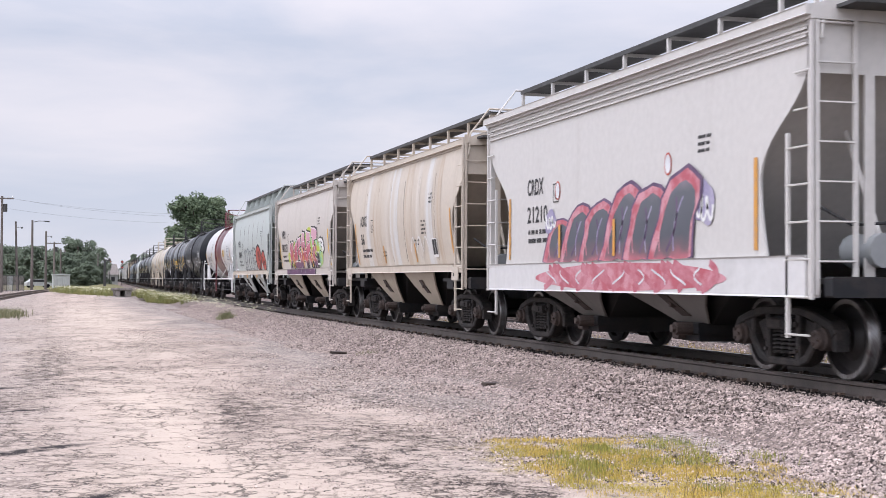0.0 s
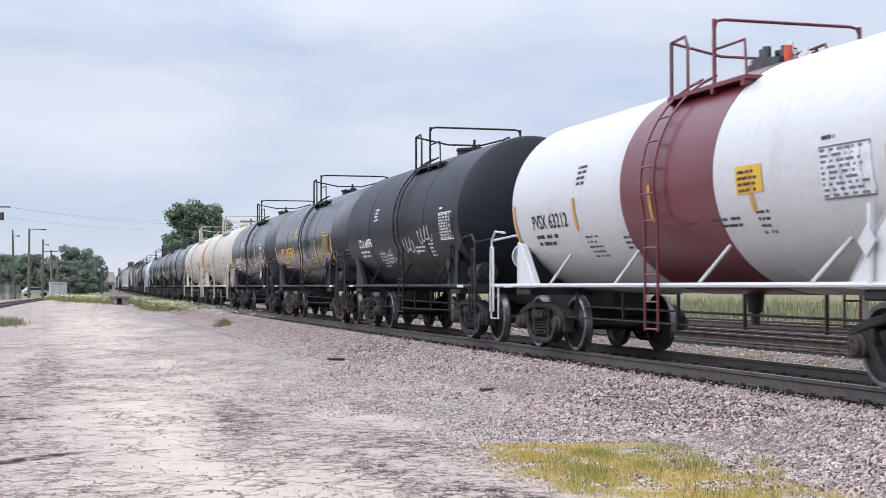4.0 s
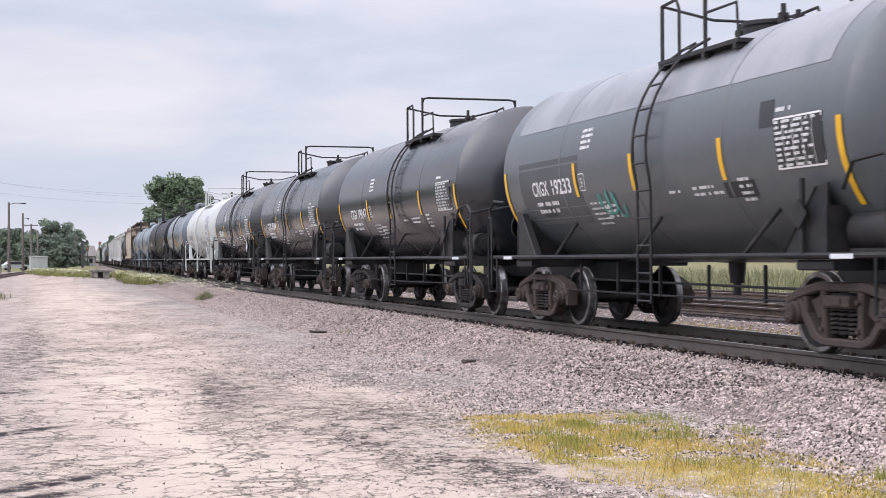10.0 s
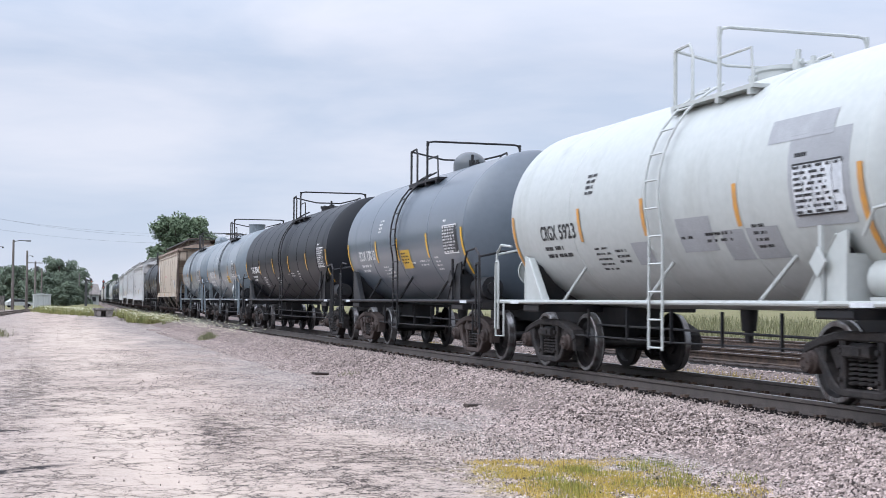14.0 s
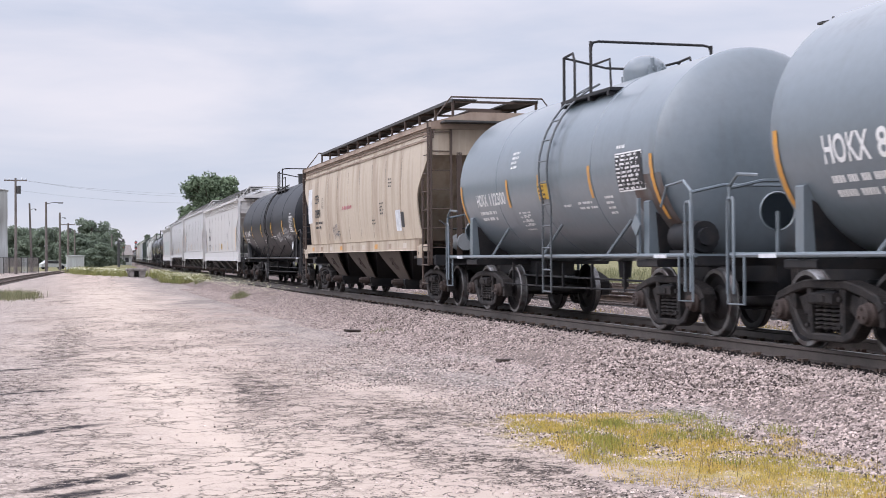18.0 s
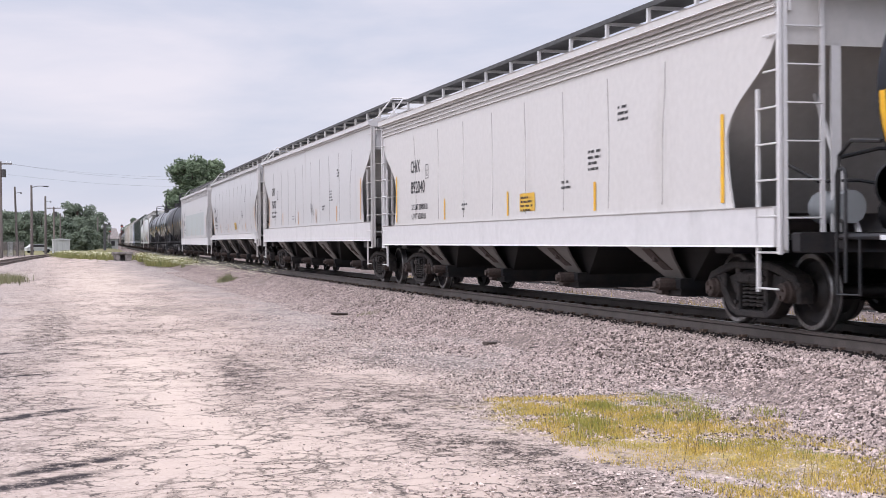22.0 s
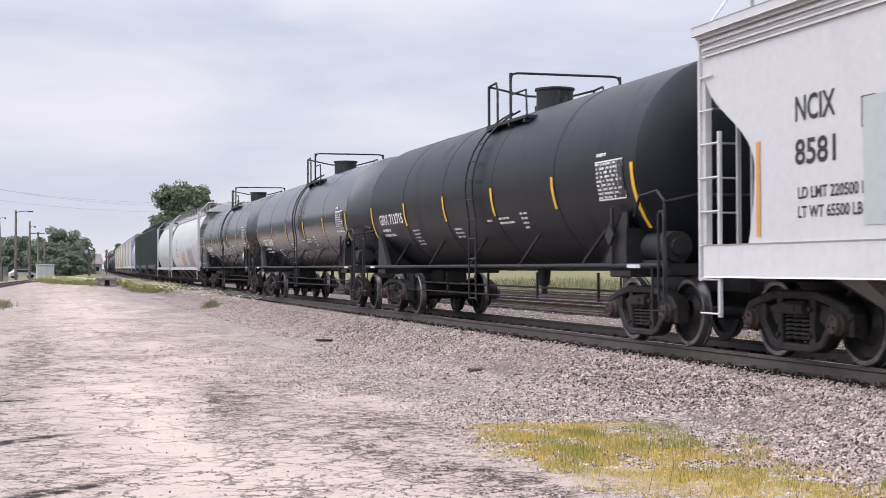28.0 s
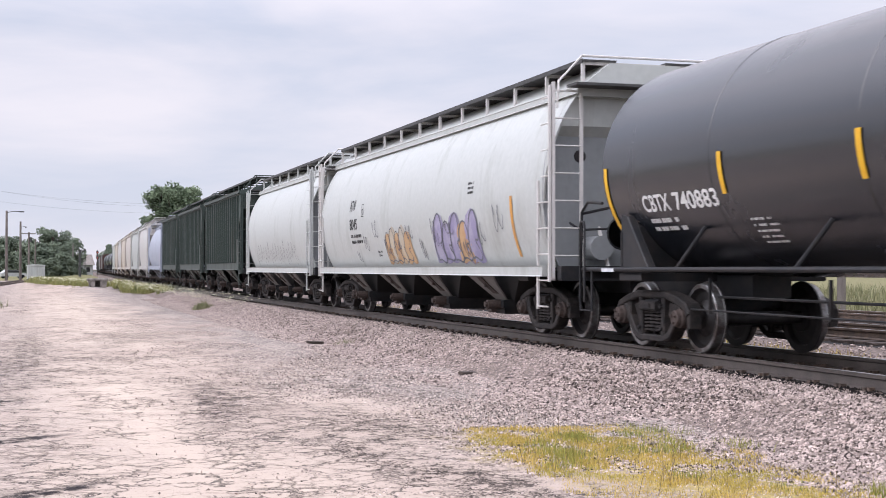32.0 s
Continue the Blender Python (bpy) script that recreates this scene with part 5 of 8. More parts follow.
BLUE = paint("pale_blue_paint", srgb(176, 183, 198), srgb(188, 188, 192), 0.5, 0.0, 0.5)
BROWN = paint("oxide_brown_paint", srgb(86, 54, 48), srgb(60, 44, 40), 0.6, 0.0, 0.6)
MAROON = paint("maroon_paint", srgb(108, 34, 44), srgb(90, 34, 42), 0.32, 0.15, 0.3)
SILL_WHITE = paint("white_sill_paint", srgb(230, 229, 228), srgb(200, 200, 198), 0.4, 0.0, 0.4)
RUST_BROWN = paint("rust_brown_trim", srgb(88, 72, 62), srgb(64, 48, 40), 0.65, 0.0, 0.7)
BAND_GREY = paint("grey_green_panel", srgb(192, 200, 198), srgb(180, 188, 186), 0.4, 0.0, 0.3)
# dusty grey, lowered further to hold the shade under the car
CHUTE_GREY = paint("dusty_chute", srgb(128, 124, 120), srgb(84, 80, 77), 0.7, 0.0, 0.6)
CHUTE_SAND = paint("grimy_sand_chute", srgb(190, 178, 160), srgb(140, 126, 110), 0.6, 0.0, 0.6)
# brown chute colour with the under-car shade put into it
CHUTE_DARK = paint("dark_chute", srgb(78, 66, 56), srgb(48, 41, 36), 0.7, 0.0, 0.6)

CARS = []            # (car, train place of its middle)


def hopper(*args, **kw):
    out = hopper_car("covered_hopper", *args, **kw)
    CARS.append((out[0], out[3]))
    return out


def tanker(*args, **kw):
    out = tank_car("tank_car", *args, **kw)
    CARS.append((out[0], out[3]))
    return out


crdx = hopper("light grey covered hopper with blue and pink graffiti", 14.25, 22.36, "CRDX 21210", LIGHT_GREY, bays=2, top=3.95, side_bottom=1.34, cut=1.05, shoulder=(0.17, 0.25, 0.33), sill=SILL_WHITE, sill_h=0.42, seed=1, over=1.70, chute=CHUTE_GREY, mark_x=-3.42, mark_v=2.04)
aokx = hopper("faded beige covered hopper with rounded ends", 26.73, 34.89, "AOKX 56", BEIGE, groove_d=0.008, sill_h=0.13, side_bottom=1.38, bays=2, top=3.80, bulge=0.16, seed=2, chute=CHUTE_SAND, groove=7, mark_x=-3.86, mark_v=1.98)
wfrx = hopper("warm grey covered hopper with pink and purple graffiti", 39.44, 47.55, "WFRX 803251", WARM_GREY, bays=2, top=3.80, bulge=0.14, seed=3, stripes=YELLOW, side_bottom=1.40, sill_h=0.17, chute=CHUTE_SAND, mark_x=-4.00, mark_v=2.02)
wfix = hopper("pale mint covered hopper with red graffiti", 51.61, 60.21, "WFIX 309449", MINT, groove_d=0.008, sill_h=0.13, side_bottom=1.40, bays=2, top=3.80, bulge=0.16, seed=4, board="plates", chute=MINT, groove=7, stripes=None, sill=BEIGE, mark_x=-3.86, mark_v=1.98)
pvsx = tanker("white tank car with a maroon band round its middle", 64.18, 74.72, "PVSX 63212", WHITE, longer=-0.38, r=1.48, zc=2.45, mark=BLACK_MARK, trim=SILL_WHITE, band=(-0.95, 1.85, MAROON, "broad maroon band"), ladder_mat=MAROON,
              dome="stack", drum=BLACK, stripes=ORANGE_MARK, panel=PANEL_WHITE, panel_ink=GREY_MARK, seed=5, ladder_x=0.16, plat=(-0.15, 1.1), plat_mat=MAROON)
utlx = tanker("flat black tank car with chalk scrawls", 78.82, 87.69, "UTLX 64978", BLACK_FLAT, r=1.56, seed=6, stripes=None, height=0.2)
utly = tanker("glossy black tank car with yellow lettering", 91.70, 100.57, "UTLX 303322", BLACK, height=0.30, mark=YELLOW, seed=7, frame_mesh=FRAME_RED)
tanker("glossy black tank car with white lettering", 104.74, 113.56, "CRGX 19154", BLACK, seed=8)
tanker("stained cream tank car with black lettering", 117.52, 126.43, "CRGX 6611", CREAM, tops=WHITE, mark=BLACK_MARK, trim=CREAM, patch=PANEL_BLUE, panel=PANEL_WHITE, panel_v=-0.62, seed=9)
c6714 = tanker("stained cream tank car with an orange mountain painting", 130.36, 139.28, "CRGX 6714", CREAM, mark=BLACK_MARK, trim=CREAM, patch=PANEL_BLUE, panel_ink=WHITE_MARK, panel_v=-0.62, seed=10)
c19233 = tanker("dark grey tank car with faded white lettering", 143.28, 152.00, "CRGX 19233", DARK_GREY, seed=11, frame_mesh=FRAME_RED)
tanker("glossy black tank car with white lettering", 156.15, 164.96, "CRGX 19047", BLACK, seed=12)
tanker("glossy black tank car with white lettering", 169.12, 177.74, "CRGX 19344", BLACK, seed=13, frame_mesh=FRAME_RED, ladder_x=-0.12, plat=(-0.15, 1.07))
tanker("glossy black tank car with white lettering", 181.80, 190.81, "CRGX 6406", BLACK, seed=14, frame_mesh=FRAME_RED)
c5923 = tanker("dirty white tank car with grey repaint patches", 194.81, 203.65, "CRGX 5923", DIRTY_WHITE, mark=BLACK_MARK, trim=DIRTY_WHITE, panel=PANEL_WHITE, patch=PATCH_GREY, stripes=ORANGE_MARK, seed=15)
eclx = tanker("blue-grey tank car with a yellow notice", 207.70, 216.31, "ECLX 17013", BLUE_GREY, longer=-0.1, ladder_x=0.05, plat=(-0.35, 0.95), dome="ball", seed=16, frame_mesh=FRAME_RED, drum=DARK_GREY)
tanker("long flat black tank car with many seams", 220.33, 234.17, "SHPX 207465", BLACK_FLAT, seams=9, seed=17)
hokx8 = tanker("pale blue-grey tank car with white lettering", 238.45, 247.68, "HOKX 8168", HOKX_GREY, longer=-0.25, height=0.30, ladder_mat=DARK_GREY, plat_mat=UNDER, seed=18, stripes=ORANGE_MARK, dome="drum", drum=HOKX_GREY, trim=HOKX_GREY, reservoir=UNDER, gusset=False)
hokx1 = tanker("pale blue-grey tank car stained brown at one end", 251.81, 260.35, "HOKX 112300", HOKX_GREY, longer=-0.25, ladder_mat=DARK_GREY, plat_mat=UNDER, seed=19, stripes=ORANGE_MARK, dome="ball", drum=HOKX_GREY, trim=HOKX_GREY, reservoir=UNDER, gusset=False)
cefx = hopper("weathered tan covered hopper with rusty streaks", 264.32, 278.27, "CEFX 70890", TAN, groove_d=0.022, bulge=0.10, roof_mat=TAN_ROOF, bays=3, top=3.98, side_bottom=1.48, shoulder=(0.15, 0.30), groove=9, seed=20, trim=RUST_BROWN, chute=CHUTE_DARK, cut=1.05, sill=TAN, stripes=None, mark_x=-6.13, mark_v=2.34)
wfrx1 = tanker("long black tank car with a chalked scrawl", 282.31, 296.25, "WFRX 160640", BLACK_FLAT, r=1.56, dome="drum", seed=21, seams=4, mark_x=0.6)
chvx8 = hopper("long pale grey covered hopper, clean", 300.32, 315.80, "CHVX 892040", LIGHT_GREY, over=1.80, lines=("LD LMT 204800 LB", "LT WT 65200 LB"), groove_d=0.020, bays=4, top=3.86, side_bottom=1.40, shoulder=(0.14, 0.22, 0.30), sill=SILL_WHITE, sill_h=0.42, groove=9, seed=22, stripes=YELLOW, cut=1.2, trim=SILL_WHITE, chute=CHUTE_GREY, mark_x=-6.65, mark_v=2.11)
gplx = hopper("long white covered hopper, clean", 319.80, 335.70, "GPLX 76782", WHITE, groove=11, groove_d=0.010, bays=4, top=4.00, side_bottom=1.53, sill=SILL_WHITE, sill_h=0.45, seed=23, cut=1.2, trim=LIGHT_GREY, chute=CHUTE_GREY, mark_x=-7.25, mark_v=2.27)
chvx9 = hopper("long pale grey covered hopper with grooved sides", 339.75, 355.60, "CHVX 890092", PALE_GREY, groove_d=0.020, bays=4, top=4.00, side_bottom=1.40, sill=SILL_WHITE, sill_h=0.20, bulge=0.10, groove=11, seed=24, cut=1.2, trim=LIGHT_GREY, chute=CHUTE_GREY, mark_x=-7.20, mark_v=2.05)
ncix = hopper("long white covered hopper with a grey-green panel", 359.40, 375.41, "NCIX 8581", WHITE, lines=("LD LMT 220500 LB 100000 KG", "LT WT 65500 LB 29700 KG"), bays=4, top=3.88, side_bottom=1.30, shoulder=(0.14, 0.22, 0.30), sill=SILL_WHITE, sill_h=0.36, seed=25, cut=1.2, stripes=ORANGE_MARK, chute=CHUTE_GREY, mark_x=-7.20, mark_v=2.14)
tanker("long black tank car with white lettering", 379.47, 393.20, "GBRX 713715", BLACK_FLAT, mark_w=0.86, dome="drum", seed=26, seams=4, mark_x=0.8)
tanker("long glossy black tank car with white lettering", 397.36, 411.33, "CBTX 741009", BLACK, mark_w=0.86, dome="drum", seed=27, seams=4, mark_x=1.1, mark_v=-0.66)
tanker("long glossy black tank car with white lettering", 415.54, 429.49, "CBTX 740883", BLACK, mark_w=0.86, dome="drum", seed=28, seams=4, mark_x=1.1, mark_v=-0.66)
atw = hopper("white rounded covered hopper with orange and violet graffiti", 433.50, 447.69, "ATW 8045", DIRTY_WHITE, sill_h=0.14, bays=4, top=3.85, side_bottom=1.12, seed=29, cyl=True, cut=0.5, over=1.75, stripes=None, trim=LIGHT_GREY, chute=CHUTE_GREY, mark_x=-5.00, mark_v=2.05)
scrawled = hopper("white rounded covered hopper with grey scrawls", 451.80, 461.20, "", DIRTY_WHITE, sill_h=0.14, bays=3, top=3.85, side_bottom=1.12, seed=30, cyl=True, cut=0.5, stripes=None, chute=CHUTE_GREY)
for i, (f, r) in enumerate(((465.3, 474.1), (478.2, 486.6), (490.6, 498.2))):
    hopper("dark green ribbed covered hopper", f, r, "", GREEN, bays=2, top=4.0, ribs=16, seed=31 + i, cut=0.9, stripes=None, trim=GREEN, chute=GREEN)
hopper("pale blue rounded covered hopper", 502.3, 511.7, "", BLUE, bays=3, top=3.95, cyl=True, cut=0.5, seed=35, stripes=None, detail=1, rolling=False)
q = 515.8
far_cars = (("grey covered hopper far down the train", LIGHT_GREY, 8.6), ("white covered hopper far down the train", DIRTY_WHITE, 9.4), ("grey covered hopper far down the train", WARM_GREY, 10.0), ("tan covered hopper far down the train", BEIGE, 10.5), ("pale covered hopper far down the train", LIGHT_GREY, 10.5),
            ("cream covered hopper far down the train", BEIGE, 10.5), ("pale covered hopper far down the train", DIRTY_WHITE, 10.5))
for i, (lab, mt, tc) in enumerate(far_cars):
    hopper(lab, q, q + tc, "", mt, bays=3, top=4.2, seed=40 + i, detail=1, rolling=False, bulge=0.12)
    q += tc + 4.05
for i in range(6):
    tanker(("dark tank car far down the train", "grey tank car far down the train")[i % 2], q, q + 9.5, "", (BLACK_FLAT, DARK_GREY)[i % 2], marks="", detail=0, rolling=False, seed=50 + i)
    q += 13.6
for i in range(4):
    hopper("brown covered hopper far down the train", q, q + 11.0, "", (BROWN, DARK_GREY)[i % 2], bays=3, detail=0, rolling=False, seed=60 + i)
    q += 15.1
for i in range(5):
    tanker("dark tank car far down the train", q, q + 10.5, "", BLACK_FLAT, marks="", detail=0, rolling=False, seed=70 + i)
    q += 14.6


# ---- graffiti, notices, scrawls ----
PURPLE, RED_SPRAY, ORANGE_SPRAY = (material(n, srgb(*c), 0.5, second=srgb(*d), scale=2.5, low=0.4, high=0.6) for n, c, d in (
    ("purple_spray", (104, 52, 98), (84, 44, 88)), ("red_spray", (178, 56, 40), (206, 84, 60)),
    ("orange_spray", (200, 132, 90), (176, 104, 70))))
SALMON = material("salmon_spray", srgb(222, 160, 170), 0.55, second=srgb(196, 96, 110), scale=3.5, low=0.42, high=0.58)
VIOLET = material("violet_spray", srgb(160, 152, 186), 0.55, second=srgb(186, 180, 204), scale=3)
VIOLET_DARK = material("dark_violet_spray", srgb(92, 70, 104), 0.55, second=srgb(116, 92, 124), scale=3)
CHARCOAL = material("charcoal_spray", srgb(98, 100, 110), 0.55, second=srgb(122, 122, 132), scale=3)
RUST_STAIN = material("ochre_spray", srgb(214, 192, 160), 0.7, second=srgb(200, 196, 184), scale=2, streak=3)
FADED = material("faded_beige", srgb(228, 220, 209), 0.5, second=srgb(216, 205, 191), scale=1.2, streak=4)
PALE_STREAK = material("chalky_streak", srgb(226, 225, 222), 0.5, second=srgb(216, 204, 188), scale=2.5, low=0.45, high=0.6, streak=12)
RUSTY_STREAK = material("tan_streak", srgb(203, 184, 162), 0.5, second=srgb(216, 204, 188), scale=2.5, low=0.45, high=0.6, streak=12)
OCHRE = material("ochre_letters", srgb(216, 178, 132), 0.6, second=srgb(204, 160, 116), scale=3)
CHALK = material("white_chalk", srgb(196, 196, 196), 0.8)
YELLOW_NOTICE = material("yellow_notice", srgb(238, 196, 60), 0.5, second=srgb(226, 176, 50), scale=5)
def ribbon2(pts, t):
    """One ribbon of width t along a line of points."""
    g = Geo()
    for i, (x, y) in enumerate(pts):
        (xa, ya), (xb, yb) = pts[max(i - 1, 0)], pts[min(i + 1, len(pts) - 1)]
        d = math.hypot(xb - xa, yb - ya) or 1e-6
        nx, ny = -(yb - ya) / d * t / 2, (xb - xa) / d * t / 2
        g.v += [(x + nx, y + ny), (x - nx, y - ny)]
    g.f = [(2 * i, 2 * i + 2, 2 * i + 3, 2 * i + 1) for i in range(len(pts) - 1)]
    return g


def stroke2(pts, t):
    """Thick straight strokes with square ends, in pieces short enough to follow a side."""
    g = Geo()
    for x0, y0, x1, y1 in pts:
        d = math.hypot(x1 - x0, y1 - y0) or 1e-6
        ux, uy = (x1 - x0) / d * t * 0.5, (y1 - y0) / d * t * 0.5
        n = max(1, int(d / 0.2))
        r = ribbon2([(x0 - ux + (x1 - x0 + 2 * ux) * i / n, y0 - uy + (y1 - y0 + 2 * uy) * i / n) for i in range(n + 1)], t)
        g.add(r.v, r.f)
    return g


def blob2(w, h, seed, n=26, rough=0.18):
    rnd = random.Random(seed)
    ph = [rnd.uniform(0, 6.28) for _ in range(4)]
    rim = []
    for i in range(n):
        a = 2 * math.pi * i / n
        k = 1 + rough * sum(math.sin((j + 2) * a + ph[j]) / (j + 1.5) for j in range(4))
        rim.append((w / 2 + w / 2 * k * math.cos(a), h / 2 + h / 2 * k * math.sin(a)))
    g = Geo()
    g.v = [(w / 2, h / 2)] + [((x + w / 2) / 2, (y + h / 2) / 2) for x, y in rim] + rim
    g.f = [(0, 1 + i, 1 + (i + 1) % n) for i in range(n)] + [(1 + i, 1 + n + i, 1 + n + (i + 1) % n, 1 + (i + 1) % n) for i in range(n)]
    return g


def scrawl2(w, h, loops, t, seed):
    rnd = random.Random(seed)
    pts, n = [], loops * 14
    for i in range(n + 1):
        u = i / n
        pts.append((w * u + 0.34 * w / loops * math.cos(6.283 * u * loops + 0.5 * math.sin(9 * u)), h * 0.5 + h * 0.45 * math.sin(6.283 * u * loops) * (0.75 + 0.25 * math.sin(5 * u * loops + seed))))
    return ribbon2(pts, t)


def faded_spray(name, stops, low, high):
    """Spray paint that blends from one colour to the next up the car's side."""
    m = material(name, stops[0][1], 0.5, grain=0.1)
    nodes, links = m.node_tree.nodes, m.node_tree.links
    tc = nodes.new("ShaderNodeTexCoord")
    sep = nodes.new("ShaderNodeSeparateXYZ")
    links.new(tc.outputs["Object"], sep.inputs[0])
    cloud = nodes.new("ShaderNodeTexNoise")
    cloud.inputs["Scale"].default_value, cloud.inputs["Detail"].default_value = 3.0, 4.0
    links.new(tc.outputs["Object"], cloud.inputs["Vector"])
    add = nodes.new("ShaderNodeMath")
    add.operation = "MULTIPLY_ADD"
    links.new(cloud.outputs["Fac"], add.inputs[0])
    add.inputs[1].default_value = 0.35
    links.new(sep.outputs["Z"], add.inputs[2])
    rng = nodes.new("ShaderNodeMapRange")
    rng.inputs["From Min"].default_value, rng.inputs["From Max"].default_value = low + 0.17, high + 0.17
    links.new(add.outputs[0], rng.inputs["Value"])
    ramp = nodes.new("ShaderNodeValToRGB")
    ramp.color_ramp.elements[0].position, ramp.color_ramp.elements[0].color = stops[0]
    ramp.color_ramp.elements[1].position, ramp.color_ramp.elements[1].color = stops[-1]
    for at, c in stops[1:-1]:
        ramp.color_ramp.elements.new(at).color = c
    links.new(rng.outputs["Result"], ramp.inputs["Fac"])
    links.new(ramp.outputs["Color"], nodes["Principled BSDF"].inputs["Base Color"])
    return m


ROSE = material("rose_spray", srgb(190, 92, 108), 0.55, second=srgb(212, 140, 152), scale=3)
SUNSET = faded_spray("pink_to_purple_spray", [(0.0, srgb(100, 50, 96)), (0.18, srgb(112, 54, 98)), (0.30, srgb(224, 132, 116)), (0.42, srgb(196, 76, 96)), (0.70, srgb(206, 106, 130)), (1.0, srgb(226, 170, 190))], 1.42, 2.40)
LIME_EDGE = material("lime_and_mint_spray", srgb(200, 212, 60), 0.55, second=srgb(160, 218, 176), scale=2.2, low=0.46, high=0.58)
car, side = wfrx[0], wfrx[1]
for i, (x, v, w, h) in enumerate(((-2.85, 1.42, 0.9, 0.62), (-2.45, 1.72, 1.2, 0.56), (-1.6, 1.76, 1.2, 0.60), (-0.9, 1.86, 1.2, 0.62), (-0.1, 1.92, 1.3, 0.66), (0.75, 1.96, 1.3, 0.68), (1.5, 1.92, 1.2, 0.72), (2.15, 1.44, 1.25, 0.80))):
    decal(car, "graffiti_halo", side, blob2(w, h, 90 + i, 34, 0.22), x, v, LIME_EDGE, "lime spray cloud", lift=0.007 + 0.0006 * i)
def wild_letter(car, side, x0, v0, w, h, lines, lift):
    """One fat sprayed letter: dark shade thrown to one side, white edge, fading fill."""
    full = [[(x * w + 0.13 * h * y, y * h) for x, y in line] for line in lines]
    for name, grow, dx, dy, mat, up in (("graffiti_outline", 0.115, 0.045, 0.015, BLACK_MARK, 0.0), ("graffiti_edge", 0.045, -0.008, 0.008, WHITE_MARK, 0.0022), ("graffiti_letters", 0.0, 0.0, 0.0, SUNSET, 0.0044)):
        g = Geo()
        for line in full:
            segs = [(line[k][0] + dx, line[k][1] + dy, line[k + 1][0] + dx, line[k + 1][1] + dy) for k in range(len(line) - 1)]
            r = stroke2(segs, 0.25 + grow)
            g.add(r.v, r.f)
        decal(car, name, side, g, x0, v0, mat, "spray-painted letter", lift=lift + up)


WILD = (
    (-2.42, 0.80, 0.80, (((-0.10, 0.0), (0.10, 0.5), (0.20, 1.0)), ((0.22, 0.95), (0.62, 0.30), (0.80, 0.05)), ((0.72, 0.25), (0.66, 1.06)))),
    (-1.62, 0.72, 0.84, (((0.75, 1.0), (0.30, 0.78), (0.14, 0.40), (0.24, 0.02), (0.75, 0.06)), ((0.20, 0.46), (0.68, 0.52)))),
    (-0.92, 0.78, 0.98, (((0.62, 1.0), (0.26, 0.96), (0.22, 0.64), (0.60, 0.42), (0.72, 0.16), (0.40, 0.0), (-0.05, 0.04)),)),
    (-0.15, 0.88, 1.10, (((-0.08, 0.0), (0.10, 0.5), (0.22, 1.06)), ((0.24, 1.06), (0.48, 1.04)), ((0.48, 1.02), (0.66, 0.5), (0.92, 0.0)), ((0.16, 0.36), (0.66, 0.36)))),
    (0.72, 0.90, 1.10, (((0.02, 0.0), (0.10, 0.5), (0.16, 1.06)), ((0.18, 1.06), (0.58, 1.02), (0.62, 0.66), (0.22, 0.54)), ((0.30, 0.54), (0.62, 0.25), (0.98, 0.0)))),
    (1.62, 0.98, 1.16, (((0.46, 0.02), (0.38, 0.5), (0.26, 1.08)), ((0.12, 1.10), (0.52, 1.08)), ((0.44, 1.0), (0.80, 1.02), (0.72, 0.62)), ((0.30, 0.26), (0.80, 0.04)))),
)
for i, (x, w, h, lines) in enumerate(WILD):
    wild_letter(car, side, x, 1.50, w, h * 0.80, lines, 0.012 + 0.0008 * (i % 2))
wfrx_sill = Side(lambda x, v, lift: (x, -(1.56 + 0.035 + lift), v))
decal(car, "graffiti_base", wfrx_sill, rect2(5.35, 0.19), -2.55, 1.235, PURPLE, "purple spray along the sill", lift=0.004)
for i in range(7):
    decal(car, "graffiti_edge", wfrx_sill, stroke2([(0, 0, 0.05, 0.16)], 0.02), -2.2 + 0.80 * i, 1.245, WHITE_MARK, lift=0.008)
for i in (0, 3, 6):
    decal(car, "graffiti_base", wfrx_sill, stroke2([(0, 0, 0.05, 0.08)], 0.10), -2.05 + 0.8 * i, 1.285, BLACK_MARK, lift=0.006)
for x in (-1.75, 0.1, 1.65):
    decal(car, "reflector_strip", side, rect2(0.09, 0.58, 4), x, 1.46, YELLOW, lift=0.030)
decal(car, "data_panel", side, rect2(0.40, 0.40, 2), 2.50, 1.52, WHITE_MARK, lift=0.028)
decal(car, "data_panel", side, rect2(0.16, 0.32, 2), 2.53, 1.58, PANEL_DARK, lift=0.031)
decal(car, "data_panel", side, rect2(0.16, 0.32, 2), 2.71, 1.58, PANEL_DARK, lift=0.031)
for letter in ([(0, 0.4, 0.3, 0.45), (0.15, 0.4, 0.12, 0.1)], [(0.35, 0.4, 0.33, 0.05), (0.35, 0.4, 0.55, 0.38), (0.35, 0.22, 0.5, 0.22)], [(0.62, 0.4, 0.6, 0.0), (0.62, 0.38, 0.8, 0.28), (0.8, 0.28, 0.62, 0.2), (0.62, 0.2, 0.82, 0.1), (0.82, 0.1, 0.6, 0.0)]):
    decal(car, "graffiti_tag", side, stroke2([tuple(0.82 * q for q in l) for l in letter], 0.15), 3.02, 1.93, BLACK_MARK, lift=0.012)
    decal(car, "graffiti_tag", side, stroke2([tuple(0.82 * q for q in l) for l in letter], 0.085), 3.02, 1.93, WHITE_MARK, lift=0.017)
car, side = crdx[0], crdx[1]
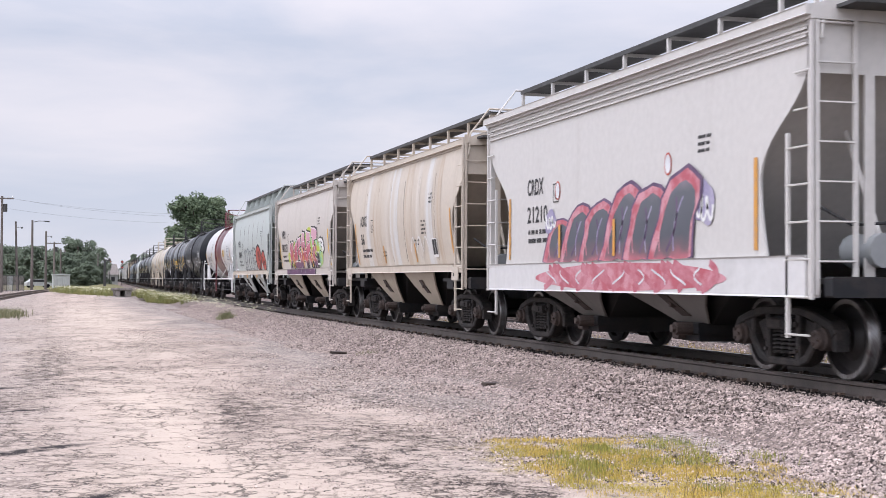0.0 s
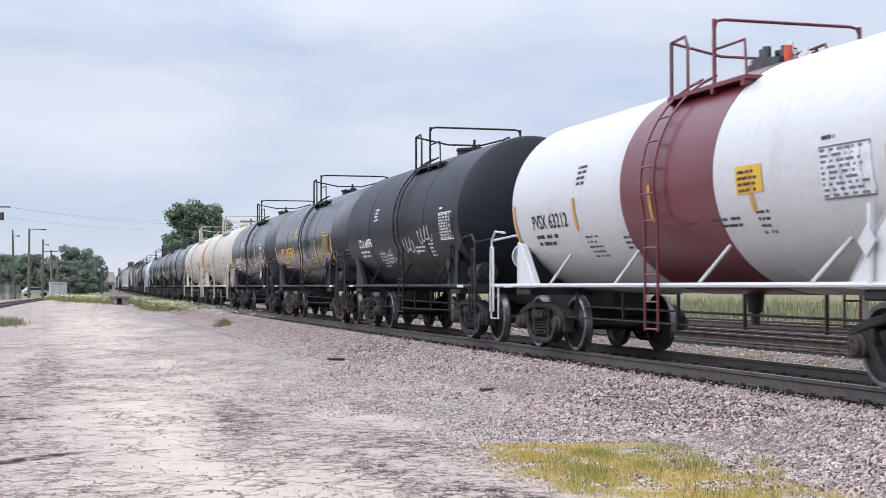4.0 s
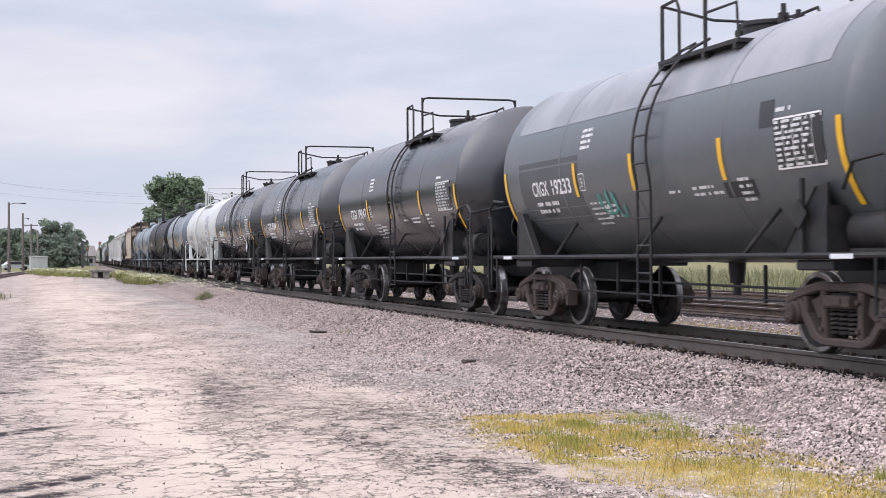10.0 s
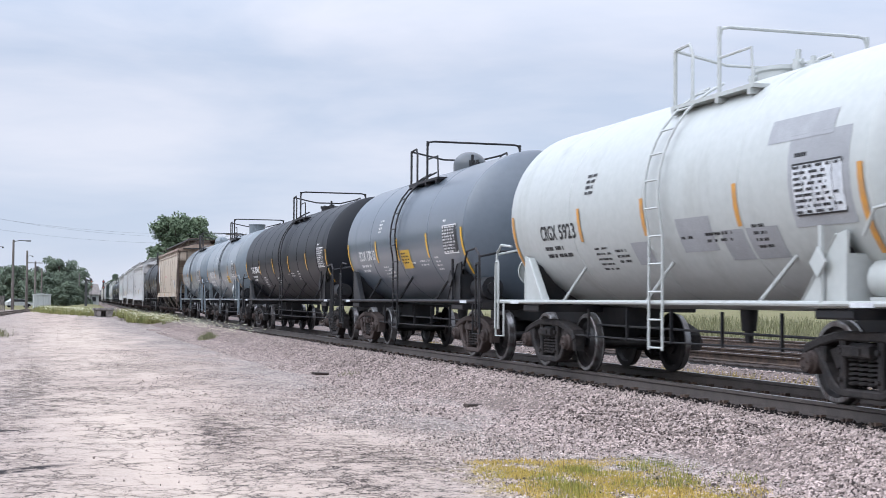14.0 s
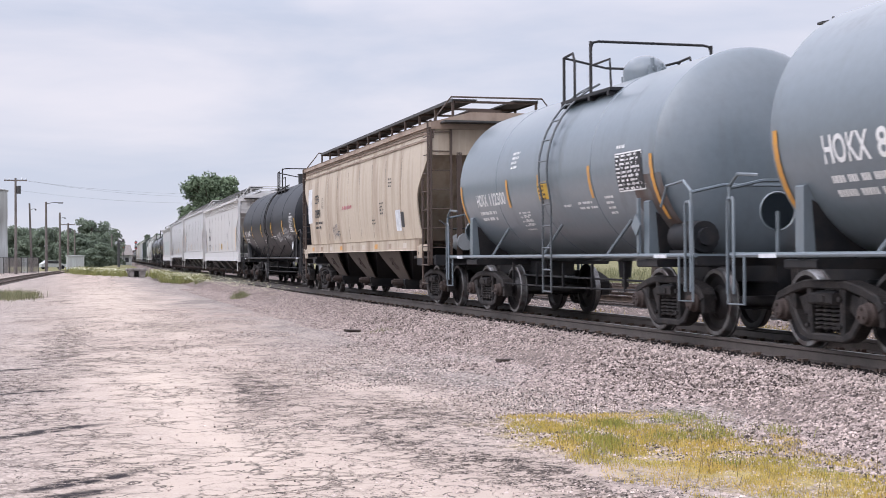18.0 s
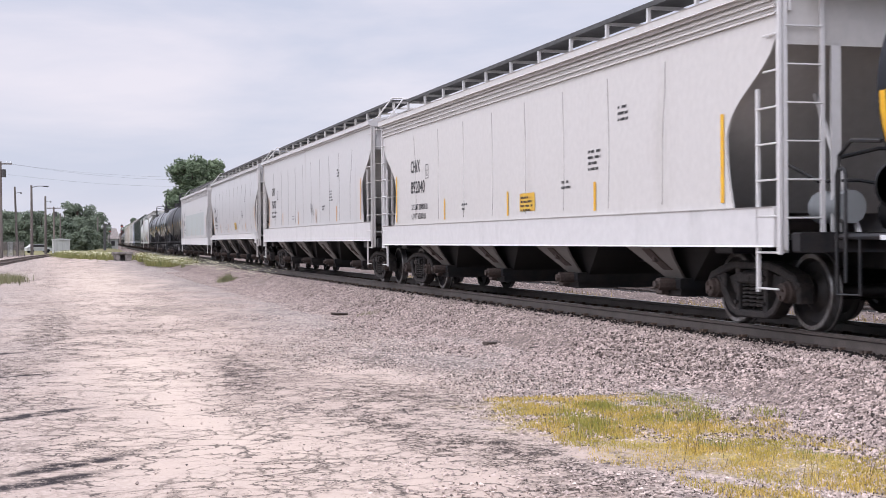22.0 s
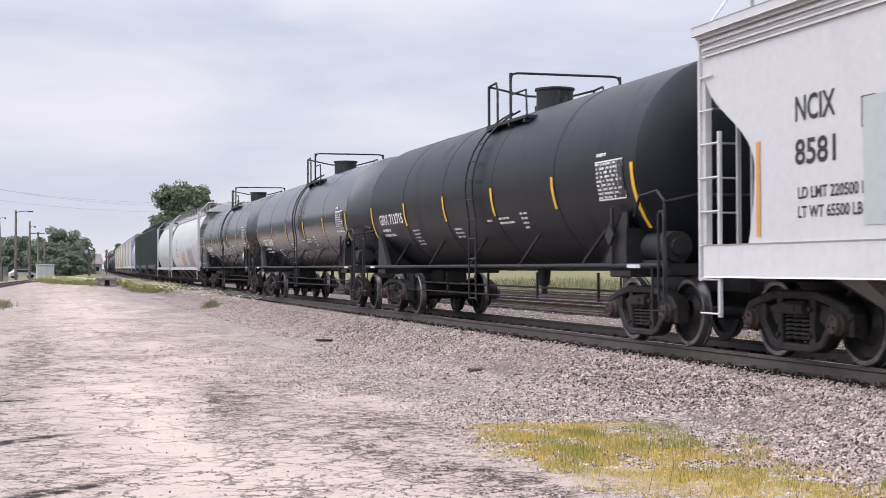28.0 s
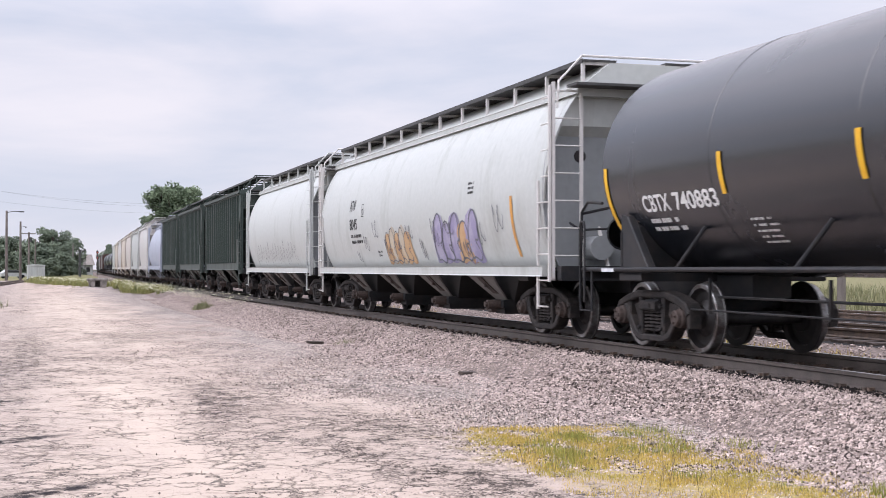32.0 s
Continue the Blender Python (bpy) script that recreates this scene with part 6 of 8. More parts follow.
def arch2(w, h, lean, seed):
    """A fat upright letter: flared foot, round leaning top."""
    rnd = random.Random(seed)
    rim = [(-0.06, 0.0), (0.20, -0.03), (0.50, 0.03), (0.80, -0.03), (1.08, 0.0), (1.02, 0.22), (0.97, 0.45), (1.0, 0.68), (0.94, 0.86), (0.78, 0.97), (0.58, 1.02), (0.38, 0.98), (0.18, 0.90), (0.06, 0.72), (0.04, 0.48), (-0.02, 0.22)]
    rim = [(w * (x + rnd.uniform(-0.03, 0.03)) + lean * h * y, h * (y + rnd.uniform(-0.02, 0.02))) for x, y in rim]
    n = len(rim)
    cx, cy = sum(p[0] for p in rim) / n, sum(p[1] for p in rim) / n
    g = Geo()
    g.v = [(cx, cy)] + [((x + cx) / 2, (y + cy) / 2) for x, y in rim] + rim
    g.f = [(0, 1 + i, 1 + (i + 1) % n) for i in range(n)] + [(1 + i, 1 + n + i, 1 + n + (i + 1) % n, 1 + (i + 1) % n) for i in range(n)]
    return g


LETTER_BELLY = faded_spray("charcoal_to_rose_spray", [(0.0, srgb(196, 110, 122)), (0.12, srgb(120, 96, 104)), (0.30, srgb(84, 88, 98)), (0.75, srgb(100, 104, 112)), (1.0, srgb(150, 140, 150))], 1.35, 2.45)
for i, (x, w, h) in enumerate(((-2.55, 0.95, 0.62), (-1.80, 0.95, 0.78), (-1.00, 1.05, 0.80), (-0.15, 1.0, 0.98), (0.70, 1.05, 0.92), (1.55, 1.05, 1.04))):
    lift, lean = 0.008 + 0.0035 * i, 0.30 + 0.10 * (i % 2)
    decal(car, "graffiti_shadow", side, arch2(w * 1.16, h * 1.10, lean, 40 + i), x - 0.08 * w, 1.375, VIOLET_DARK, "dark violet spray edge", lift=lift)
    decal(car, "graffiti_outline", side, arch2(w * 1.06, h * 1.04, lean, 40 + i), x - 0.03 * w, 1.385, SALMON, "pink spray edge", lift=lift + 0.001)
    decal(car, "graffiti_letters", side, arch2(w * 0.84, h * 0.92, lean, 50 + i), x + 0.12 * w, 1.375, LETTER_BELLY, "charcoal spray letter", lift=lift + 0.002)
    for k in range(3):
        arc = [(0.18 * w + 0.2 * w * k + lean * h * 0.7 * t / 6 + 0.13 * w * math.sin(t / 6 * 3.1) * (1 if k % 2 else -0.8), 0.05 * h + 0.66 * h * t / 6) for t in range(7)]
        decal(car, "graffiti_shine", side, ribbon2(arc, 0.03 + 0.02 * (k == 1)), x + 0.05 * w, 1.42, (SALMON, VIOLET_DARK, VIOLET)[k], "curved spray line", lift=lift + 0.003)
for x in (-1.9, 0.25):
    decal(car, "reflector_strip", side, rect2(0.09, 0.52, 4), x, 1.44, ORANGE_MARK, lift=0.034)
for i, (x, v, w, h) in enumerate(((-2.55, 1.85, 0.5, 0.35), (2.75, 1.75, 0.55, 0.6))):
    decal(car, "graffiti_tag", side, blob2(w, h, 70 + i), x, v, VIOLET, "violet spray cloud", lift=0.014)
    decal(car, "graffiti_tag", side, scrawl2(w * 0.8, h * 0.7, 3, 0.05, 5 + i), x + 0.05, v + 0.05, WHITE_MARK, lift=0.019)
sill_side = Side(lambda x, v, lift: (x, -(1.56 + 0.035 + lift), v))
decal(car, "graffiti_fade", sill_side, blob2(6.3, 0.40, 3, 40, 0.05), -2.75, 0.94, SALMON, "pink spray along the sill", lift=0.004)
for i in range(13):
    arc = [(0.42 * math.sin(t / 7 * 2.6 + 0.7 * (i % 3)), 0.34 * t / 7) for t in range(8)]
    decal(car, "graffiti_letters", sill_side, ribbon2(arc, 0.10 + 0.05 * (i % 2)), -2.5 + 0.46 * i, 0.97, ROSE, "rose spray stroke", lift=0.007 + 0.001 * (i % 3))
for i in range(9):
    arc = [(0.25 * math.cos(t / 5 * 2.6 + i), 0.20 * t / 5) for t in range(6)]
    decal(car, "graffiti_shine", sill_side, ribbon2(arc, 0.03), -2.2 + 0.66 * i, 1.04, PANEL_WHITE, "pale spray line", lift=0.011)
for x, v in ((-2.1, 2.35), (1.9, 2.45)):
    decal(car, "round_mark", side, blob2(0.22, 0.30, 8, 18, 0.0), x, v, RED_SPRAY, lift=0.008)
    decal(car, "round_mark", side, blob2(0.17, 0.25, 8, 18, 0.0), x + 0.025, v + 0.025, PANEL_WHITE, lift=0.011)
car, side = wfix[0], wfix[1]
def bubble2(w, h, lean, seed):
    """The outline of one fat rounded letter."""
    rnd = random.Random(seed)
    pts = [(0.0, 0.0), (-0.05 * w, 0.35 * h), (0.05 * w, 0.75 * h), (0.30 * w, 0.98 * h), (0.62 * w, 0.98 * h), (0.90 * w, 0.72 * h), (0.86 * w, 0.42 * h), (0.62 * w, 0.36 * h), (0.92 * w, 0.10 * h), (0.70 * w, -0.06 * h), (0.30 * w, 0.02 * h), (0.0, 0.0)]
    pts = [(x + lean * y + rnd.uniform(-0.03, 0.03) * w, y + rnd.uniform(-0.03, 0.03) * h) for x, y in pts]
    out = []
    for i in range(len(pts) - 1):
        p0, p1, p2, p3 = pts[max(i - 1, 0)], pts[i], pts[i + 1], pts[min(i + 2, len(pts) - 1)]
        for k in range(4):
            t = k / 4
            out.append(tuple(0.5 * (2 * p1[j] + (p2[j] - p0[j]) * t + (2 * p0[j] - 5 * p1[j] + 4 * p2[j] - p3[j]) * t * t + (3 * p1[j] - p0[j] - 3 * p2[j] + p3[j]) * t ** 3) for j in (0, 1)))
    return out + [pts[-1]]


for i in range(6):
    decal(car, "graffiti_outline", side, ribbon2(bubble2(0.72, 0.74 + 0.05 * (i % 3), 0.12, 30 + i), 0.045), -2.30 + 0.55 * i, 1.48, CHARCOAL, "thin grey spray outline of a rounded letter", lift=0.010 + 0.002 * (i % 2))
for x, v, w, h, sd in ((1.50, 1.42, 1.40, 0.95, 2), (3.05, 1.46, 0.95, 0.66, 6)):
    decal(car, "graffiti_figure", side, blob2(w + 0.14, h + 0.14, sd, 30, 0.07), x - 0.07, v - 0.07, BLACK_MARK, lift=0.008)
    decal(car, "graffiti_figure", side, blob2(w, h, sd, 30, 0.07), x, v, RED_SPRAY, "red spray figure", lift=0.012)
for x in (2.22, 2.48):
    decal(car, "graffiti_eye", side, ribbon2([(0.11 * math.cos(a * 0.524), 0.17 * math.sin(a * 0.524)) for a in range(13)], 0.05), x, 1.98, BLACK_MARK, lift=0.016)
decal(car, "graffiti_mouth", side, ribbon2([(0, 0), (0.15, -0.14), (0.4, -0.18), (0.62, -0.02), (0.66, 0.12)], 0.06), 1.95, 1.72, BLACK_MARK, lift=0.016)
for k in range(4):
    decal(car, "graffiti_spike", side, ribbon2([(0, 0), (-0.22, 0.06 * (k - 1)), (-0.42, 0.12 * (k - 1.5))], 0.06), 1.60, 1.62 + 0.18 * k, BLACK_MARK, lift=0.016)
for k, pts in enumerate((((0, 0), (0.02, 0.3), (0.17, 0.28), (0.15, 0.15), (0.03, 0.14), (0.2, 0.0)), ((0.28, 0.0), (0.38, 0.32), (0.5, 0.0)), ((0.32, 0.12), (0.47, 0.12)))):
    decal(car, "graffiti_tag", side, ribbon2(list(pts), 0.06), 3.30, 1.62, BLACK_MARK, lift=0.016)
for i in range(6):
    decal(car, "sill_patch", Side(lambda x, v, lift: (x, -(1.56 + 0.035 + lift), v)), rect2(0.35, 0.12), -3.6 + 1.45 * i, 1.14, (ORANGE_MARK, PANEL_WHITE)[i % 2], lift=0.004)
car, side = aokx[0], aokx[1]
for i, (x, w) in enumerate(((-4.0, 0.3), (-3.3, 0.5), (-2.45, 0.85), (-1.2, 0.35), (-0.65, 0.7), (0.75, 0.6), (1.75, 0.3), (2.5, 0.55), (3.45, 0.3))):
    decal(car, "faded_streak", side, rect2(w, 2.25, 8), x, 1.42, (FADED, PALE_STREAK, RUSTY_STREAK)[i % 3], "upright streak of faded paint", lift=0.005)
decal(car, "graffiti_scrawl", side, ribbon2([(1.5 * t / 30, 0.36 * abs(math.sin(0.16 + 9.0 * t / 30))) for t in range(31)], 0.030), 1.15, 1.66, WHITE_MARK, lift=0.010)
decal(car, "data_panel", side, rect2(0.38, 0.40, 2), 2.92, 1.56, WHITE_MARK, lift=0.009)
decal(car, "data_panel", side, rect2(0.15, 0.32, 2), 2.95, 1.62, PANEL_DARK, lift=0.012)
decal(car, "data_panel", side, rect2(0.15, 0.32, 2), 3.12, 1.62, PANEL_DARK, lift=0.012)
car, side = atw[0], atw[1]
for i in range(5):
    decal(car, "graffiti_letters", side, arch2(0.62, 0.66 + 0.14 * (i % 2), 0.10, 70 + i), -1.80 + 0.40 * i, 1.22, (OCHRE, RUST_STAIN)[i % 2], "faded ochre spray letter", lift=0.008 + 0.001 * i)
    decal(car, "graffiti_line", side, ribbon2(bubble2(0.44, 0.60 + 0.10 * (i % 2), 0.15, 70 + i), 0.022), -1.75 + 0.40 * i, 1.29, CHARCOAL, "thin dark spray line", lift=0.016)
for i in range(5):
    decal(car, "graffiti_letters", side, arch2(0.80, 0.74 + 0.20 * ((i + 1) % 2), 0.15, 80 + i), 2.00 + 0.52 * i, 1.22, (VIOLET, VIOLET, VIOLET, OCHRE, VIOLET)[i], "violet spray letter", lift=0.008 + 0.001 * i)
    decal(car, "graffiti_line", side, ribbon2(bubble2(0.58, 0.70 + 0.16 * ((i + 1) % 2), 0.2, 80 + i), 0.035), 2.10 + 0.55 * i, 1.28, CHARCOAL, "dark spray line", lift=0.016)
for i in range(12):
    decal(car, "graffiti_scrawl", side, scrawl2(0.25 + 0.1 * (i % 3), 0.30 + 0.12 * (i % 4), 2, 0.020, 100 + i), -4.6 + 0.95 * i, 1.25 + 0.22 * (i % 3), CHARCOAL, "thin dark scrawl", lift=0.018)
decal(car, "reflector_strip", side, rect2(0.12, 1.0, 6), 6.75, 1.3, ORANGE_MARK, lift=0.010)
for i in range(16):
    decal(scrawled[0], "graffiti_scrawl", scrawled[1], ribbon2([(0.0, 0.0), (0.10 * (i % 3), 0.35), (0.22, 0.5 + 0.1 * (i % 2)), (0.30, 0.15)], 0.028), -4.2 + 0.48 * i, 1.22 + 0.1 * (i % 3), GREY_MARK, "grey spray stroke", lift=0.010)
car, side, half = c6714[0], c6714[1], c6714[2]
def disc2(radius, rings=7, n=36):
    g = Geo()
    g.v = [(0.0, 0.0)] + [(radius * r / rings * math.cos(6.2832 * k / n), radius * r / rings * math.sin(6.2832 * k / n)) for r in range(1, rings + 1) for k in range(n)]
    g.f = [(0, 1 + k, 1 + (k + 1) % n) for k in range(n)]
    g.f += [(1 + (r - 1) * n + k, 1 + r * n + k, 1 + r * n + (k + 1) % n, 1 + (r - 1) * n + (k + 1) % n) for r in range(1, rings) for k in range(n)]
    return g


def dense(pts, step=0.12):
    out = []
    for (xa, ya), (xb, yb) in zip(pts, pts[1:]):
        n = max(1, int(math.hypot(xb - xa, yb - ya) / step))
        out += [(xa + (xb - xa) * i / n, ya + (yb - ya) * i / n) for i in range(n)]
    return out + [pts[-1]]


# the front head carries an orange mountain picture
head = Side(lambda u, v, lift: (half + head_depth(math.hypot(u, v), 1.49) + lift, u, 2.49 + v))
decal(car, "mountain_painting", head, disc2(1.38, 12), 0.0, 0.0, ORANGE_SPRAY, "orange ground of a painted mountain", lift=0.008)
decal(car, "mountain_ground", head, ribbon2(dense([(-1.15, -0.62), (0.0, -0.55), (1.15, -0.62)]), 0.5), 0.0, 0.0, BROWN, "dark brown painted ground", lift=0.014)
for line, t in (([(-1.25, 0.15), (-0.85, 0.55), (-0.6, 0.40), (-0.25, 0.85), (0.1, 0.5), (0.45, 0.95), (0.9, 0.4), (1.2, 0.1)], 0.06), ([(-1.25, -0.25), (-0.8, 0.22), (-0.45, -0.2), (0.0, 0.30), (0.5, -0.25), (0.9, 0.15), (1.2, -0.2)], 0.05),
                ([(-0.8, 0.2), (-0.8, -0.3)], 0.04), ([(-0.65, 0.0), (-0.6, -0.3)], 0.04), ([(0.0, 0.28), (0.0, -0.3)], 0.04), ([(-1.0, -0.05), (-1.0, -0.3)], 0.04), ([(0.2, 0.1), (0.25, -0.3)], 0.04)):
    decal(car, "mountain_outline", head, ribbon2(dense(line), t), 0.0, 0.0, BROWN, "brown mountain outline", lift=0.018)
for car, side, half, x, v in ((utlx[0], utlx[1], 0, 0.6, -0.75), (utlx[0], utlx[1], 0, 2.0, -0.55), (utlx[0], utlx[1], 0, -1.6, -0.95)):
    decal(car, "chalk_scrawl", side, scrawl2(1.1, 0.45, 4, 0.035, int(x * 10) + 40), x, v, CHALK, "white chalk scrawl", lift=0.010)
for c, x, v, w, h in ((pvsx, 2.42, -0.30, 0.62, 0.32), (eclx, 0.2, -0.72, 0.75, 0.42), (hokx8, 2.0, -0.72, 0.72, 0.30), (hokx1, -0.1, -0.45, 0.5, 0.3), (chvx8, 0.64, 1.56, 0.75, 0.30), (chvx9, 0.9, 1.62, 0.6, 0.30), (utly, 3.2, -0.6, 0.2, 0.1)):
    decal(c[0], "yellow_notice", c[1], rect2(w, h, 2), x, v, YELLOW_NOTICE, "yellow notice", lift=0.010)
    decal(c[0], "notice_print", c[1], bars2(w - 0.12, 4, 0.07, 0.035, random.Random(3), 0.1), x + 0.06, v + h - 0.09, BLACK_MARK, lift=0.014)

decal(ncix[0], "repaint_panel", ncix[1], rect2(12.6, 1.24, 6), -5.95, 1.47, BAND_GREY, "grey-green repainted panel", lift=0.007)
for i in range(7):
    decal(ncix[0], "repaint_panel", ncix[1], rect2(0.6 + 0.2 * (i % 3), 1.0, 4), -5.0 + 1.75 * i, 1.5, (MINT, BAND_GREY)[i % 2], lift=0.009)
for x, v, w, h, n, sd in ((2.75, -0.82, 1.05, 0.42, 4, 61), (4.1, -0.78, 0.35, 0.40, 1, 62), (4.65, -0.80, 1.45, 0.55, 5, 65)):
    decal(wfrx1[0], "chalk_scrawl", wfrx1[1], scrawl2(w, h, n, 0.05, sd), x, v, CHALK, "white chalk scrawl", lift=0.010)
decal(gplx[0], "painted_logo", gplx[1], scrawl2(0.5, 0.42, 3, 0.022, 63), 0.6, 1.85, GREY_MARK, "small grey emblem", lift=0.006)
for x, v, w, h in ((-0.6, -0.95, 0.55, 0.35), (0.9, -0.80, 0.9, 0.45), (2.0, -0.95, 1.3, 0.40), (3.2, 0.35, 1.3, 0.28)):
    decal(c5923[0], "repaint_patch", c5923[1], rect2(w, h, 3), x, v, PATCH_GREY, "grey repaint patch", lift=0.005)
for x, v, w, h in ((2.4, -0.75, 0.7, 0.2), (-3.6, -0.8, 0.5, 0.15), (3.4, 0.0, 0.3, 0.3)):
    decal(c19233[0], "repaint_patch", c19233[1], rect2(w, h, 2), x, v, PANEL_DARK, "darker repaint patch", lift=0.005)
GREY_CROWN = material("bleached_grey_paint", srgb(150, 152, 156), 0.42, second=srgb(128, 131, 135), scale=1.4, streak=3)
TEAL = material("teal_spray", srgb(92, 172, 158), 0.6)
# upper shell lighter grey than the base paint
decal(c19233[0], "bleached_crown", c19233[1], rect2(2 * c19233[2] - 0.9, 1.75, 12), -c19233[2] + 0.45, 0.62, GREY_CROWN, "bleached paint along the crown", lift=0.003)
decal(c19233[0], "repaint_patch", c19233[1], rect2(2.5, 1.05, 5), -c19233[2] + 0.75, -0.95, PATCH_DARK, "darker repaint round the lettering", lift=0.003)
decal(c19233[0], "teal_scrawl", c19233[1], scrawl2(0.7, 0.5, 3, 0.04, 77), -1.3, -0.95, TEAL, "teal spray scrawl", lift=0.012)
decal(cefx[0], "data_panel", cefx[1], rect2(0.50, 0.50, 2), 5.0, 1.72, PANEL_WHITE, lift=0.006)
decal(cefx[0], "data_panel", cefx[1], rect2(0.30, 0.36, 2), 5.55, 1.80, PANEL_DARK, lift=0.008)
decal(cefx[0], "white_panel", cefx[1], rect2(0.7, 1.1, 4), -7.35, 2.2, PANEL_WHITE, "white repaint at the end", lift=0.006)

RUST_RUN = material("rust_run", srgb(150, 122, 98), 0.6, second=srgb(205, 192, 177), scale=3.0, low=0.40, high=0.58, streak=14)
rnd = random.Random(88)
for i in range(9):
    decal(cefx[0], "sill_patch", Side(lambda x, v, lift: (x, -(1.56 + 0.035 + lift), v)), rect2(0.35, 0.12), -6.4 + 1.55 * i, 1.30, (ORANGE_MARK, RUST_RUN, FADED)[i % 3], lift=0.004)
decal(cefx[0], "stencil_block", cefx[1], bars2(1.7, 1, 0.1, 0.10, rnd, 0.4), -1.6, 2.45, SALMON, "faded pink lettering", lift=0.007)
decal(cefx[0], "graffiti_scrawl", cefx[1], scrawl2(0.75, 0.5, 4, 0.025, 4), -3.2, 1.62, CHARCOAL, "dark scrawl", lift=0.008)
BROWN_WASH = material("brown_spill", srgb(88, 70, 60), 0.55, second=srgb(118, 122, 124), scale=1.6, low=0.40, high=0.62, streak=2)
decal(hokx1[0], "spill_stain", hokx1[1], rect2(1.0, 1.35, 8), hokx1[2] - 0.85, -1.62, BROWN_WASH, "dark brown spill down the shell", lift=0.004)

# ---- surroundings ----
def spot(bearing, d):
    a = radians(bearing)
    return d * math.sin(a), d * math.cos(a)


LEAF = material("tree_leaf", srgb(126, 142, 112), 0.75, second=srgb(100, 118, 92), scale=0.4, island=0.22, spec=0.2)
# greyer than the near leaf: distance haze is put into the colour
LEAF_FAR = material("distant_leaf", srgb(130, 142, 122), 0.85, second=srgb(106, 118, 102), scale=0.2, island=0.2, spec=0.1)
BARK = material("bark", srgb(84, 72, 62), 0.9, second=srgb(60, 52, 46), scale=8, grain=0.25, bump=0.5)
POLE_WOOD = material("weathered_pole", srgb(128, 120, 114), 0.85, second=srgb(100, 92, 88), scale=3, streak=6, grain=0.2)
CONCRETE = material("weathered_concrete", srgb(160, 152, 146), 0.85, second=srgb(116, 110, 106), scale=3, grain=0.15, bump=0.3)
SHED_WHITE = material("white_metal_siding", srgb(206, 210, 208), 0.5, second=srgb(180, 182, 180), scale=1, streak=5)
BLADE = material("grass_blade", earth(240, 210, 116), 0.7, second=earth(208, 194, 100), scale=1.5, island=0.35, spec=0.25)
BLADE_GREEN = material("green_weed", earth(158, 158, 124), 0.7, second=earth(136, 140, 104), scale=1.5, island=0.35, spec=0.2)
WEED_BRIGHT = material("fresh_grass", earth(184, 184, 96), 0.7, second=earth(154, 164, 80), scale=1.5, island=0.3, spec=0.25)
STALK = material("dry_stalk", earth(150, 128, 92), 0.8, second=earth(120, 112, 74), scale=2, island=0.3)
MOUND_GRASS = material("flowering_weed", earth(170, 170, 112), 0.7, second=earth(138, 146, 92), scale=0.6, island=0.3, spec=0.2)
FLOWER = material("pale_flower", srgb(246, 242, 206), 0.7, island=0.15)
DARK_METAL = material("dark_metal", grey(0.05), 0.6, 0.3, grain=0.1)
RED_LIGHT = bpy.data.materials.new("red_signal_light")
RED_LIGHT.use_nodes = True
RED_LIGHT.node_tree.nodes["Principled BSDF"].inputs["Base Color"].default_value = (0.5, 0.02, 0.02, 1)
RED_LIGHT.node_tree.nodes["Principled BSDF"].inputs["Emission Color"].default_value = (1.0, 0.08, 0.06, 1)
RED_LIGHT.node_tree.nodes["Principled BSDF"].inputs["Emission Strength"].default_value = 2.5


def leaf_cloud(g, centre, radius, n, size, rnd):
    cx, cy, cz = centre
    for _ in range(n):
        d = Vector((rnd.gauss(0, 1), rnd.gauss(0, 1), rnd.gauss(0, 1))).normalized() * (rnd.random() ** 0.4)
        c = Vector((cx + d.x * radius[0], cy + d.y * radius[1], cz + d.z * radius[2]))
        u = Vector((rnd.gauss(0, 1), rnd.gauss(0, 1), rnd.gauss(0, 1))).normalized()
        w = u.orthogonal().normalized()
        k = size * rnd.uniform(0.6, 1.3)
        n0 = len(g.v)
        g.v += [tuple(c - u * k), tuple(c + w * k * 0.6), tuple(c + u * k), tuple(c - w * k * 0.6 + u * k * 0.2)]
        g.f.append((n0, n0 + 1, n0 + 2, n0 + 3))


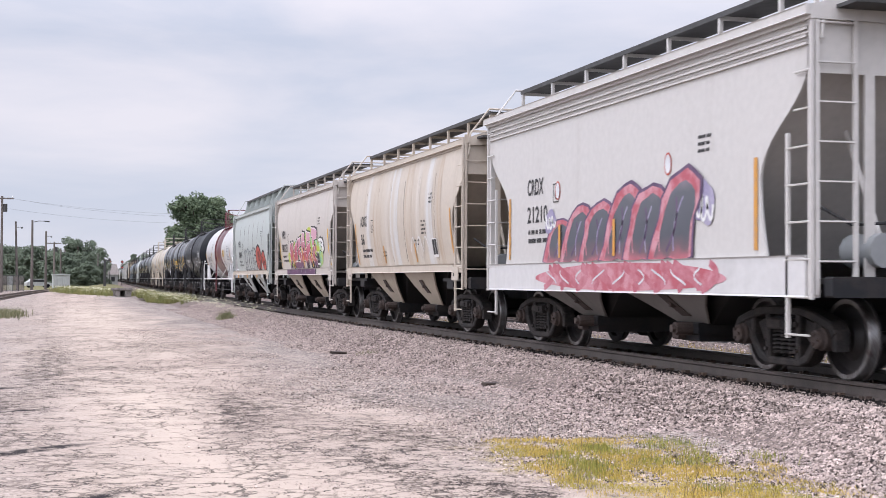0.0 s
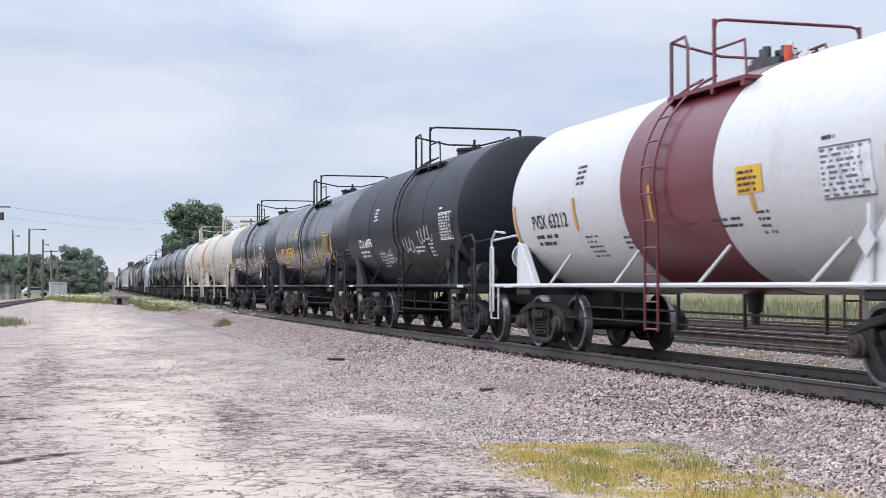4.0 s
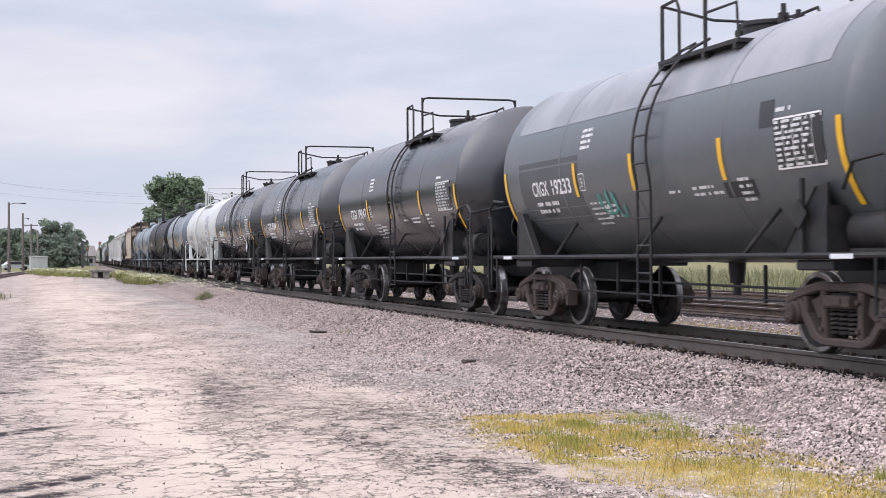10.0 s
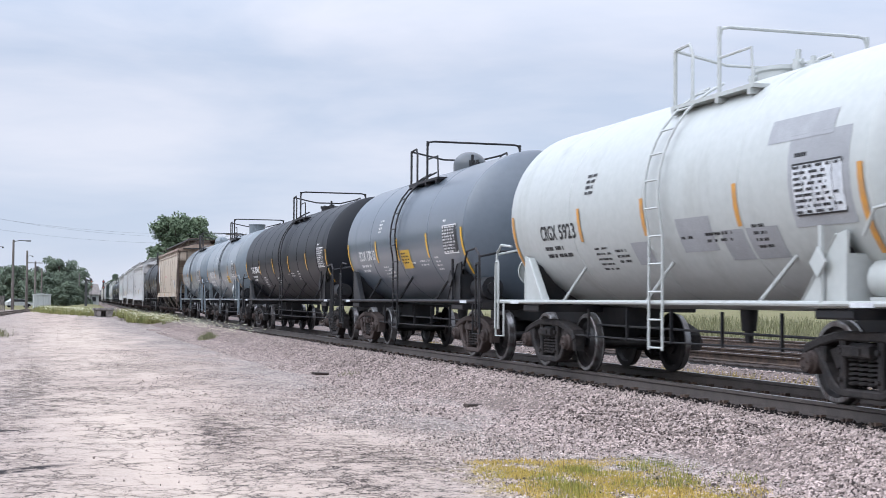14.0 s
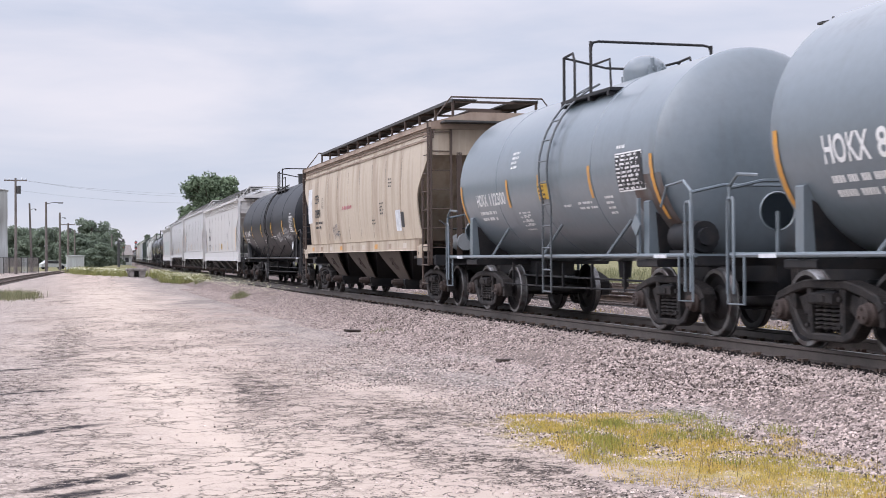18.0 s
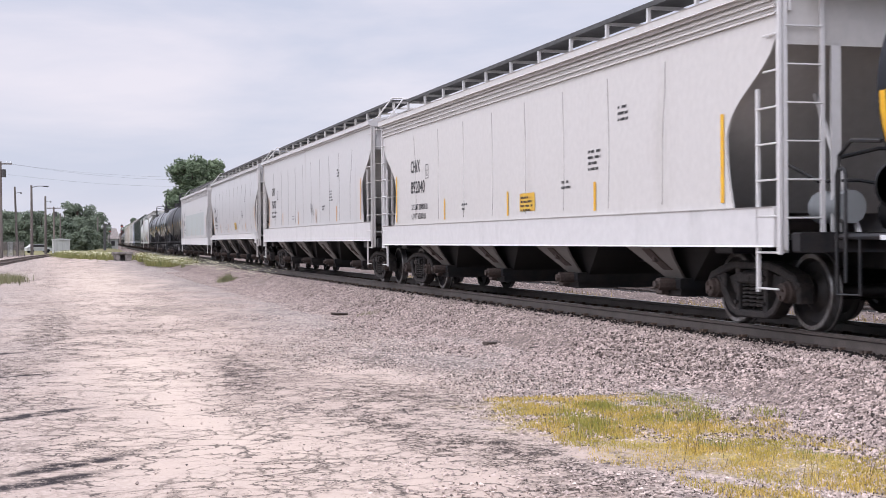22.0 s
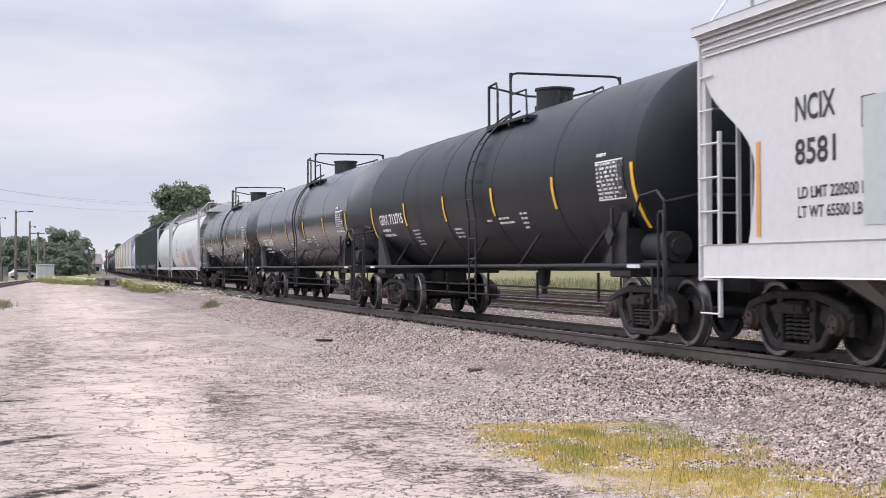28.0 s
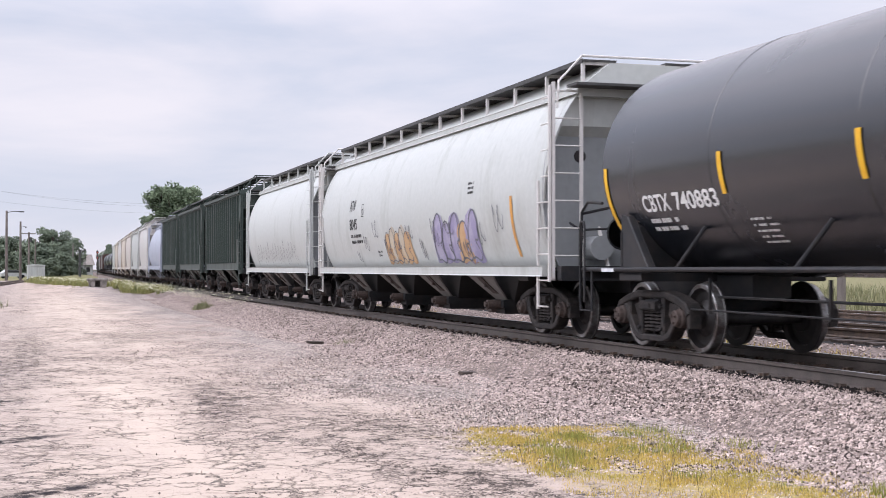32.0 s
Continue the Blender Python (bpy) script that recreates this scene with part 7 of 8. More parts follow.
def tree(label, x, y, tall, spread, seed, clumps=40, leaves=110, leaf=0.28, base=0.25, leaf_mat=None, z=0.0, lobes=()):
    """A trunk, limbs and a crown of leaf clumps; lobes (across, height, radius) shape a crown of several masses."""
    rnd = random.Random(seed)
    t = thing("tree", label, "tree", m=pose(x, y, z))
    g = Geo()
    g.tube([(0, 0, -0.2), (0.1, 0.05, tall * 0.25), (-0.1, 0.1, tall * 0.5), (0.1, 0, tall * 0.8)], tall * 0.022, 8)
    part("trunk", g, BARK, t)
    limbs, crown = Geo(), Geo()
    for i in range(clumps):
        a, h = rnd.uniform(0, 6.283), rnd.random()
        zz = tall * (base + (0.97 - base) * h)
        rr = spread * (0.35 + 0.65 * math.sin(math.pi * min(max((h * 0.85 + 0.12), 0), 1))) * rnd.uniform(0.35, 1.0)
        c = (rr * math.cos(a), rr * math.sin(a), zz - tall * 0.05)
        if lobes:
            lx, lz, lr = lobes[i % len(lobes)]
            d = Vector((rnd.gauss(0, 1), rnd.gauss(0, 1), rnd.gauss(0, 1))).normalized() * lr * rnd.uniform(0.55, 1.02)
            c = (0.86 * (lx + d.x), d.y * 1.1, lz - 0.7 + d.z * 0.85)
            zz = c[2]
        if i % 3 == 0:
            limbs.tube([(0, 0, zz * 0.55), (c[0] * 0.5, c[1] * 0.5, zz * 0.82), c], tall * 0.007, 5)
        k = spread * rnd.uniform(0.20, 0.36) if not lobes else rnd.uniform(0.6, 1.3)
        leaf_cloud(crown, c, (k, k, k * 0.75), leaves, leaf, rnd)
    part("limb", limbs, BARK, t)
    part("crown", crown, leaf_mat or LEAF, t, angle=0)
    return t


x, y = spot(6.05, 230)
tree("big broad-leaved tree in full leaf beyond the line", x, y, 17.0, 5.4, 3, 460, 130, 0.20, 0.10,
     lobes=((-3.2, 13.6, 2.4), (-0.6, 14.4, 2.0), (2.3, 13.7, 2.3), (4.3, 11.2, 2.0), (-4.5, 9.3, 2.0), (0.0, 10.0, 3.6), (-1.0, 11.6, 2.4), (2.0, 10.4, 2.6), (-3.2, 6.2, 3.1), (3.2, 6.6, 3.1), (5.0, 7.6, 2.0), (0.0, 4.0, 3.4)))
x, y = spot(5.3, 226)
tree("smaller broad-leaved tree beside the big one", x, y, 9.0, 3.5, 4, 60, 300, 0.20, 0.08)
x, y = spot(7.6, 240)
tree("broad-leaved tree behind the train", x, y, 9.5, 4.5, 5, 44, 300, 0.20, 0.1)
x, y = spot(24.2, 60)
tree("slim young tree behind the train", x, y, 9.1, 1.5, 6, 22, 60, 0.10, 0.3)
for b, d, h, w, sd in ((1.15, 320, 11.0, 5.0, 11), (0.55, 325, 8.8, 4.8, 12), (1.75, 330, 8.6, 4.6, 13), (0.9, 300, 7.0, 4.0, 14), (-0.2, 340, 9.5, 5.5, 15), (-0.9, 345, 9.0, 5.5, 16),
                       (-1.5, 350, 9.5, 5.5, 17), (-2.1, 350, 9.5, 6.0, 18), (-2.8, 355, 9.0, 6.0, 19), (1.45, 290, 5.0, 3.2, 20), (3.55, 420, 9.0, 4.5, 21), (4.2, 440, 8.0, 5.0, 22), (5.0, 450, 10.0, 6.0, 23)):
    x, y = spot(b, d)
    tree("broad-leaved tree of a distant row", x, y, h, w, sd, 36, 190, 0.27, 0.05, LEAF_FAR)


def far_woods():
    """Woods all round on the horizon."""
    rnd, g = random.Random(77), Geo()
    for i in range(420):
        b = rnd.uniform(-180, 180) if i % 3 == 0 else rnd.uniform(-14, 45)
        d = rnd.uniform(460, 620) if not -8 < b < 8 else rnd.uniform(900, 1200)
        if 60 < abs(b) or b < -4:
            d = rnd.uniform(120, 210)
        x, y = spot(b, d)
        if abs(x - line_at(max(y, -100))[0]) < 30:
            continue
        h = rnd.uniform(7, 12)
        for _ in range(5):
            leaf_cloud(g, (x + rnd.uniform(-5, 5), y + rnd.uniform(-5, 5), h * rnd.uniform(0.2, 0.75)), (4.5, 4.5, h * 0.3), 48, 0.7, rnd)
    me = make_mesh("distant_woods", g, LEAF_FAR, 0)
    return tagged(new("distant_woods", me), "green woods on the horizon", "woods", kind="stuff")


far_woods()


def utility_pole(bearing, d, tall, arm, r=0.16, lean=0.0, label="weathered wooden utility pole"):
    x, y = spot(bearing, d)
    p = thing("utility_pole", label, "utility pole", group="poles by the siding", m=pose(x, y, 0, 0, lean, 0))
    part("pole", Geo().cyl((0, 0, -0.3), (0, 0, tall), r, 10, r * 0.62), POLE_WOOD, p)
    if arm == "cross":
        for k, ang in ((1, 12), (-1, 12)):
            part("crossarm", Geo().box(0, 1.25, -0.07, 0.07, tall - 0.35, tall - 0.2) if k > 0 else Geo().box(-1.25, 0, -0.07, 0.07, tall - 0.35, tall - 0.2), POLE_WOOD, p)
        for ix in (-1.15, -0.7, 0.7, 1.15):
            part("insulator", Geo().lathe([(0, 0.05), (0.1, 0.08), (0.2, 0.05), (0.25, 0.01)], 8, (ix, 0, tall - 0.2), "z"), PANEL_WHITE, p)
        part("transformer", Geo().cyl((0.35, 0, tall - 1.8), (0.35, 0, tall - 0.9), 0.24, 12), DARK_METAL, p)
    elif arm == "lamp":
        part("lamp_arm", Geo().tube([(0, 0, tall - 0.3), (0.8, 0, tall - 0.1), (1.7, 0, tall - 0.1)], 0.05, 6), DARK_METAL, p)
        part("lamp_head", Geo().box(1.6, 2.3, -0.15, 0.15, tall - 0.22, tall - 0.06, 0.04), GALV, p)
    else:
        part("lamp_bracket", Geo().tube([(0, 0, tall - 0.9), (0.4, 0, tall - 0.75), (0.7, 0, tall - 0.75)], 0.03, 6), DARK_METAL, p)
        part("lamp_head", Geo().lathe([(0, 0.04), (0.06, 0.10), (0.2, 0.12), (0.24, 0.02)], 10, (0.75, 0, tall - 0.97), "z"), GALV, p)
    return p


utility_pole(-1.76, 165, 11.0, "cross", 0.18)
utility_pole(-1.16, 190, 9.1, "small", 0.18, -1.5)
utility_pole(-0.60, 200, 9.7, "lamp", 0.22)
utility_pole(-0.07, 215, 8.7, "small", 0.22)
utility_pole(0.25, 262, 8.3, "cross", 0.24)
utility_pole(0.50, 285, 7.6, "small", 0.2)
utility_pole(0.66, 300, 7.6, "small", 0.2)
utility_pole(1.95, 300, 7.0, "small", 0.18)
utility_pole(8.18, 165, 9.6, "cross", 0.2)


def cable(z0, z1, sag, k):
    (xa, ya), (xb, yb) = spot(-1.76, 165), spot(8.18, 165)
    pts = [(xa + (xb - xa) * i / 16 + k, ya + (yb - ya) * i / 16, z0 + (z1 - z0) * i / 16 - sag * 4 * (i / 16) * (1 - i / 16)) for i in range(17)]
    return tagged(part("overhead_cable", Geo().tube(pts, 0.007, 5), GALV, None), "thin overhead cable between the utility poles", "cable", "overhead cables")


cable(10.85, 9.4, 0.7, 0.0)
cable(10.85, 9.2, 0.9, 0.6)
cable(9.6, 8.4, 0.7, 0.3)


def lamp_post(bearing, d, tall):
    x, y = spot(bearing, d)
    p = thing("street_lamp", "tall street lamp with a cobra-head lamp on a curved arm", "street lamp", m=pose(x, y, 0, 0, 0, 0))
    part("pole", Geo().cyl((0, 0, 0), (0, 0, tall), 0.13, 12, 0.10), POLE_WOOD, p)
    part("arm", Geo().tube([(0, 0, tall - 0.35), (-0.3, 0, tall - 0.1), (-0.8, 0, tall + 0.02), (-1.2, 0, tall + 0.02)], 0.035, 6), GALV, p)
    part("lamp_head", Geo().prism([(-1.15, tall - 0.03), (-1.25, tall - 0.06), (-1.95, tall - 0.03), (-1.95, tall + 0.03), (-1.5, tall + 0.12), (-1.15, tall + 0.08)], -0.14, 0.14, "y"), GALV, p)
    part("photo_cell", Geo().cyl((-1.5, 0, tall + 0.1), (-1.5, 0, tall + 0.2), 0.05, 8), DARK_METAL, p)
    return p


lamp_post(33.1, 42, 8.3)


def signal_mast(bearing, d, tall, heads, label):
    x, y = spot(bearing, d)
    s = thing("signal_mast", label, "railway signal", m=pose(x, y, 0))
    part("mast", Geo().cyl((0, 0, 0), (0, 0, tall), 0.09, 8), DARK_METAL, s)
    for i in range(heads):
        z = tall - 0.5 - 1.3 * i
        h = part("signal_head", Geo().cyl((0, 0, z), (0, -0.25, z), 0.34, 14), DARK_METAL, s)
        if i == 0 or heads > 1:
            part("lens", Geo().cyl((0, -0.25, z), (0, -0.30, z), 0.07, 12), RED_LIGHT, h, "glowing red lens")
    return s


signal_mast(2.42, 340, 6.2, 2, "railway signal mast showing red lights")
signal_mast(2.90, 330, 6.0, 2, "railway signal mast showing red lights")


def gantry_post():
    x, y = spot(2.22, 250)
    s = thing("crossing_signal", "dark crossing signal post with a cabinet", "railway signal", m=pose(x, y, 0))
    part("post", Geo().box(-0.22, 0.22, -0.22, 0.22, 0, 5.0, 0.05), DARK_METAL, s)
    part("bracket", Geo().box(-0.1, 0.9, -0.06, 0.06, 4.7, 4.9), DARK_METAL, s)
    part("lamp_head", Geo().cyl((0.8, 0, 5.0), (0.8, -0.2, 5.0), 0.22, 10), DARK_METAL, s)
    return s


gantry_post()


def shed():
    x, y = spot(0.52, 240)
    s = thing("shed", "small white corrugated metal shed", "shed", m=pose(x, y, 0, 0, 0, 6))
    part("wall", Geo().box(-1.35, 1.35, -1.0, 1.0, 0.0, 2.15, 0.03), SHED_WHITE, s)
    part("roof", Geo().prism([(-1.45, 2.15), (1.45, 2.15), (1.45, 2.28), (0, 2.40), (-1.45, 2.28)], -1.1, 1.1, "y"), SHED_WHITE, s)
    for i in range(9):
        part("siding_rib", Geo().box(-1.2 + 0.3 * i, -1.16 + 0.3 * i, -1.03, -0.995, 0.05, 2.1), SHED_WHITE, s)
    return s


shed()


def storage_tank():
    x, y = spot(-4.55, 185)
    r, h = 8.0, 10.4
    s = thing("storage_tank", "huge white cylindrical storage tank with a low cone roof", "storage tank", m=pose(x, y, 0))
    part("shell", Geo().lathe([(0, r), (0.05, r + 0.03), (3.4, r + 0.03), (3.45, r), (6.8, r), (6.85, r + 0.02), (h, r + 0.02)], 64, axis="z"), SHED_WHITE, s)
    part("cone_roof", Geo().lathe([(h, r + 0.15), (h + 0.12, r + 0.15), (h + 1.9, 0.4), (h + 1.95, 0.02)], 64, axis="z"), SHED_WHITE, s)
    side = Side(lambda u, v, lift: ((r + lift) * math.sin(u / r), -(r + lift) * math.cos(u / r), v))
    ink = material("dark_blue_lettering", srgb(84, 78, 110), 0.6)
    ink2 = material("grey_lettering", srgb(120, 118, 122), 0.6)
    part("lettering", side.put(text_geo("s", 2.3, 0.9), 6.75, 7.4), ink, s)
    part("lettering", side.put(text_geo("te", 0.9, 0.9), 6.85, 6.2), ink2, s)
    return s


storage_tank()


def fence():
    f = thing("chain_link_fence", "chain-link fence with slats along the siding", "fence")
    x0, y0 = spot(-5.0, 150)
    x1, y1 = spot(-0.9, 185)
    n = 16
    for i in range(n + 1):
        x, y = x0 + (x1 - x0) * i / n, y0 + (y1 - y0) * i / n
        part("post", Geo().cyl((x, y, 0), (x, y, 2.0), 0.05, 6), GALV, f)
    for i in range(n):
        xa, ya = x0 + (x1 - x0) * i / n, y0 + (y1 - y0) * i / n
        xb, yb = x0 + (x1 - x0) * (i + 1) / n, y0 + (y1 - y0) * (i + 1) / n
        g = Geo()
        for j in range(14):
            u, w = (j + 0.1) / 14, (j + 0.8) / 14
            g.add([(xa + (xb - xa) * u, ya + (yb - ya) * u, 0.05), (xa + (xb - xa) * w, ya + (yb - ya) * w, 0.05), (xa + (xb - xa) * w, ya + (yb - ya) * w, 1.85), (xa + (xb - xa) * u, ya + (yb - ya) * u, 1.85)], [(0, 1, 2, 3)])
        part("slat_panel", g, SHED_WHITE if i % 4 == 1 else CONCRETE, f, angle=0)
    part("top_rail", Geo().tube([(x0, y0, 1.95), (x1, y1, 1.95)], 0.03, 6), GALV, f)


fence()


def concrete_block():
    b = thing("concrete_block", "weathered concrete plinth with a dark cavity at the road's end", "concrete block", m=pose(5.5, 108.5, 0.18, 0, 0, 4))
    part("slab", Geo().box(-0.75, 0.75, -0.45, 0.45, 0.55, 0.75, 0.03), CONCRETE, b)
    part("pier", Geo().prism([(0.18, 0.0), (0.62, 0.0), (0.70, 0.55), (0.18, 0.55)], -0.4, 0.4, "y"), CONCRETE, b)
    part("pier", Geo().prism([(-0.45, 0.0), (-0.2, 0.0), (-0.2, 0.55), (-0.68, 0.55)], -0.4, 0.4, "y"), CONCRETE, b)
    part("back_wall", Geo().box(-0.6, 0.6, 0.25, 0.40, 0.0, 0.55), CONCRETE, b)
    return b


concrete_block()


def parked_car(bearing, d, rot, mat, label):
    x, y = spot(bearing, d)
    c = thing("parked_car", label, "car", m=pose(x, y, 0, 0, 0, rot))
    part("body", Geo().prism([(-2.2, 0.35), (2.2, 0.35), (2.25, 0.8), (1.3, 0.95), (0.7, 1.45), (-1.2, 1.5), (-1.9, 1.0), (-2.25, 0.9)], -0.85, 0.85, "y"), mat, c)
    part("window", Geo().prism([(-1.55, 1.0), (1.1, 0.98), (0.62, 1.38), (-1.15, 1.42)], -0.87, 0.87, "y"), PANEL_DARK, c)
    for wx in (-1.4, 1.4):
        for wy in (-0.8, 0.8):
            part("wheel", Geo().cyl((wx, wy - 0.1, 0.33), (wx, wy + 0.1, 0.33), 0.33, 14), BLACK_FLAT, c)
    return c


parked_car(-0.35, 245, 20, SHED_WHITE, "white parked car by the fence")


def house():
    x, y = spot(1.98, 350)
    h = thing("house", "small house with a grey gabled roof", "house", m=pose(x, y, 0, 0, 0, 10))
    part("wall", Geo().box(-4, 4, -3, 3, 0, 2.6), SHED_WHITE, h)
    part("roof", Geo().prism([(-3.5, 2.6), (3.5, 2.6), (0, 5.2)], -4.4, 4.4, "x"), CONCRETE, h)
    for wx in (-2.2, 0.6, 2.4):
        part("window", Geo().box(wx, wx + 0.9, -3.03, -2.99, 0.9, 2.0), PANEL_DARK, h)
    return h


house()

# ---- loose stones, grass, weeds ----
def scrap(x, y, rot, w):
    s = part("scrap_timber", Geo().box(-w, w, -0.06, 0.06, 0.0, 0.05, 0.015), TIE_WOOD, None, m=pose(x, y, 0.03, 4, 3, rot))
    return tagged(s, "dark splinter of old tie lying on the gravel", "timber", "scraps of tie")


scrap(6.6, 20.1, 20, 0.22)
scrap(6.95, 18.8, 8, 0.26)
scrap(6.1, 29.5, 30, 0.2)
scrap(7.3, 15.6, -20, 0.1)


def scatter_stones(name, label, mat, n, place, size, seed):
    rnd = np.random.default_rng(seed)
    base = np.array([(1, 0, 0), (-1, 0, 0), (0, 1, 0), (0, -1, 0), (0, 0, 1), (0, 0, -1)], float)
    faces = np.array([(0, 2, 4), (2, 1, 4), (1, 3, 4), (3, 0, 4), (2, 0, 5), (1, 2, 5), (3, 1, 5), (0, 3, 5)])
    cs = np.array([place(rnd) for _ in range(n)])
    k = rnd.uniform(size[0], size[1], (n, 1, 1)) * rnd.uniform(0.6, 1.3, (n, 1, 3))
    v = base[None] * k + rnd.normal(0, 0.22, (n, 6, 3)) * k
    a = rnd.uniform(0, 6.283, n)
    c, s = np.cos(a), np.sin(a)
    x, y = v[:, :, 0] * c[:, None] - v[:, :, 1] * s[:, None], v[:, :, 0] * s[:, None] + v[:, :, 1] * c[:, None]
    v = np.stack([x, y, v[:, :, 2] * 0.75], 2) + cs[:, None, :]
    f = faces[None] + 6 * np.arange(n)[:, None, None]
    me = bpy.data.meshes.new(name)
    me.from_pydata(v.reshape(-1, 3).tolist(), [], f.reshape(-1, 3).tolist())
    me.materials.append(mat)
    return tagged(new(name, me), label, "stones", kind="stuff")


def on_bed(rnd):
    s = 6.0 + 70.0 * rnd.random() ** 1.8
    o = rnd.uniform(-2.25, -0.14) if rnd.random() < 0.88 else rnd.uniform(-2.9, -2.1)
    x, y, _ = line_at(s, o)
    return x, y, max(ground_height(o, s), 0.365 if o > -0.62 else 0.0) + 0.010


def between_rails(rnd):
    s = 7.0 + 50.0 * rnd.random() ** 1.5
    o = rnd.uniform(2.2, 5.4)
    x, y, _ = line_at(s, o)
    return x, y, ground_height(o, s) + 0.01


def on_road(rnd):
    s = 6.5 + 40.0 * rnd.random() ** 2.2
    o = -2.1 - abs(rnd.normal(0, 1.8))
    x, y, _ = line_at(s, o)
    return x, y, 0.004


scatter_stones("ballast_stones", "grey and pinkish crushed ballast stones", STONE, 104000, on_bed, (0.011, 0.026), 5)
scatter_stones("dark_ballast_stones", "dark grey stones among the ballast", STONE_DARK, 20000, on_bed, (0.011, 0.026), 15)
scatter_stones("track_stones", "ballast stones between the tracks", STONE, 8000, between_rails, (0.020, 0.042), 6)
scatter_stones("gravel", "loose pinkish gravel on the road's edge", STONE_PINK, 40000, on_road, (0.007, 0.019), 7)



def on_near_road(rnd):
    s = 6.5 + 30.0 * rnd.random() ** 1.6
    x, y, _ = line_at(s, -2.1 - abs(rnd.normal(0, 1.5)))
    return x, y, 0.003


def by_the_rail(rnd):
    s = 6.0 + 60.0 * rnd.random() ** 1.6
    x, y, _ = line_at(s, -0.09 - 0.30 * rnd.random() ** 2)
    return x, y, 0.378


scatter_stones("dark_gravel", "dark chips of stone among the gravel", STONE_DARK, 18000, on_near_road, (0.006, 0.013), 8)
# near-black stones in a ragged line along the rail's foot
scatter_stones("oily_stones", "oily dark stones against the rail", DARK_BED, 7000, by_the_rail, (0.018, 0.040), 9)


def blades(name, label, mat, n, place, tall, width, seed):
    rnd = random.Random(seed)
    g = Geo()
    for _ in range(n):
        x, y, z, k = place(rnd)
        h, a = rnd.uniform(*tall) * k, rnd.uniform(0, 6.283)
        lx, ly = 0.45 * h * rnd.uniform(-1, 1), 0.45 * h * rnd.uniform(-1, 1)
        wx, wy = width * math.cos(a), width * math.sin(a)
        n0 = len(g.v)
        g.v += [(x - wx, y - wy, z), (x + wx, y + wy, z), (x + lx * 0.4 + wx * 0.6, y + ly * 0.4 + wy * 0.6, z + h * 0.6), (x + lx * 0.4 - wx * 0.6, y + ly * 0.4 - wy * 0.6, z + h * 0.6), (x + lx, y + ly, z + h)]
        g.f += [(n0, n0 + 1, n0 + 2, n0 + 3), (n0 + 3, n0 + 2, n0 + 4)]
    me = make_mesh(name, g, mat, 0)
    return tagged(new(name, me), label, "grass", kind="stuff")


def verge(rnd):
    while True:
        x, y = rnd.uniform(3.7, 7.2), rnd.uniform(7.0, 13.5)
        near = 4.0 + 0.10 * max(y - 11.6, 0) ** 1.5
        far = 6.25 - 0.18 * max(y - 12.0, 0) - 0.06 * (12.0 - y)
        fringe = min(x - near, far - x) + 0.30 * noise.noise((x * 1.7, y * 1.3, 0))
        if fringe > 0.5 * rnd.random() ** 2 and noise.noise((x * 2.6, y * 1.8, 7)) > -0.35 + 0.4 * rnd.random():
            return x, y, 0.0, 0.5 + 0.5 * rnd.random() + 0.7 * max(noise.noise((x * 3.0, y * 3.0, 3)), 0)


TUFTS = [random.Random(91).sample(range(1000), 26), random.Random(92).sample(range(1000), 26)]


def tuft(rnd):
    """Green tufts here and there in the dry verge, more along its far rim."""
    while True:
        i = rnd.randrange(26)
        u, w = TUFTS[0][i] / 1000, TUFTS[1][i] / 1000
        x, y = 4.1 + 2.3 * u + rnd.gauss(0, 0.09), 7.6 + 5.6 * w ** 0.7 + rnd.gauss(0, 0.13)
        if y < 13.3 and x < 6.5 - 0.2 * max(y - 11.5, 0) and x > 4.0 + 0.12 * max(y - 11.6, 0) ** 1.5:
            return x, y, 0.0, 0.5 + 0.9 * TUFTS[0][(i + 7) % 26] / 1000


def clump(x0, y0, r, z=0.0, k=1.0):
    def place(rnd):
        a, d = rnd.uniform(0, 6.283), r * rnd.random() ** 0.7
        return x0 + d * math.cos(a), y0 + d * math.sin(a) * 1.6, z, k * (1.1 - 0.6 * d / r)
    return place


def mound(rnd):
    while True:
        u = rnd.random()
        x, y = 8.2 - 6.6 * u + rnd.gauss(0, 0.5), 86 + 55 * u + rnd.gauss(0, 3.0) + abs(rnd.gauss(0, 5)) * (0.5 + u)
        if not (abs(x - 0.0508 * y) < 1.1 and y < 110) and noise.noise((x * 0.9, y * 0.3, 2)) > -0.25 + 0.3 * rnd.random():
            return x, y, 0.1 if y < 100 else 0.25, 0.7 + 0.5 * rnd.random()


blades("verge_grass", "yellow-green tufts of dry grass on the verge", BLADE, 46000, verge, (0.012, 0.05), 0.0030, 1)
blades("verge_weeds", "green weeds among the dry verge grass", WEED_BRIGHT, 2600, tuft, (0.03, 0.11), 0.003, 2)
blades("dry_stalks", "thin dry stalks standing in the verge grass", STALK, 160, verge, (0.16, 0.38), 0.0022, 12)
blades("trackside_weed", "small green weed tuft in the ballast", BLADE_GREEN, 600, clump(6.9, 55.2, 0.45, 0.0), (0.2, 0.5), 0.009, 3)
blades("trackside_weed", "small green weed tuft in the gravel", BLADE_GREEN, 420, clump(6.75, 29.0, 0.35, 0.0), (0.05, 0.18), 0.005, 4)
blades("siding_grass", "pale grass tufts beside the siding", BLADE_GREEN, 2500, lambda r: (r.uniform(-4.2, -1.2) + 0.3 * r.gauss(0, 1), 62 + r.gauss(0, 2.2), 0.0, 1.0), (0.15, 0.42), 0.011, 5)
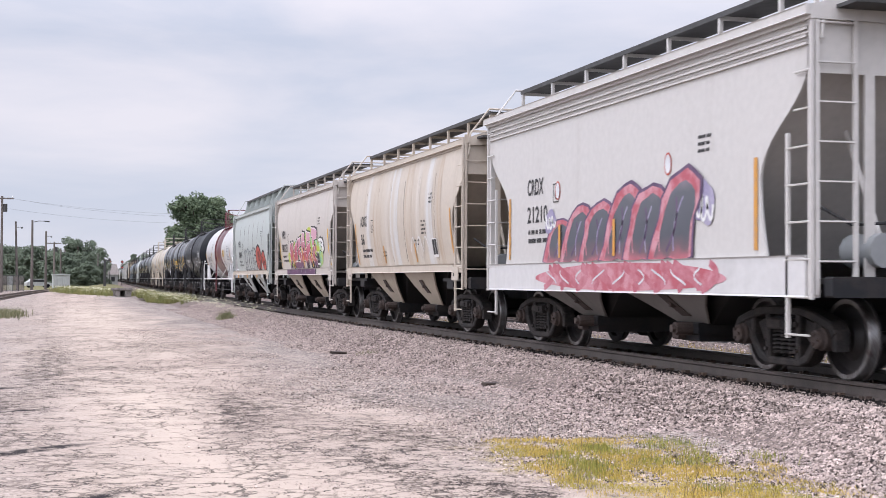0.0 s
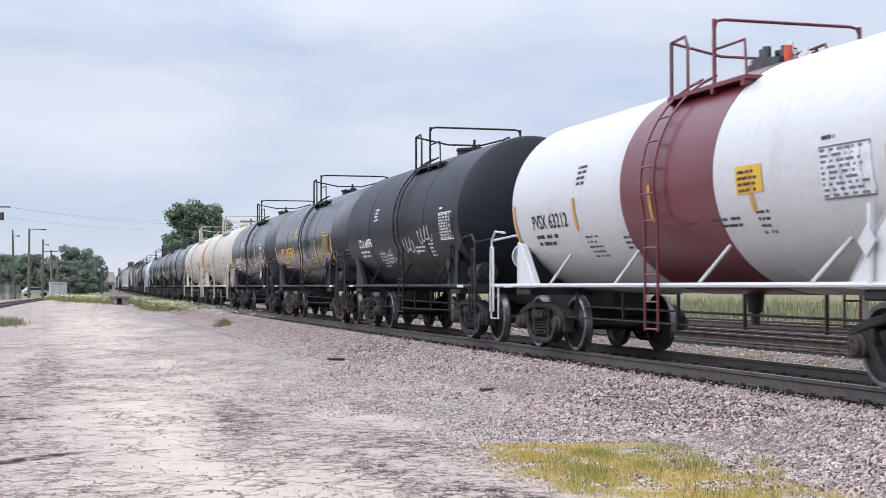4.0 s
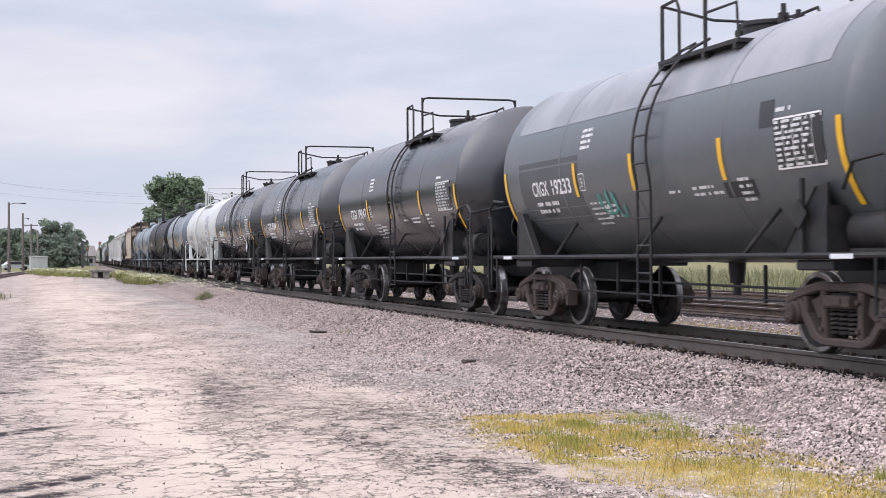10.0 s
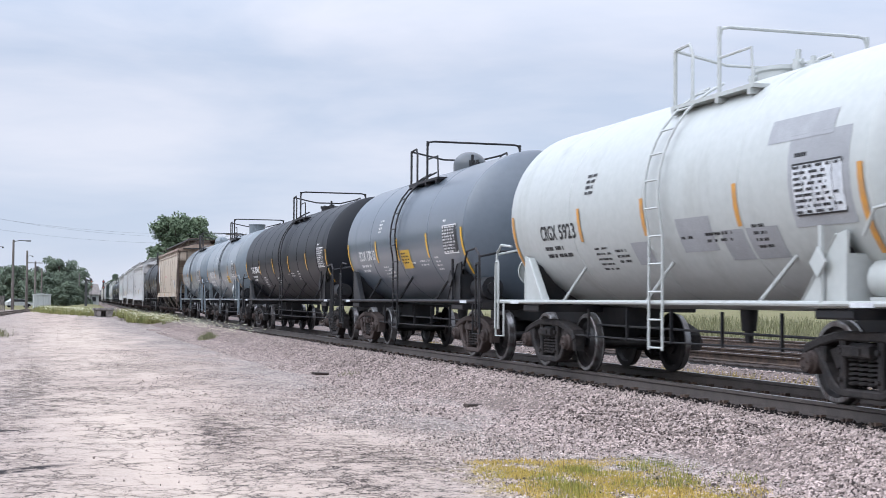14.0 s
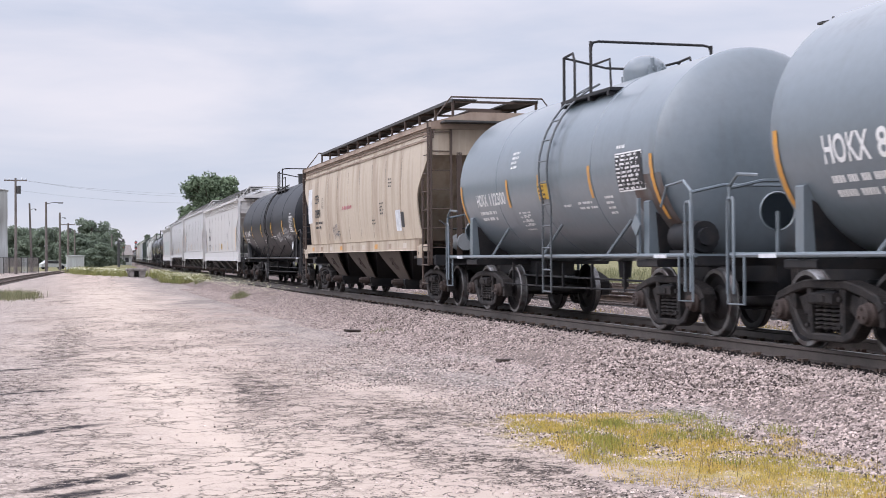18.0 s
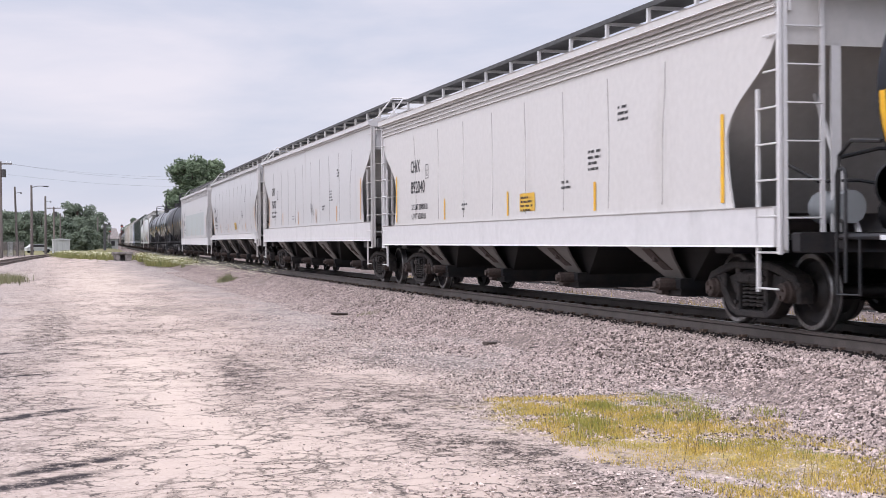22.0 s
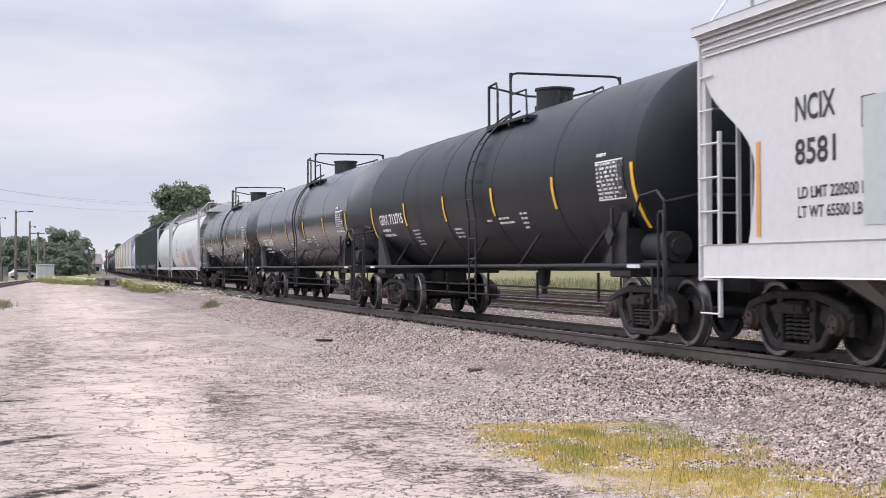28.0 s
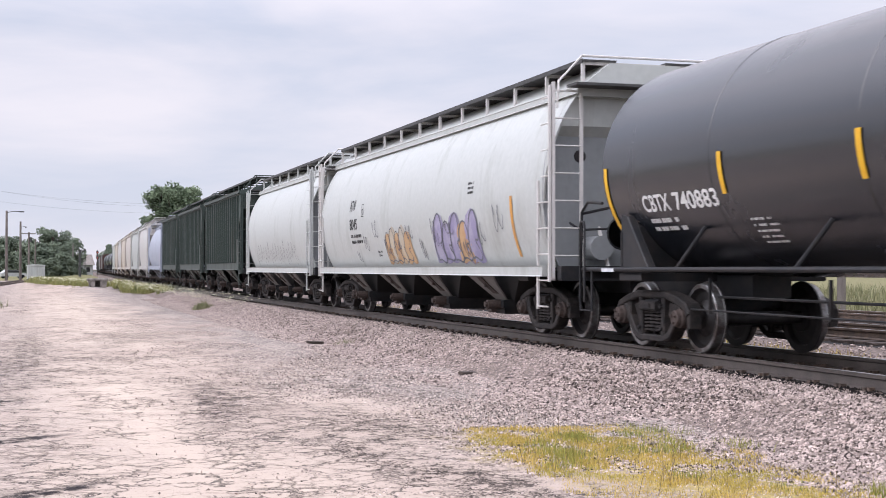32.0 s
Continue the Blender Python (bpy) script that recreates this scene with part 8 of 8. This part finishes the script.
blades("flower_weeds", "tall green weeds with pale flowers beside the line", MOUND_GRASS, 24000, mound, (0.20, 0.68), 0.020, 6)
blades("field_grass", "tall grass beyond the outer track", BLADE_GREEN, 15000, lambda r: (22.5 + 34 * r.random() ** 1.6, r.uniform(26, 110), 0.0, 1.0), (0.35, 1.0), 0.025, 8)
blades("track_weeds", "yellow-green weeds between the tracks", BLADE, 1800, lambda r: (NEAR_X + 3.3 + r.gauss(0, 0.25), r.choice((19, 21, 22, 24, 30, 41, 46)) + r.gauss(0, 0.7), 0.18, 1.0), (0.1, 0.32), 0.007, 9)


def flowers():
    rnd, g = random.Random(10), Geo()
    for i in range(4200):
        x, y, z, _ = mound(rnd)
        if i % 12 == 0:
            x, y, z = rnd.uniform(7.0, 8.4), rnd.uniform(50, 90), 0.1
        z += rnd.uniform(0.25, 0.60)
        k = rnd.uniform(0.03, 0.06)
        g.add([(x - k, y, z), (x, y - k, z + k * 0.3), (x + k, y, z), (x, y + k, z + k * 0.3), (x, y, z + k * 0.7)], [(0, 1, 4), (1, 2, 4), (2, 3, 4), (3, 0, 4)])
    me = make_mesh("weed_flowers", g, FLOWER, 0)
    return tagged(new("weed_flowers", me), "pale cream flower heads on the weeds", "flowers", kind="stuff")


flowers()

# ---- the rolling train ----
def motions():
    """The train rolls towards the camera and past it; its wheelsets turn."""
    times = [2.0 * i for i in range(17)]
    for car, mid in CARS:
        rows = []
        for t in times:
            x, y, a = line_at(mid - run(t), GAUGE / 2)
            rows.append((t, pose(x, y, RAIL_Z, 0, 0, -90 - math.degrees(a))))
        walk(car, rows)
    for w, q in WHEELS:
        base = w.matrix_basis.copy()
        ts = [k / FPS for k in range(961) if -8 < q - run(k / FPS) < 40]
        rows = [(u, base @ Matrix.Rotation((run(u) - run(ts[0])) / 0.457, 4, "Y")) for u in ts] if ts else []
        rows = [(0.0, base)] + [r for r in rows if 0.04 < r[0] < 31.95]
        rows.append((32.0, rows[-1][1]))
        walk(w, rows)


motions()
